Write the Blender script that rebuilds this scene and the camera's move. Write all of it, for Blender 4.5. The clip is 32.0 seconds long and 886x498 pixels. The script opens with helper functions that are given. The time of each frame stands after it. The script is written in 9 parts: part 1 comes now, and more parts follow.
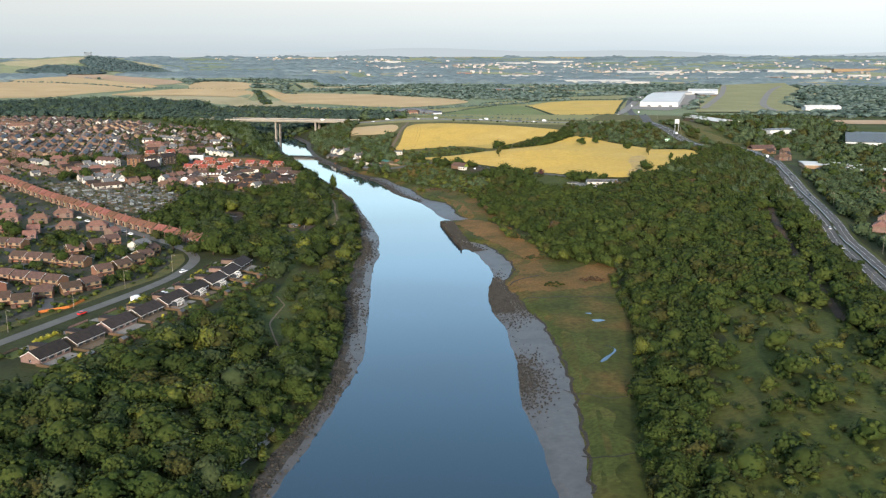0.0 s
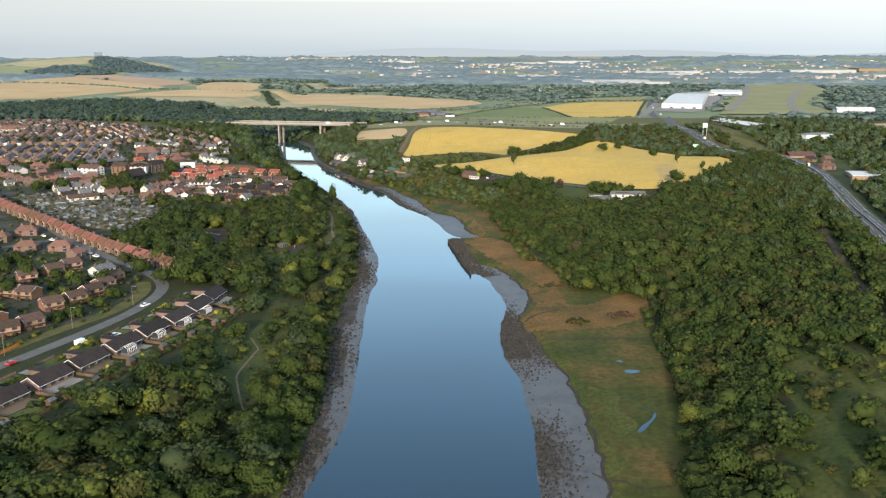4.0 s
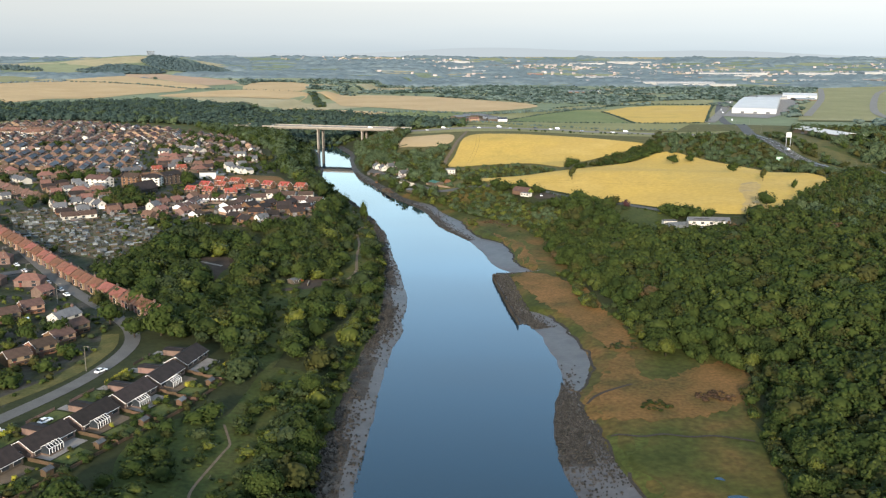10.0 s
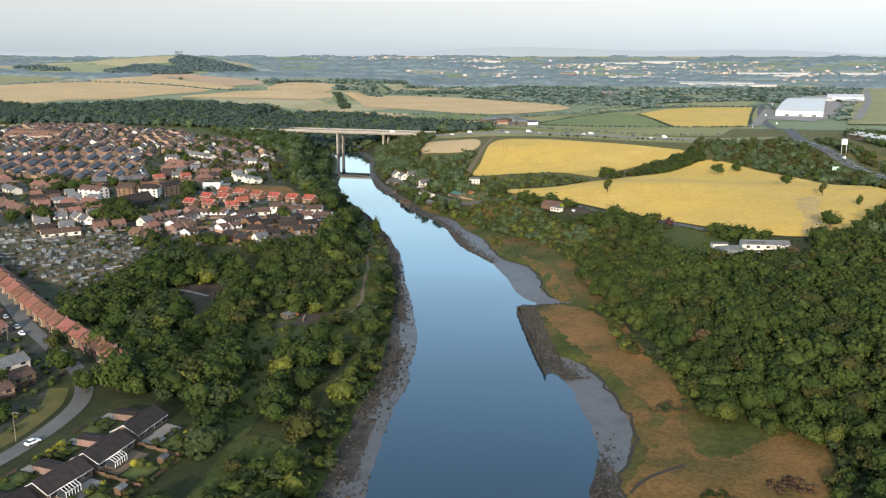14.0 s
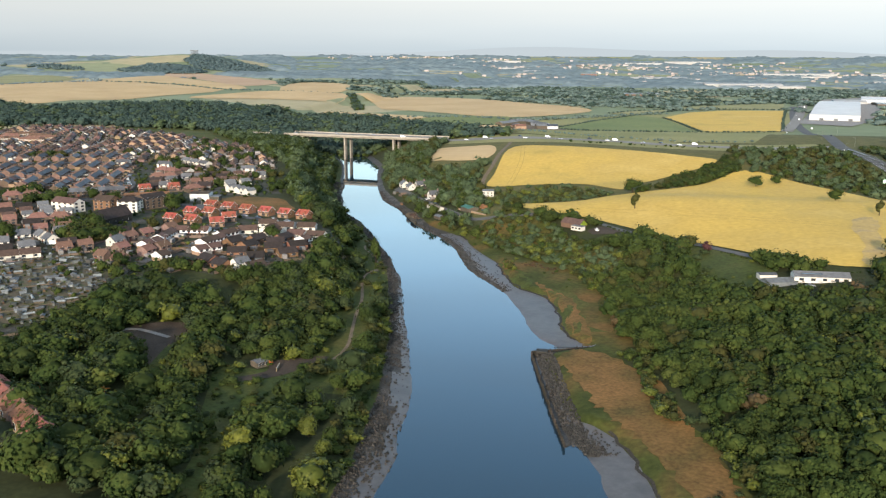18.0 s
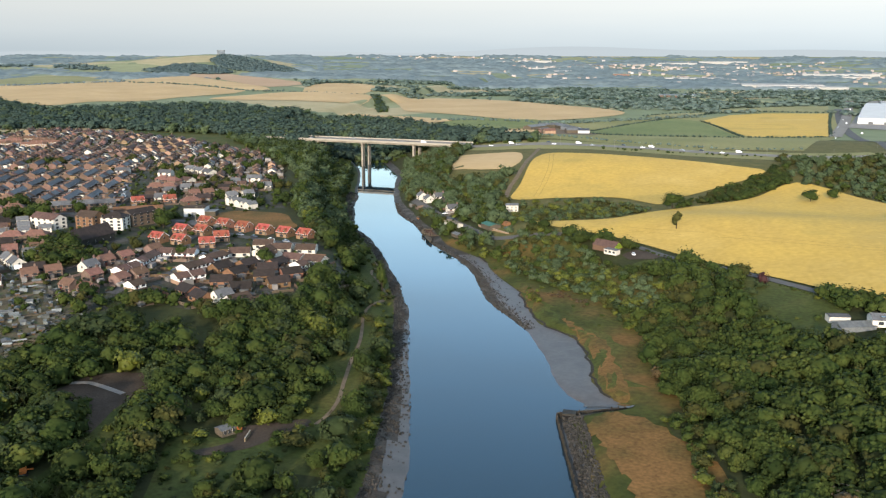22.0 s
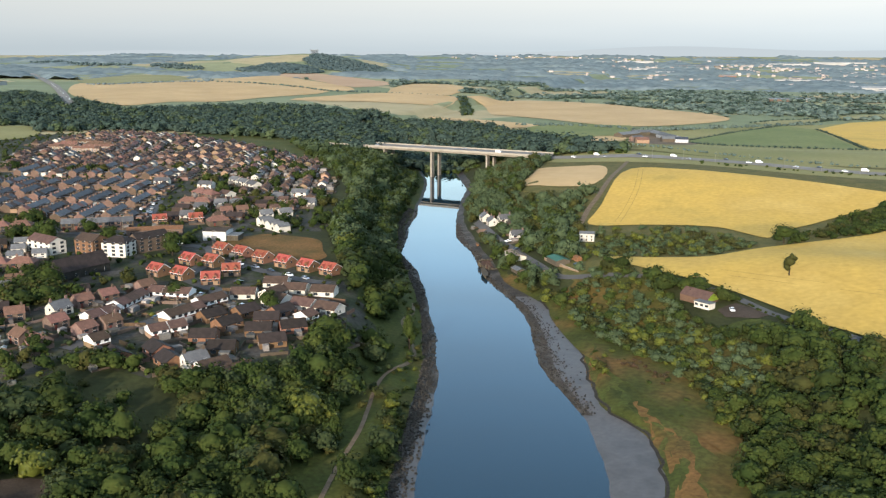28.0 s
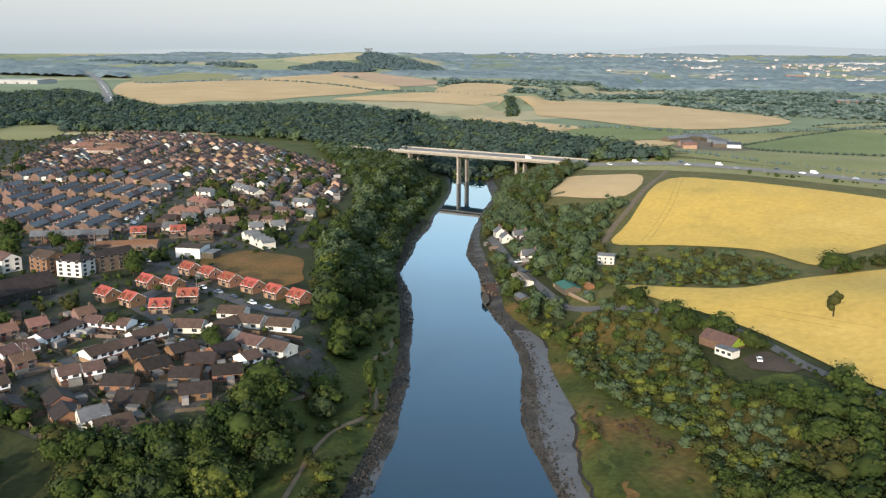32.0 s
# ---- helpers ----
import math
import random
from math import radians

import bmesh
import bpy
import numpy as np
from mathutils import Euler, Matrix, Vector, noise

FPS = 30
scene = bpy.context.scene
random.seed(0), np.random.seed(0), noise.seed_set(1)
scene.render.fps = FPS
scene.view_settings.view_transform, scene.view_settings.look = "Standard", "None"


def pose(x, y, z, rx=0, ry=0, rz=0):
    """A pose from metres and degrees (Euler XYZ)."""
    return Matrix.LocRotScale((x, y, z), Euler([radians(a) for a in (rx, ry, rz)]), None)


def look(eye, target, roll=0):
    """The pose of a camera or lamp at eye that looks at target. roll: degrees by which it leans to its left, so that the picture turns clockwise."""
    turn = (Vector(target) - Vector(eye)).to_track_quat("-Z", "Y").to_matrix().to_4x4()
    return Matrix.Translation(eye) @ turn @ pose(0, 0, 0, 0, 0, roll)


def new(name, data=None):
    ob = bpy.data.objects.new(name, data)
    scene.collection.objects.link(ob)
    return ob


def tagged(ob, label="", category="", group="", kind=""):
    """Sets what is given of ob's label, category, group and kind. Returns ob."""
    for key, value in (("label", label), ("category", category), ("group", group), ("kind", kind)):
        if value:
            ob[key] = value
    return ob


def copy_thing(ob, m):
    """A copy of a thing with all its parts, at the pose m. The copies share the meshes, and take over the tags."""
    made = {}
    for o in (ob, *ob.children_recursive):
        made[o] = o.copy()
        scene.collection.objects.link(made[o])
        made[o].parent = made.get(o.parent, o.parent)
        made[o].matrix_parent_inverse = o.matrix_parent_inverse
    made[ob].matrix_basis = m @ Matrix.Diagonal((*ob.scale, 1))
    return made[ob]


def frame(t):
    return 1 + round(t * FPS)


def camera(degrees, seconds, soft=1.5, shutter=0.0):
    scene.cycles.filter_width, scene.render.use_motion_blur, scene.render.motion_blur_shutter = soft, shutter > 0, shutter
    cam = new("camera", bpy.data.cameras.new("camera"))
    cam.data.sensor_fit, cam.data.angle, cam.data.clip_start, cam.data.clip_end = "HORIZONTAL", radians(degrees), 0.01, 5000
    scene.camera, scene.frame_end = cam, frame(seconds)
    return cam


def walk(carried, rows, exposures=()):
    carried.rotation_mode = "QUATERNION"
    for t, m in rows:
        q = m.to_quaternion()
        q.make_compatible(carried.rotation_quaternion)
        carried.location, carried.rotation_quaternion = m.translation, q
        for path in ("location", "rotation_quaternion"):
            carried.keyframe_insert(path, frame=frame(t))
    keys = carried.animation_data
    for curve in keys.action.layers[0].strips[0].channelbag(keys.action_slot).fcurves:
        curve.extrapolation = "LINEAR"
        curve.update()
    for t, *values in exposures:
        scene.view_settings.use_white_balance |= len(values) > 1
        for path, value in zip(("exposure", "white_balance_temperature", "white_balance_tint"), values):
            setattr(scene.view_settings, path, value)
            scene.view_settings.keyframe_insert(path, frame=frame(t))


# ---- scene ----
# seconds, x, y, z, pitch, heading to the left of +y, roll
PATH = [
    (0.0, 4.25, -55.68, 121.62, -12.63, 3.70, -0.08),
    (1.0, 4.61, -39.15, 121.46, -12.64, 3.84, -0.14),
    (2.0, 4.88, -22.57, 121.26, -12.64, 4.05, -0.17),
    (5.0, 4.40, 27.90, 120.02, -12.61, 5.19, -0.07),
    (6.0, 4.06, 43.67, 119.78, -12.60, 5.81, -0.00),
    (7.0, 3.37, 59.07, 119.59, -12.61, 6.48, -0.03),
    (8.0, 2.92, 74.35, 119.53, -12.61, 6.97, -0.04),
    (9.0, 2.65, 89.34, 119.57, -12.61, 7.60, 0.05),
    (10.0, 1.98, 104.24, 119.63, -12.62, 8.22, 0.03),
    (11.0, 1.27, 119.39, 119.73, -12.62, 8.73, -0.01),
    (12.0, 0.66, 134.59, 119.77, -12.63, 9.25, -0.00),
    (13.0, 0.00, 150.00, 119.76, -12.64, 9.79, 0.01),
    (14.0, -0.74, 165.63, 119.76, -12.65, 10.24, -0.02),
    (14.5, -1.17, 173.44, 119.75, -12.66, 10.42, -0.02),
    (16.5, -3.46, 204.59, 119.73, -12.66, 11.22, 0.02),
    (17.0, -4.01, 212.51, 119.75, -12.68, 11.50, 0.09),
    (18.0, -5.13, 228.25, 119.81, -12.67, 11.51, 0.12),
    (19.0, -6.38, 243.61, 119.87, -12.69, 11.54, 0.12),
    (20.0, -7.76, 258.76, 119.93, -12.69, 11.84, 0.10),
    (21.0, -9.17, 273.73, 120.00, -12.70, 12.42, 0.07),
    (22.0, -10.25, 288.99, 120.11, -12.69, 13.47, 0.05),
    (23.0, -10.88, 304.74, 120.19, -12.69, 14.58, -0.01),
    (24.0, -11.39, 320.78, 120.21, -12.70, 15.73, -0.10),
    (25.0, -11.70, 336.46, 120.14, -12.71, 16.82, -0.03),
    (27.5, -12.26, 374.30, 119.99, -12.73, 19.04, 0.13),
    (28.0, -11.80, 382.04, 119.96, -12.72, 19.82, 0.13),
    (29.0, -10.43, 397.65, 119.90, -12.73, 20.69, 0.13),
    (30.0, -8.01, 413.43, 119.81, -12.74, 21.53, 0.15),
    (31.0, -4.84, 429.25, 119.68, -12.80, 22.51, 0.10),
    (32.0, -1.68, 445.21, 119.57, -12.82, 23.84, 0.12),
]
cam = camera(52.97, 32.0, soft=1.3)
walk(cam, [(t, pose(x, y, z, 90 + p, 0, h) @ pose(0, 0, 0, 0, 0, r)) for t, x, y, z, p, h, r in PATH])

# ---- light: early sun, low and behind the viewer, thin haze ----
SUN_AZ, SUN_EL = radians(180), radians(15)          # azimuth counted from +y clockwise
world = bpy.data.worlds.new("sky")
scene.world = world
world.use_nodes = True
wn, wl = world.node_tree.nodes, world.node_tree.links
wn.clear()
sky = wn.new("ShaderNodeTexSky")
sky.sky_type, sky.sun_disc = "NISHITA", False
sky.sun_elevation, sky.sun_rotation = SUN_EL, SUN_AZ
sky.altitude, sky.air_density, sky.dust_density, sky.ozone_density = 50, 1.0, 0.6, 1.5
bg, wout = wn.new("ShaderNodeBackground"), wn.new("ShaderNodeOutputWorld")
bg.inputs["Strength"].default_value = 0.15
# thin high cloud, closing to an even pale haze low over the horizon
tcw, sep = wn.new("ShaderNodeTexCoord"), wn.new("ShaderNodeSeparateXYZ")
mpw, cln = wn.new("ShaderNodeMapping"), wn.new("ShaderNodeTexNoise")
mpw.inputs["Scale"].default_value = (1.6, 1.6, 14.0)
cln.inputs["Scale"].default_value, cln.inputs["Detail"].default_value = 2.2, 6
wl.new(tcw.outputs["Generated"], mpw.inputs["Vector"]), wl.new(mpw.outputs[0], cln.inputs["Vector"])
wl.new(tcw.outputs["Generated"], sep.inputs[0])


def sky_range(a, b, to_a, to_b):
    q = wn.new("ShaderNodeMapRange")
    for k, v in (("From Min", a), ("From Max", b), ("To Min", to_a), ("To Max", to_b)):
        q.inputs[k].default_value = v
    wl.new(sep.outputs["Z"], q.inputs["Value"])
    return q.outputs[0]


def sky_math(op, a, b, c=None):
    q = wn.new("ShaderNodeMath")
    q.operation, q.use_clamp = op, True
    for i, v in enumerate((a, b, c)):
        if isinstance(v, float):
            q.inputs[i].default_value = v
        elif v is not None:
            wl.new(v, q.inputs[i])
    return q.outputs[0]


veil = sky_math("SUBTRACT", sky_math("MULTIPLY_ADD", cln.outputs["Fac"], 0.5, sky_range(0.06, 0.24, 0.75, 0.02)), 0.25)
# whiter overhead, out of view: added as fill to lift the shadows
veil = sky_math("MAXIMUM", veil, sky_range(0.5, 0.9, 0.0, 0.75))
veil = sky_math("MAXIMUM", veil, sky_range(0.05, 0.11, 1.0, 0.0))
tone = wn.new("ShaderNodeValToRGB")
wl.new(sky_math("MULTIPLY_ADD", cln.outputs["Fac"], 0.3, sky_range(0.0, 0.06, -0.12, 0.85)), tone.inputs["Fac"])
stops = ((0.0, (1.22, 1.4, 1.5)), (0.35, (1.48, 1.62, 1.67)), (0.75, (1.7, 1.78, 1.76)), (1.0, (1.78, 1.84, 1.82)))
for i, (at_, col) in enumerate(stops):
    e_ = tone.color_ramp.elements[0] if i == 0 else tone.color_ramp.elements[-1] if i == 3 else tone.color_ramp.elements.new(at_)
    e_.position, e_.color = at_, (*col, 1)
cmix = wn.new("ShaderNodeMix")
cmix.data_type = "RGBA"
tint = wn.new("ShaderNodeVectorMath")
tint.operation = "MULTIPLY"
wl.new(sky.outputs[0], tint.inputs[0])
tint.inputs[1].default_value = (0.98, 1.01, 0.98)
wl.new(veil, cmix.inputs["Factor"]), wl.new(tint.outputs[0], cmix.inputs["A"])
side = wn.new("ShaderNodeMath")
side.operation = "MULTIPLY_ADD"
wl.new(sep.outputs["X"], side.inputs[0])
side.inputs[1].default_value, side.inputs[2].default_value = 0.29, 1.07
even = wn.new("ShaderNodeVectorMath")
even.operation = "SCALE"
wl.new(tone.outputs["Color"], even.inputs[0]), wl.new(side.outputs[0], even.inputs["Scale"])
wl.new(even.outputs[0], cmix.inputs["B"])
wl.new(cmix.outputs["Result"], bg.inputs[0])
wl.new(bg.outputs[0], wout.inputs[0])
sun = new("sun", bpy.data.lights.new("sun", "SUN"))
sun.data.energy, sun.data.angle, sun.data.color = 2.35, radians(1.6), (1.0, 0.85, 0.69)
sun_dir = Vector((math.sin(SUN_AZ) * math.cos(SUN_EL), math.cos(SUN_AZ) * math.cos(SUN_EL), math.sin(SUN_EL)))
sun.matrix_world = look(sun_dir * 900, (0, 0, 0))
scene.view_settings.exposure = 1.72

# ---- materials ----
def mat(name, colors, scale=1.0, rough=0.85, metal=0.0, bump=0.0, bump_scale=8.0, fine=0.25, island=0.0, obrand=0.0, spec=0.12, detail=4):
    """Principled surface: colours mixed by coarse noise, fine grain, optional variation per piece."""
    m = bpy.data.materials.new(name)
    m.use_nodes = True
    n, l = m.node_tree.nodes, m.node_tree.links
    b = n["Principled BSDF"]
    b.inputs["Roughness"].default_value, b.inputs["Metallic"].default_value = rough, metal
    b.inputs["Specular IOR Level"].default_value = spec
    tc = n.new("ShaderNodeTexCoord")
    nz = n.new("ShaderNodeTexNoise")
    nz.inputs["Scale"].default_value, nz.inputs["Detail"].default_value = scale, detail
    l.new(tc.outputs["Object"], nz.inputs["Vector"])
    rp = n.new("ShaderNodeValToRGB")
    el = rp.color_ramp.elements
    k = len(colors)
    lo, hi = 0.32, 0.68
    el[0].position, el[0].color = lo, (*colors[0], 1)
    el[1].position, el[1].color = hi, (*colors[-1], 1)
    for i in range(1, k - 1):
        e = el.new(lo + (hi - lo) * i / (k - 1))
        e.color = (*colors[i], 1)
    l.new(nz.outputs["Fac"], rp.inputs["Fac"])
    out = rp.outputs["Color"]
    fn = n.new("ShaderNodeTexNoise")
    fn.inputs["Scale"].default_value, fn.inputs["Detail"].default_value = bump_scale, 3
    l.new(tc.outputs["Object"], fn.inputs["Vector"])
    hs = n.new("ShaderNodeHueSaturation")
    mr = n.new("ShaderNodeMapRange")
    mr.inputs["To Min"].default_value, mr.inputs["To Max"].default_value = 1 - fine, 1 + fine
    mr.inputs["From Min"].default_value, mr.inputs["From Max"].default_value = 0.25, 0.75
    l.new(fn.outputs["Fac"], mr.inputs["Value"])
    val = mr.outputs[0]
    src = None
    if island:
        src, amount = n.new("ShaderNodeNewGeometry").outputs["Random Per Island"], island
    if obrand:
        src, amount = n.new("ShaderNodeObjectInfo").outputs["Random"], obrand
    if src is not None:
        m2 = n.new("ShaderNodeMapRange")
        m2.inputs["To Min"].default_value, m2.inputs["To Max"].default_value = 1 - amount, 1 + amount
        l.new(src, m2.inputs["Value"])
        mu = n.new("ShaderNodeMath")
        mu.operation = "MULTIPLY"
        l.new(val, mu.inputs[0]), l.new(m2.outputs[0], mu.inputs[1])
        val = mu.outputs[0]
        m3 = n.new("ShaderNodeMapRange")
        m3.inputs["To Min"].default_value, m3.inputs["To Max"].default_value = 0.5 + amount * 0.06, 0.5 - amount * 0.06
        l.new(src, m3.inputs["Value"])
        l.new(m3.outputs[0], hs.inputs["Hue"])
    l.new(val, hs.inputs["Value"])
    l.new(out, hs.inputs["Color"])
    l.new(hs.outputs[0], b.inputs["Base Color"])
    if bump:
        bp = n.new("ShaderNodeBump")
        bp.inputs["Strength"].default_value, bp.inputs["Distance"].default_value = min(bump, 1.0), 0.3 * bump
        l.new(fn.outputs["Fac"], bp.inputs["Height"])
        l.new(bp.outputs[0], b.inputs["Normal"])
    return m


M = {}
M["grass"] = mat("meadow_grass", [(0.027, 0.038, 0.009), (0.043, 0.053, 0.0125), (0.066, 0.063, 0.018)], 0.035, 0.95, bump=0.5, bump_scale=0.6, fine=0.35)
M["marsh"] = mat("saltmarsh", [(0.029, 0.036, 0.0075), (0.044, 0.049, 0.0105), (0.066, 0.054, 0.0145), (0.112, 0.064, 0.021)], 0.035, 0.95, bump=0.5, bump_scale=0.5, fine=0.35)
M["turf"] = mat("olive_saltmarsh_turf", [(0.034, 0.044, 0.0095), (0.049, 0.058, 0.0125), (0.07, 0.064, 0.0175)], 0.05, 0.95, bump=0.5, bump_scale=0.7, fine=0.35)
M["reed"] = mat("dry_reed", [(0.066, 0.05, 0.015), (0.115, 0.066, 0.021), (0.15, 0.08, 0.027)], 0.06, 0.95, bump=0.5, bump_scale=0.8, fine=0.35)
M["mud"] = mat("wet_mud", [(0.044, 0.038, 0.034), (0.068, 0.06, 0.055), (0.053, 0.046, 0.042)], 0.08, 0.5, bump=0.25, bump_scale=0.6, fine=0.18, spec=0.3)
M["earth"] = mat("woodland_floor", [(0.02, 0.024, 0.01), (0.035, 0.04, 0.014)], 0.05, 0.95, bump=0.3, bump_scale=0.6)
M["scrub_floor"] = mat("rough_shaded_grass", [(0.026, 0.038, 0.0105), (0.04, 0.052, 0.0135), (0.056, 0.056, 0.018)], 0.06, 0.95, bump=0.5, bump_scale=0.7, fine=0.35)
# patchwork of field colours, paled in the base to suggest distance haze
M["farland"] = mat("haze_paled_pasture", [(0.13, 0.165, 0.14), (0.17, 0.2, 0.16)], 0.004, 0.95, bump_scale=0.03, fine=0.12)
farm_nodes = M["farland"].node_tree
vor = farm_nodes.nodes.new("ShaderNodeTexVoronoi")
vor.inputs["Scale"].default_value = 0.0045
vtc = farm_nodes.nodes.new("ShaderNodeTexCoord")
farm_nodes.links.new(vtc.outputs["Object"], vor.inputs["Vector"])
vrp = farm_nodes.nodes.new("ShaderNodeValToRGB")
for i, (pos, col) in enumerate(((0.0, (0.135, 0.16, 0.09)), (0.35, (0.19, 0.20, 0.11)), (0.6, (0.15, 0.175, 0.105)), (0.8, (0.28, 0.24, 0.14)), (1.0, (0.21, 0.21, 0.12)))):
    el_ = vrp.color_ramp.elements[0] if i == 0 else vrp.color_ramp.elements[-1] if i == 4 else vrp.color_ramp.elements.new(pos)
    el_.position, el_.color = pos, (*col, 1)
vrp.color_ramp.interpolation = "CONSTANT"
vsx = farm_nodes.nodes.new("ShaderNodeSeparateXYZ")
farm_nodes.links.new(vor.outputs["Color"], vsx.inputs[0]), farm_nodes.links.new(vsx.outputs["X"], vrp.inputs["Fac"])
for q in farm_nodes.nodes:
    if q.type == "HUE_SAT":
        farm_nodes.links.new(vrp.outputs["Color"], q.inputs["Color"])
M["wheat"] = mat("ripe_wheat", [(0.33, 0.232, 0.058), (0.425, 0.282, 0.064), (0.385, 0.258, 0.064), (0.435, 0.3, 0.085)], 0.016, 0.9, bump=0.2, bump_scale=0.35, fine=0.14, detail=6)
M["wheat_worn"] = mat("thin_poor_wheat", [(0.3, 0.21, 0.08), (0.37, 0.255, 0.09), (0.27, 0.2, 0.1)], 0.08, 0.92, bump_scale=0.5, fine=0.15)
M["wheat_track"] = mat("trodden_wheat", [(0.24, 0.17, 0.05), (0.28, 0.2, 0.06)], 0.05, 0.95)
M["stubble"] = mat("cut_stubble", [(0.335, 0.232, 0.115), (0.4, 0.282, 0.144)], 0.012, 0.9, bump=0.1, bump_scale=0.1, fine=0.07)
M["pasture"] = mat("green_pasture", [(0.15, 0.15, 0.06), (0.2, 0.185, 0.08)], 0.012, 0.95, bump=0.1, bump_scale=0.2, fine=0.12)
M["pasture_deep"] = mat("grazed_pasture", [(0.105, 0.128, 0.048), (0.14, 0.155, 0.06)], 0.012, 0.95, bump=0.1, bump_scale=0.2, fine=0.12)
M["asphalt"] = mat("asphalt", [(0.06, 0.06, 0.062), (0.085, 0.083, 0.08)], 0.1, 0.85, bump_scale=2, fine=0.12)
M["tarmac"] = mat("pale_worn_tarmac", [(0.088, 0.085, 0.08), (0.118, 0.113, 0.105)], 0.12, 0.88, bump_scale=2, fine=0.14)
M["paving"] = mat("concrete_paving", [(0.16, 0.15, 0.14), (0.22, 0.20, 0.18)], 0.3, 0.85, bump_scale=2, fine=0.15)
M["footpath"] = mat("trodden_pale_path", [(0.1, 0.077, 0.052), (0.14, 0.108, 0.075)], 0.3, 0.95, bump_scale=2, fine=0.2)
M["track"] = mat("dirt_track", [(0.0884, 0.068, 0.0476), (0.136, 0.102, 0.0714)], 0.1, 0.95, bump_scale=1, fine=0.15)
M["leaf"] = mat("broadleaf", [(0.0186, 0.0308, 0.0082), (0.0246, 0.0370, 0.0092), (0.0302, 0.0420, 0.0102), (0.037, 0.0472, 0.0118)], 0.085, 0.85, bump_scale=0.5, fine=0.2, island=0.22, spec=0.06)
# far trees: base colours paled and blued to imitate distance haze
M["leaf_far"] = mat("haze_tinted_foliage", [(0.063, 0.09, 0.08), (0.085, 0.113, 0.097)], 0.02, 0.9, bump_scale=0.06, fine=0.3, spec=0.04)
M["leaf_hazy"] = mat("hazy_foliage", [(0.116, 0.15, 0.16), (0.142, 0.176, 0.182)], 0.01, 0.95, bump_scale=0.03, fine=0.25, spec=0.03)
M["leaf_ridge"] = mat("hazed_ridge_foliage", [(0.048, 0.072, 0.074), (0.063, 0.088, 0.088)], 0.02, 0.9, bump_scale=0.06, fine=0.2, spec=0.03)
M["leaf_light"] = mat("yellowish_foliage", [(0.0398, 0.0503, 0.0066), (0.0631, 0.0710, 0.0079)], 0.1, 0.7, bump_scale=0.5, fine=0.2, island=0.22, spec=0.2)
M["leaf_purple"] = mat("copper_foliage", [(0.03, 0.012, 0.012), (0.05, 0.018, 0.016)], 0.1, 0.7, bump_scale=0.5, fine=0.3, island=0.4, spec=0.2)
M["leaf_rust"] = mat("browned_foliage", [(0.0364, 0.0264, 0.00968), (0.0526, 0.0352, 0.0145)], 0.1, 0.8, bump_scale=0.5, fine=0.2, island=0.22, spec=0.2)
M["leaf_brush"] = mat("dead_brushwood", [(0.04, 0.027, 0.017), (0.07, 0.046, 0.028)], 0.3, 0.95, bump_scale=1.5, fine=0.3, island=0.3, spec=0.03)
M["leaf_olive"] = mat("olive_foliage", [(0.0239, 0.0284, 0.0089), (0.0400, 0.0393, 0.0118)], 0.085, 0.85, bump_scale=0.5, fine=0.2, island=0.22, spec=0.06)
M["leaf_deep"] = mat("deep_green_foliage", [(0.0142, 0.0235, 0.0065), (0.0248, 0.0337, 0.0088)], 0.085, 0.85, bump_scale=0.5, fine=0.2, island=0.22, spec=0.06)
M["leaf_grey"] = mat("grey_green_willow_foliage", [(0.0211, 0.0308, 0.0121), (0.0307, 0.0413, 0.0174)], 0.085, 0.85, bump_scale=0.5, fine=0.2, island=0.22, spec=0.06)
# white cladding of the far factories, toned down in colour as if by haze
M["cladding_far"] = mat("haze_dulled_cladding", [(0.25, 0.25, 0.243), (0.3, 0.3, 0.29)], 0.05, 0.8, fine=0.06, bump_scale=0.4)
M["field_green"] = mat("faded_green_field", [(0.17, 0.165, 0.075), (0.21, 0.195, 0.095)], 0.012, 0.95, bump_scale=0.1, fine=0.1)
M["field_pink"] = mat("reddish_stubble", [(0.31, 0.205, 0.125), (0.36, 0.245, 0.155)], 0.012, 0.95, bump_scale=0.1, fine=0.08)
M["garden"] = mat("garden_lawn", [(0.05, 0.065, 0.02), (0.085, 0.095, 0.03)], 0.2, 0.95, bump=0.2, bump_scale=1.2, fine=0.25)
M["soil"] = mat("allotment_soil", [(0.05, 0.042, 0.028), (0.085, 0.07, 0.045), (0.06, 0.07, 0.03)], 0.25, 0.95, bump=0.3, bump_scale=1.5, fine=0.3)
M["stubble_grass"] = mat("dry_verge_grass", [(0.06, 0.062, 0.02), (0.098, 0.085, 0.03)], 0.15, 0.95, bump=0.2, bump_scale=1.0, fine=0.25)
M["green_pale"] = mat("pale_green_sign", [(0.32, 0.5, 0.36), (0.36, 0.54, 0.40)], 0.3, 0.5)
M["carriageway"] = mat("worn_pale_asphalt", [(0.15, 0.14, 0.125), (0.19, 0.178, 0.16)], 0.1, 0.9, bump_scale=1, fine=0.1)
M["tarred"] = mat("tarred_timber", [(0.022, 0.019, 0.016), (0.045, 0.038, 0.03)], 1.5, 0.9, bump_scale=6, obrand=0.3)
# haze put into the colour: lighter, duller greens for farther trees and scrub
M["leaf_mid"] = mat("hazed_belt_foliage", [(0.025, 0.041, 0.034), (0.04, 0.059, 0.047)], 0.02, 0.9, bump_scale=0.1, fine=0.25, island=0.15, spec=0.04)
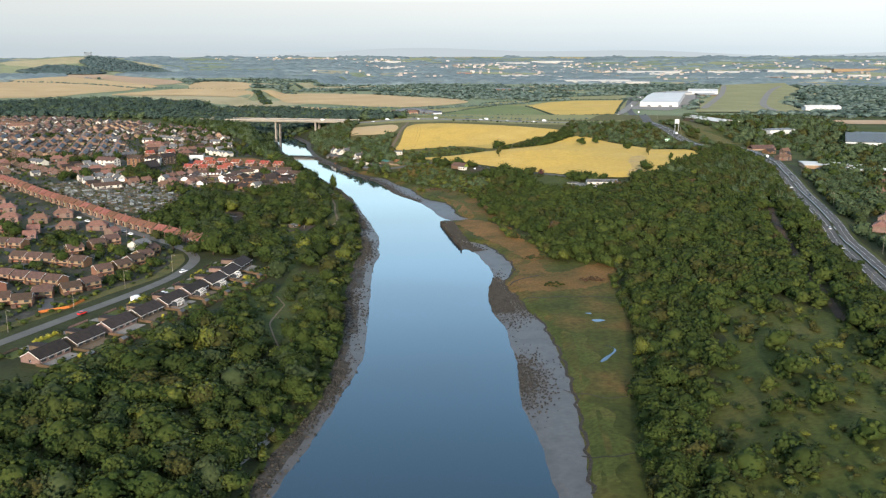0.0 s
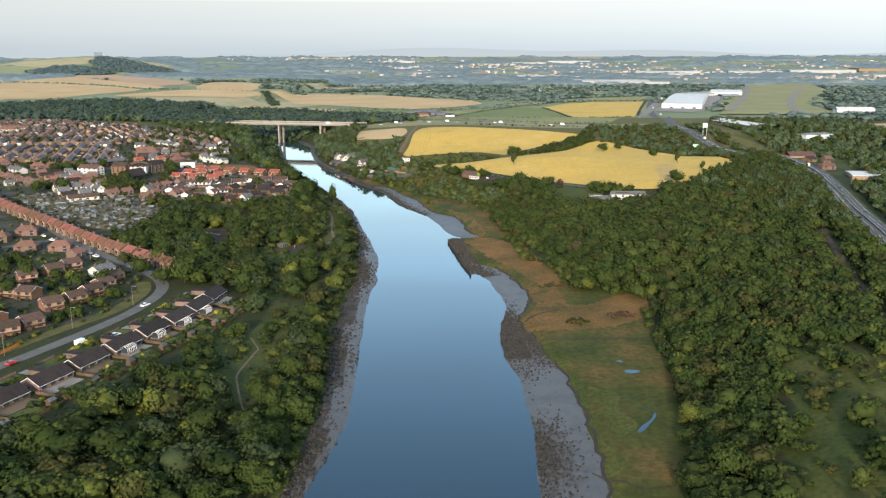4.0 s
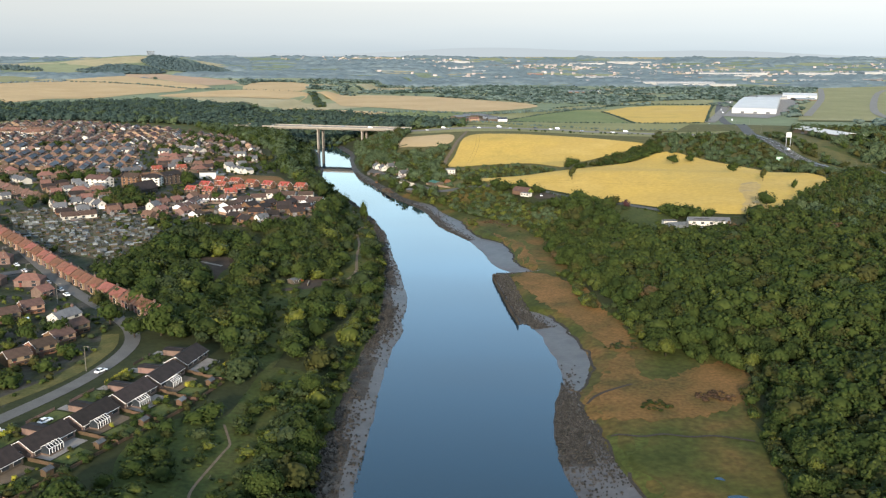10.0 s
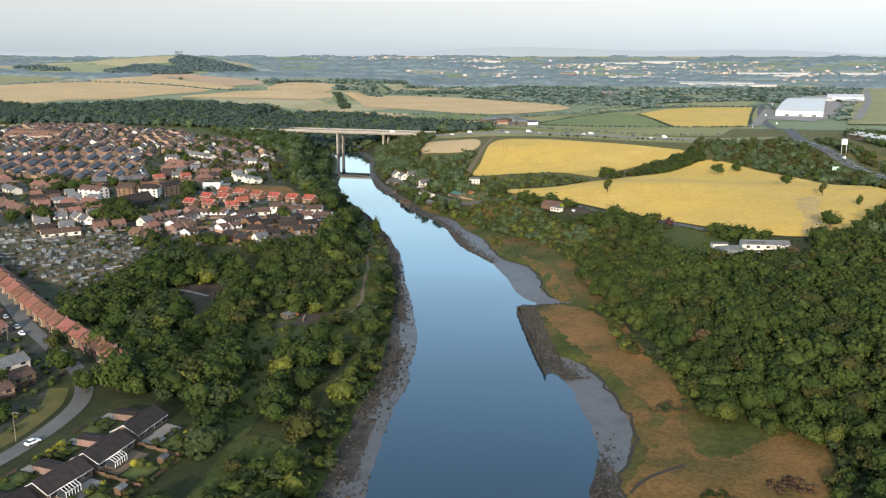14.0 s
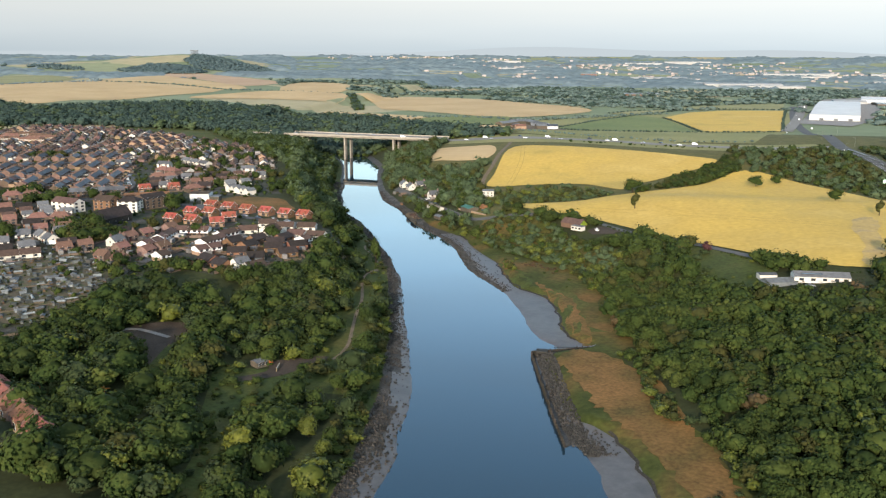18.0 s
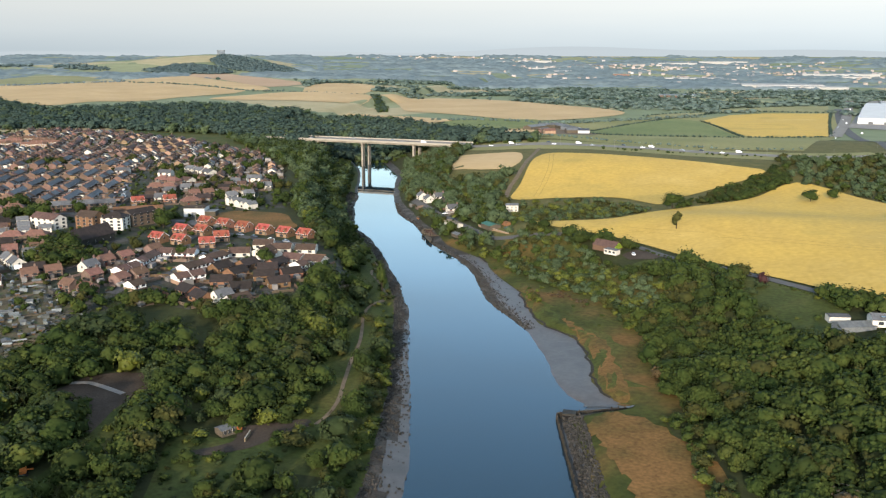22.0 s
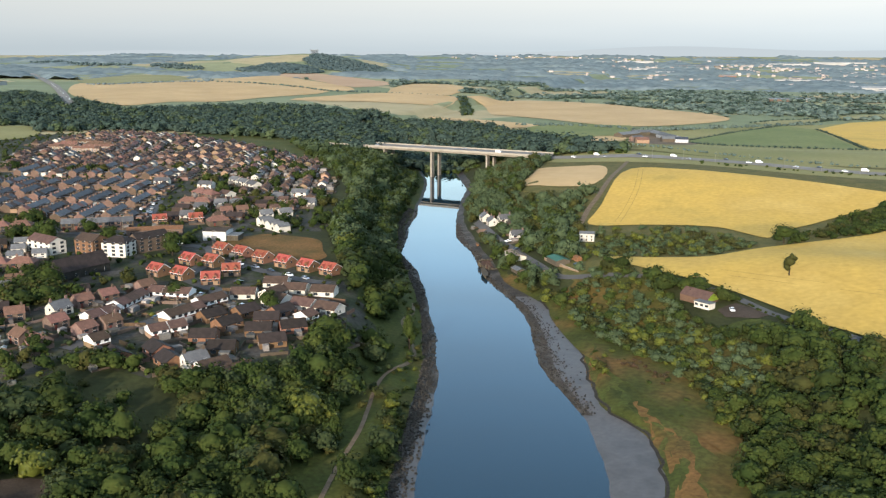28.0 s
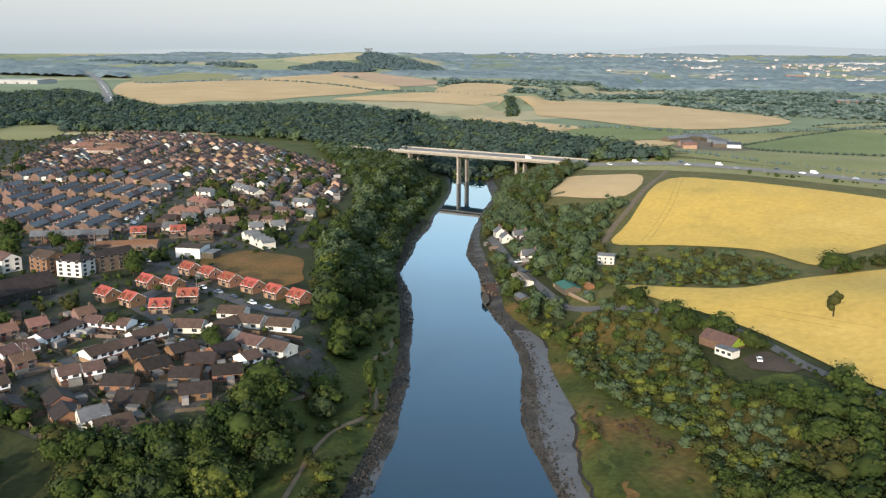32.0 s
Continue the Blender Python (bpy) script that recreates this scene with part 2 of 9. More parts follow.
M["leaf_belt"] = mat("haze_lifted_foliage", [(0.036, 0.053, 0.027), (0.053, 0.071, 0.035)], 0.03, 0.9, bump_scale=0.1, fine=0.25, island=0.15, spec=0.04)
M["pier"] = mat("weathered_concrete", [(0.17, 0.15, 0.12), (0.26, 0.235, 0.2)], 0.2, 0.9, bump_scale=2, fine=0.12)
M["bark"] = mat("bark", [(0.03, 0.0225, 0.015), (0.05, 0.04, 0.0275)], 2, 0.95, bump_scale=6)
M["brick"] = mat("red_brick", [(0.1, 0.071, 0.056), (0.143, 0.099, 0.077)], 0.6, 0.9, bump_scale=6, fine=0.18, obrand=0.4)
M["brick_warm"] = mat("warm_orange_brick", [(0.135, 0.072, 0.043), (0.185, 0.102, 0.06)], 0.6, 0.9, bump_scale=6, fine=0.15, obrand=0.3)
M["brick_old"] = mat("darker_old_brick", [(0.088, 0.06, 0.046), (0.13, 0.087, 0.065)], 0.6, 0.9, bump_scale=6, fine=0.2, obrand=0.35)
M["buff"] = mat("buff_brick", [(0.19, 0.128, 0.08), (0.25, 0.175, 0.115)], 0.6, 0.9, bump_scale=6, fine=0.12, obrand=0.3)
M["render"] = mat("white_render", [(0.42, 0.39, 0.335), (0.5, 0.468, 0.408)], 0.5, 0.85, bump_scale=4, fine=0.08, obrand=0.15)
M["tile_red"] = mat("red_roof_tile", [(0.195, 0.054, 0.037), (0.245, 0.072, 0.048)], 0.5, 0.8, bump=0.3, bump_scale=7, fine=0.2, obrand=0.2)
M["tile_brown"] = mat("brown_roof_tile", [(0.055, 0.036, 0.029), (0.082, 0.053, 0.041)], 0.5, 0.8, bump=0.3, bump_scale=7, fine=0.2, obrand=0.3)
M["slate"] = mat("grey_slate", [(0.074, 0.076, 0.082), (0.108, 0.11, 0.115)], 0.6, 0.75, bump=0.3, bump_scale=7, fine=0.2, obrand=0.25)
M["pvc"] = mat("white_frame", [(0.637, 0.629, 0.612), (0.68, 0.671, 0.654)], 2, 0.5, fine=0.03)
M["glass"] = mat("window_glass", [(0.02, 0.025, 0.03), (0.035, 0.04, 0.045)], 1, 0.08, spec=0.6, fine=0.05)
M["concrete"] = mat("bridge_concrete", [(0.23, 0.205, 0.17), (0.28, 0.255, 0.215)], 0.15, 0.85, bump_scale=2, fine=0.1)
M["metal"] = mat("grey_steel", [(0.30, 0.31, 0.32), (0.4, 0.41, 0.42)], 1, 0.45, metal=0.6, fine=0.08)
M["white_metal"] = mat("white_cladding", [(0.42, 0.42, 0.41), (0.47, 0.47, 0.46)], 0.05, 0.7, fine=0.04, bump_scale=0.4)
M["yard"] = mat("bare_dark_ground", [(0.035, 0.028, 0.022), (0.06, 0.046, 0.036)], 0.1, 0.95, bump=0.3, bump_scale=1.5)
M["shingle"] = mat("weedy_shingle", [(0.021, 0.0178, 0.014), (0.04, 0.033, 0.026), (0.074, 0.064, 0.054)], 0.12, 0.65, bump=0.5, bump_scale=1.6, fine=0.5)
M["town"] = mat("gardens_and_yards", [(0.019, 0.026, 0.011), (0.031, 0.036, 0.017), (0.04, 0.038, 0.03), (0.056, 0.052, 0.047)], 0.09, 0.92, bump=0.3, bump_scale=0.6, fine=0.4)
M["tile_orange"] = mat("orange_pantile", [(0.106, 0.06, 0.046), (0.15, 0.083, 0.061)], 0.5, 0.8, bump=0.3, bump_scale=7, fine=0.25, obrand=0.28)
M["tile_terra"] = mat("terracotta_tile", [(0.13, 0.058, 0.04), (0.18, 0.08, 0.054)], 0.5, 0.8, bump=0.3, bump_scale=7, fine=0.25, obrand=0.25)
M["tile_dark"] = mat("dark_brown_tile", [(0.021, 0.0168, 0.0156), (0.033, 0.0258, 0.0228)], 0.5, 0.75, bump=0.3, bump_scale=7, fine=0.2, obrand=0.25)
M["door"] = mat("painted_door", [(0.10, 0.03, 0.02), (0.14, 0.04, 0.03)], 1, 0.5)
M["car_white"] = mat("white_car_paint", [(0.75, 0.75, 0.75), (0.8, 0.8, 0.8)], 1, 0.25, spec=0.5, fine=0.01)
M["car_dark"] = mat("dark_car_paint", [(0.02, 0.025, 0.035), (0.03, 0.035, 0.045)], 1, 0.2, spec=0.5, fine=0.01)
M["car_red"] = mat("red_car_paint", [(0.42, 0.02, 0.02), (0.46, 0.025, 0.02)], 1, 0.22, spec=0.5, fine=0.01)
M["car_silver"] = mat("silver_car_paint", [(0.42, 0.43, 0.45), (0.46, 0.47, 0.49)], 1, 0.25, metal=0.5, spec=0.5, fine=0.01)
M["tyre"] = mat("black_rubber", [(0.02, 0.02, 0.02), (0.03, 0.03, 0.03)], 3, 0.9)
M["fence"] = mat("timber_fence", [(0.0695, 0.0455, 0.0275), (0.0975, 0.0645, 0.0405)], 1, 0.9, obrand=0.25)
M["hut_orange"] = mat("faded_orange_paint", [(0.3, 0.075, 0.025), (0.36, 0.1, 0.035)], 1, 0.75)
M["orange"] = mat("orange_paint", [(0.4, 0.12, 0.03), (0.46, 0.15, 0.04)], 1, 0.6)
M["green_metal"] = mat("green_sheeting", [(0.028, 0.085, 0.06), (0.04, 0.11, 0.08)], 0.6, 0.6)
M["lime"] = mat("lime_green_boards", [(0.30, 0.42, 0.05), (0.36, 0.48, 0.07)], 1, 0.7)
M["felt"] = mat("roofing_felt", [(0.07, 0.075, 0.08), (0.12, 0.125, 0.13)], 0.7, 0.85, obrand=0.35)
M["sheet"] = mat("pale_corrugated_sheet", [(0.115, 0.127, 0.131), (0.185, 0.197, 0.197)], 0.6, 0.6, obrand=0.5)
M["rust"] = mat("rusted_steel", [(0.13, 0.065, 0.035), (0.2, 0.10, 0.05)], 1, 0.9, fine=0.3)
M["stone"] = mat("foreshore_rock", [(0.021, 0.0192, 0.0168), (0.042, 0.039, 0.033)], 0.8, 0.7, bump_scale=4, island=0.5)
M["rust_timber"] = mat("red_brown_rotten_timber", [(0.05, 0.03, 0.022), (0.09, 0.055, 0.042)], 0.6, 0.9, bump_scale=4, fine=0.3)
M["wood"] = mat("weathered_timber", [(0.055, 0.0468, 0.0358), (0.0935, 0.077, 0.055)], 1.5, 0.9, bump_scale=6, obrand=0.2)

water_m = bpy.data.materials.new("river_water")
water_m.use_nodes = True
n, l = water_m.node_tree.nodes, water_m.node_tree.links
b = n["Principled BSDF"]
b.inputs["Base Color"].default_value = (0.008, 0.024, 0.037, 1)
b.inputs["Roughness"].default_value, b.inputs["IOR"].default_value = 0.03, 1.333
tc, nz, bp = n.new("ShaderNodeTexCoord"), n.new("ShaderNodeTexNoise"), n.new("ShaderNodeBump")
nz.inputs["Scale"].default_value, nz.inputs["Detail"].default_value = 0.15, 5
bp.inputs["Strength"].default_value, bp.inputs["Distance"].default_value = 0.12, 0.03
l.new(tc.outputs["Object"], nz.inputs["Vector"]), l.new(nz.outputs["Fac"], bp.inputs["Height"]), l.new(bp.outputs[0], b.inputs["Normal"])
M["water"] = water_m

# ---- the lie of the land ----
LEFT_WATER = [(-400, -80), (0, -66), (167, -58), (196, -55), (220, -53.4), (240, -52), (260, -50.3), (280, -50), (315, -53.5), (341, -56.6), (365, -59.7), (393, -63), (428, -66.5), (441, -68.5),
              (460, -68), (470, -68.5), (484, -71.5), (505, -73.3), (521, -76.5), (545, -82.5), (573, -90), (606, -100.5), (640, -109), (675, -119.5), (704, -131), (720, -136), (747, -149.8), (783, -165),
              (803, -175.5), (820, -184), (838, -195), (855, -207), (866, -213), (905, -225), (935, -236), (987, -250), (1017, -261), (1100, -286), (1156, -307), (1300, -380), (1500, -520)]
LEFT_BANK = [(-400, -88), (0, -74), (164, -64), (190, -64), (208, -61), (229, -58), (245, -58.2), (268, -59.5), (295, -61.4), (318, -65), (350, -71.2), (366, -72.5), (402, -76), (438, -79), (460, -80),
             (478, -81.5), (505, -85.2), (535, -91), (563, -96), (587, -102), (614, -109.5), (650, -119), (688, -130.5), (713, -140), (743, -152.5), (759, -160), (788, -174), (812, -187), (840, -202.5),
             (866, -217), (905, -231), (935, -245), (1017, -268), (1100, -294), (1156, -316), (1300, -388), (1500, -528)]
RIGHT_WATER = [(-400, 40), (0, 30), (172, 21.8), (182, 20), (197, 19), (224, 15.7), (236, 13.2), (252, 12.5), (282, 12), (300, 9.9), (316, 9.2), (327, 7.5), (348, 1.8), (362, 0.1), (380, -0.7), (397, -0.6),
               (407, 0.7), (421, 1.2), (440, -1.2), (450, -4), (468, -7.2), (480, -12.2), (492, -18), (500, -21.5), (512, -24.4), (540, -31.8), (573, -39), (576, -30), (580, -28), (587, -36), (600, -41.7),
               (617, -45.7), (634, -52), (651, -58.5), (660, -62.5), (677, -72), (687, -78.9), (695, -83), (706, -88.8), (725, -95.4), (750, -103.5), (766, -110), (771, -113.6), (784, -120.7), (795, -128),
               (805, -135.3), (820, -144.7), (838, -153.5), (862, -164.6), (884, -175), (894, -182.4), (919, -196), (964, -212), (1030, -232), (1115, -254), (1300, -340), (1500, -480)]
RIGHT_BANK = [(-400, 52), (0, 42), (170, 30.2), (199, 31.8), (234, 31.6), (270, 30.4), (300, 28.2), (316, 25.5), (332, 23.7), (343, 20.2), (352, 17.2), (360, 15.6), (372, 13.6), (387, 9), (396, 6.2),
              (408, 8), (422, 11.5), (436, 12.2), (449, 10), (466, 5), (480, 0.6), (492, -4), (499, -9.5), (504, -17), (522, -22.6), (549, -29.3), (566, -33.5), (574, -18), (582, -15.5), (587, -23), (599, -28.3),
              (621, -31.3), (645, -37.8), (655, -45), (662, -53.5), (671, -58.5), (684, -64), (702, -69.7), (720, -75), (735, -81), (748, -88), (762, -94), (779, -103.5), (787, -109.5), (795, -117),
              (808, -128.5), (824, -138), (859, -154), (903, -177), (943, -197), (992, -216), (1060, -236), (1115, -247), (1300, -330), (1500, -470)]


def curve(table, y):
    t = np.array(table, float)
    return np.interp(y, t[:, 0], t[:, 1])


def smooth(a, b, x):
    t = np.clip((x - a) / (b - a), 0, 1)
    return t * t * (3 - 2 * t)


def wiggle(y, seed, amp):
    return amp * (np.sin(y * 0.21 + seed) * 0.4 + np.sin(y * 0.083 + seed * 2.1) * 0.6 + np.sin(y * 0.47 + seed * 3.7) * 0.35)


def rolling(x, y):
    return np.sin(x * 0.021 + 1.3) * np.cos(y * 0.017 - 0.4) + 0.5 * np.sin(x * 0.047 - y * 0.031)


def ground(x, y):
    """Height of the ground above the river's surface."""
    x, y = np.asarray(x, float), np.asarray(y, float)
    lb, rb = curve(LEFT_BANK, y), curve(RIGHT_BANK, y)
    lw, rw = curve(LEFT_WATER, y), curve(RIGHT_WATER, y)
    r = np.hypot(x, y - 100)
    far = np.clip((r - 3300) / 1500, 0, 1) ** 1.3
    hills = 45 * np.exp(-(((x + 1590) / 240) ** 2 + ((y - 3360) / 300) ** 2)) + 14 * np.exp(-(((x + 1900) / 320) ** 2 + ((y - 3300) / 400) ** 2)) + 16 * np.exp(-(((x + 2300) / 700) ** 2 + ((y - 3000) / 600) ** 2))
    # left bank
    d = np.maximum(lb - x, 0)
    top = 11.5 + 5.5 * smooth(450, 650, y) + 3 * smooth(800, 1100, y)
    reach = 55 + 60 * smooth(430, 480, y) * (1 - smooth(560, 640, y)) - 33 * smooth(600, 660, y)
    z_l = 1.4 + 3.6 * smooth(0, 10, d) + (top - 5) * smooth(14, 14 + reach, d) + 0.012 * np.clip(d - 90, 0, 700)
    z_l = z_l + 0.018 * np.clip(r - 1700, 0, 600) + 0.5 * rolling(x, y) * smooth(30, 90, d)
    # right bank
    e = np.maximum(x - rb, 0)
    marsh = np.interp(y, [0, 170, 274, 334, 419, 437, 462, 550, 600, 673, 740, 790, 850], [18, 20, 28, 42, 58, 52, 20, 30, 24, 34, 22, 6, 4])
    north = smooth(800, 880, y)
    z_r = 1.3 + 1.7 * smooth(0, 6, e) + 0.012 * np.minimum(e, 60)
    z_r = z_r + 12 * (1 - 0.7 * north) * smooth(marsh, marsh + 62, e) + (8 + 3 * smooth(560, 640, y) * (1 - north)) * smooth(marsh + 50, marsh + 180, e)
    z_r = z_r + 4.5 * smooth(780, 880, y) * smooth(2, 14, e) + 10 * smooth(930, 1060, y) * smooth(5, 60, e)
    z_r = z_r - 14 * smooth(1200, 1700, y) * smooth(60, 300, e) + 0.4 * rolling(x, y) * smooth(60, 140, e)
    w = smooth(1230, 1450, y)
    plain = 16 + (z_l - 16) * smooth(-250, -700, x)
    z_l, z_r = z_l * (1 - w) + plain * w, z_r * (1 - w) + plain * w
    # riverbed and foreshore
    bed = np.where(x < (lw + rw) / 2, 1.4 * (lw - x) / np.maximum(lw - lb, 1.0), 1.3 * (x - rw) / np.maximum(rb - rw, 1.0))
    bed = np.clip(bed, -2.5, 1.4)
    bed = bed * (1 - w) + plain * w
    z = np.where(x < lb, z_l, np.where(x > rb, z_r, bed))
    return z + (84 - z) * far + hills


def gz(x, y):
    return float(ground(x, y))


def mesh_ob(name, verts, faces, materials, index=None, smooth_shade=False):
    me = bpy.data.meshes.new(name)
    me.from_pydata([tuple(v) for v in verts], [], [tuple(f) for f in faces])
    for m in materials:
        me.materials.append(m)
    if index is not None:
        me.polygons.foreach_set("material_index", np.asarray(index, np.int32))
    if smooth_shade:
        me.polygons.foreach_set("use_smooth", np.ones(len(me.polygons), bool))
    me.update()
    return new(name, me)


def inside(poly, x, y):
    """Whether points lie inside a closed outline."""
    x, y = np.asarray(x, float), np.asarray(y, float)
    hit = np.zeros(x.shape, bool)
    p = np.asarray(poly, float)
    for (x0, y0), (x1, y1) in zip(p, np.roll(p, -1, 0)):
        with np.errstate(divide="ignore", invalid="ignore"):
            cross = ((y0 > y) != (y1 > y)) & (x < (x1 - x0) * (y - y0) / (y1 - y0 + 1e-12) + x0)
        hit ^= cross
    return hit


def rounded(poly, steps=6, closed=True):
    """A soft outline through the corners."""
    p = [Vector(q) for q in poly]
    k, out = len(p), []
    for i in range(k if closed else k - 1):
        a, b, c, d = (p[(i + j) % k] if closed else p[min(max(i + j, 0), k - 1)] for j in (-1, 0, 1, 2))
        for s in range(steps):
            t = s / steps
            out.append(0.5 * (2 * b + (c - a) * t + (2 * a - 5 * b + 4 * c - d) * t * t + (3 * b - a - 3 * c + d) * t ** 3))
    if not closed:
        out.append(p[-1])
    return [tuple(q) for q in out]


def drape(name, poly, material, lift=0.12, step=12.0):
    """A sheet with that outline, laid over the ground."""
    bm = bmesh.new()
    bm.faces.new([bm.verts.new((x, y, 0)) for x, y in poly])
    xs, ys = [q[0] for q in poly], [q[1] for q in poly]
    for axis, lo, hi in ((0, min(xs), max(xs)), (1, min(ys), max(ys))):
        s = max(step, (hi - lo) / 60)
        v = lo + s / 2
        while v < hi:
            co, no = ((v, 0, 0), (1, 0, 0)) if axis == 0 else ((0, v, 0), (0, 1, 0))
            bmesh.ops.bisect_plane(bm, geom=bm.verts[:] + bm.edges[:] + bm.faces[:], plane_co=co, plane_no=no)
            v += s
    bmesh.ops.triangulate(bm, faces=bm.faces[:])
    co = np.array([v.co[:] for v in bm.verts])
    z = ground(co[:, 0], co[:, 1]) + lift
    for v, h in zip(bm.verts, z):
        v.co.z = h
    bmesh.ops.recalc_face_normals(bm, faces=bm.faces[:])
    if sum(f.normal.z for f in bm.faces) < 0:
        bmesh.ops.reverse_faces(bm, faces=bm.faces[:])
    me = bpy.data.meshes.new(name)
    bm.to_mesh(me)
    bm.free()
    me.materials.append(material)
    for q in me.polygons:
        q.use_smooth = True
    return tagged(new(name, me), kind="structure")


def ribbon(name, line, width, material, lift=0.18, steps=6, thick=0.0):
    """A strip of even width along a line on the ground."""
    pts = rounded(line, steps, closed=False)
    verts, faces = [], []
    for i, (x, y) in enumerate(pts):
        a, b = pts[max(i - 1, 0)], pts[min(i + 1, len(pts) - 1)]
        d = Vector((b[0] - a[0], b[1] - a[1])).normalized()
        for s in (-1, -0.33, 0.33, 1):
            px, py = x - d.y * width / 2 * s, y + d.x * width / 2 * s
            verts.append((px, py, gz(px, py) + lift))
        if i:
            for j in range(3):
                k = 4 * i + j
                faces.append((k - 4, k - 3, k + 1, k))
    ob = mesh_ob(name, verts, [f[::-1] for f in faces], [material], smooth_shade=True)
    return tagged(ob, kind="structure")


TOWN = [(-170, 440), (-196, 452), (-226, 482), (-226, 560), (-218, 600), (-196, 606), (-158, 616), (-154, 650), (-150, 692), (-176, 726), (-215, 745), (-285, 790), (-246, 830), (-268, 880), (-290, 930), (-330, 1000), (-400, 1100), (-470, 1160), (-600, 1230), (-744, 1250), (-800, 1150), (-700, 800), (-560, 560), (-420, 380), (-300, 260), (-215, 230), (-180, 310), (-164, 380), (-176, 420)]

# ground sheet: rows across the valley, columns that follow the banks
rows_y = np.concatenate([np.arange(-1500, -100, 140), np.arange(-100, 140, 30), np.arange(140, 1000, 4.0), np.arange(1000, 1320, 8.0), np.arange(1320, 2400, 40), np.arange(2400, 4951, 90)])
off = np.concatenate([[0, 2, 4, 6, 8, 10, 13, 16, 20, 25], np.arange(30, 260, 7.0), np.arange(260, 700, 30), np.arange(700, 2400, 85), np.arange(2400, 5000, 160)])
lb = curve(LEFT_BANK, rows_y) + wiggle(rows_y, 1.0, 0.7)
lw = curve(LEFT_WATER, rows_y) + wiggle(rows_y, 4.0, 0.6)
rw = curve(RIGHT_WATER, rows_y) + wiggle(rows_y, 2.0, 0.6)
rb = curve(RIGHT_BANK, rows_y) + wiggle(rows_y, 3.0, 0.7)
cols = [lb - o for o in off[::-1]]
cols += [lb + (lw - lb) * f for f in (0.33, 0.66, 1.0)] + [lw + 3, (lw + rw) / 2, rw - 3] + [rw + (rb - rw) * f for f in (0, 0.33, 0.66)]
cols += [rb + o for o in off]
gx = np.stack(cols, 1)
gy = np.repeat(rows_y[:, None], gx.shape[1], 1)
rr = np.hypot(gx, gy - 100)
k = np.minimum(1, 4800 / np.maximum(rr, 1))
gx, gy = gx * k, (gy - 100) * k + 100
nr, nc = gx.shape
G = ground(gx, gy)
n0 = len(off)
wet = rows_y < 1330
G[wet, n0 + 2], G[wet, n0 + 6] = 0.0, 0.0
G[wet, n0 + 3:n0 + 6] = np.array([-1.2, -3.0, -1.2])
idx = np.arange(nr * nc).reshape(nr, nc)
quads = np.stack([idx[:-1, :-1], idx[:-1, 1:], idx[1:, 1:], idx[1:, :-1]], -1).reshape(-1, 4)
cx, cy = (gx[:-1, :-1] + gx[1:, 1:]) / 2, (gy[:-1, :-1] + gy[1:, 1:]) / 2
zone = np.zeros(cx.shape, int)
zone[:, n0 - 1:n0 + 9] = 1
dr = cx - curve(RIGHT_BANK, cy)
mw = np.interp(cy, [0, 170, 274, 334, 419, 437, 462, 550, 600, 673, 740, 790, 850], [22, 22, 30, 44, 62, 56, 26, 34, 26, 38, 38, 12, 0])
zone[(zone == 0) & (dr > 0) & (dr < mw) & (cy > 100)] = 2
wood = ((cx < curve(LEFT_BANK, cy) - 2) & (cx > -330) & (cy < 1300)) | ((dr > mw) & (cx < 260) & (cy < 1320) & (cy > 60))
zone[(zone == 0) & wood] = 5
zone[inside([(62, 60), (66, 160), (66, 205), (84, 256), (104, 332), (120, 335), (140, 300), (146, 200), (120, 60)], cx, cy)] = 0
zone[(zone == 5) & (cx < curve(LEFT_BANK, cy)) & (cx > curve(LEFT_BANK, cy) - 30) & (cy > 500)] = 0
left_side = (zone == 1) & (cx < (curve(LEFT_WATER, cy) + curve(RIGHT_WATER, cy)) / 2)
zone[(zone == 1) & (cy > 660) & (left_side | (cy > 790) | (cx < 0.6 * curve(RIGHT_WATER, cy) + 0.4 * curve(RIGHT_BANK, cy)))] = 6
zone[left_side & (cx < 0.5 * curve(LEFT_WATER, cy) + 0.5 * curve(LEFT_BANK, cy))] = 6
zone[(zone == 6) & (cy > 850) & left_side & (cx < 0.55 * curve(LEFT_WATER, cy) + 0.45 * curve(LEFT_BANK, cy))] = 0
zone[(zone == 5) & (dr > 30) & (cy > 800)] = 7
zone[(zone == 1) & ~left_side & (cy > 346) & (cy < 404) & (dr < -3.5)] = 6
zone[inside(TOWN, cx, cy)] = 4
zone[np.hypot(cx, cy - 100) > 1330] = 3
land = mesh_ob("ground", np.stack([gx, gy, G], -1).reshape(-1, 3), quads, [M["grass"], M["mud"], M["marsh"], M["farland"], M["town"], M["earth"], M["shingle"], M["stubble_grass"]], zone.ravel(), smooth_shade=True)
tagged(land, kind="structure")

wy = np.concatenate([np.arange(-400, 140, 60), np.arange(140, 1000, 10.0), np.arange(1000, 1326, 25)])
wl_, wr_ = curve(LEFT_BANK, wy) + 1.5, curve(RIGHT_BANK, wy) - 1.5
wv = np.concatenate([np.stack([wl_, wy, 0 * wy], 1), np.stack([wr_, wy, 0 * wy], 1)])
kk = len(wy)
river = mesh_ob("water", wv, [(i, i + kk, i + kk + 1, i + 1) for i in range(kk - 1)], [M["water"]])
tagged(river, "calm blue-grey tidal river between mud banks", kind="structure")

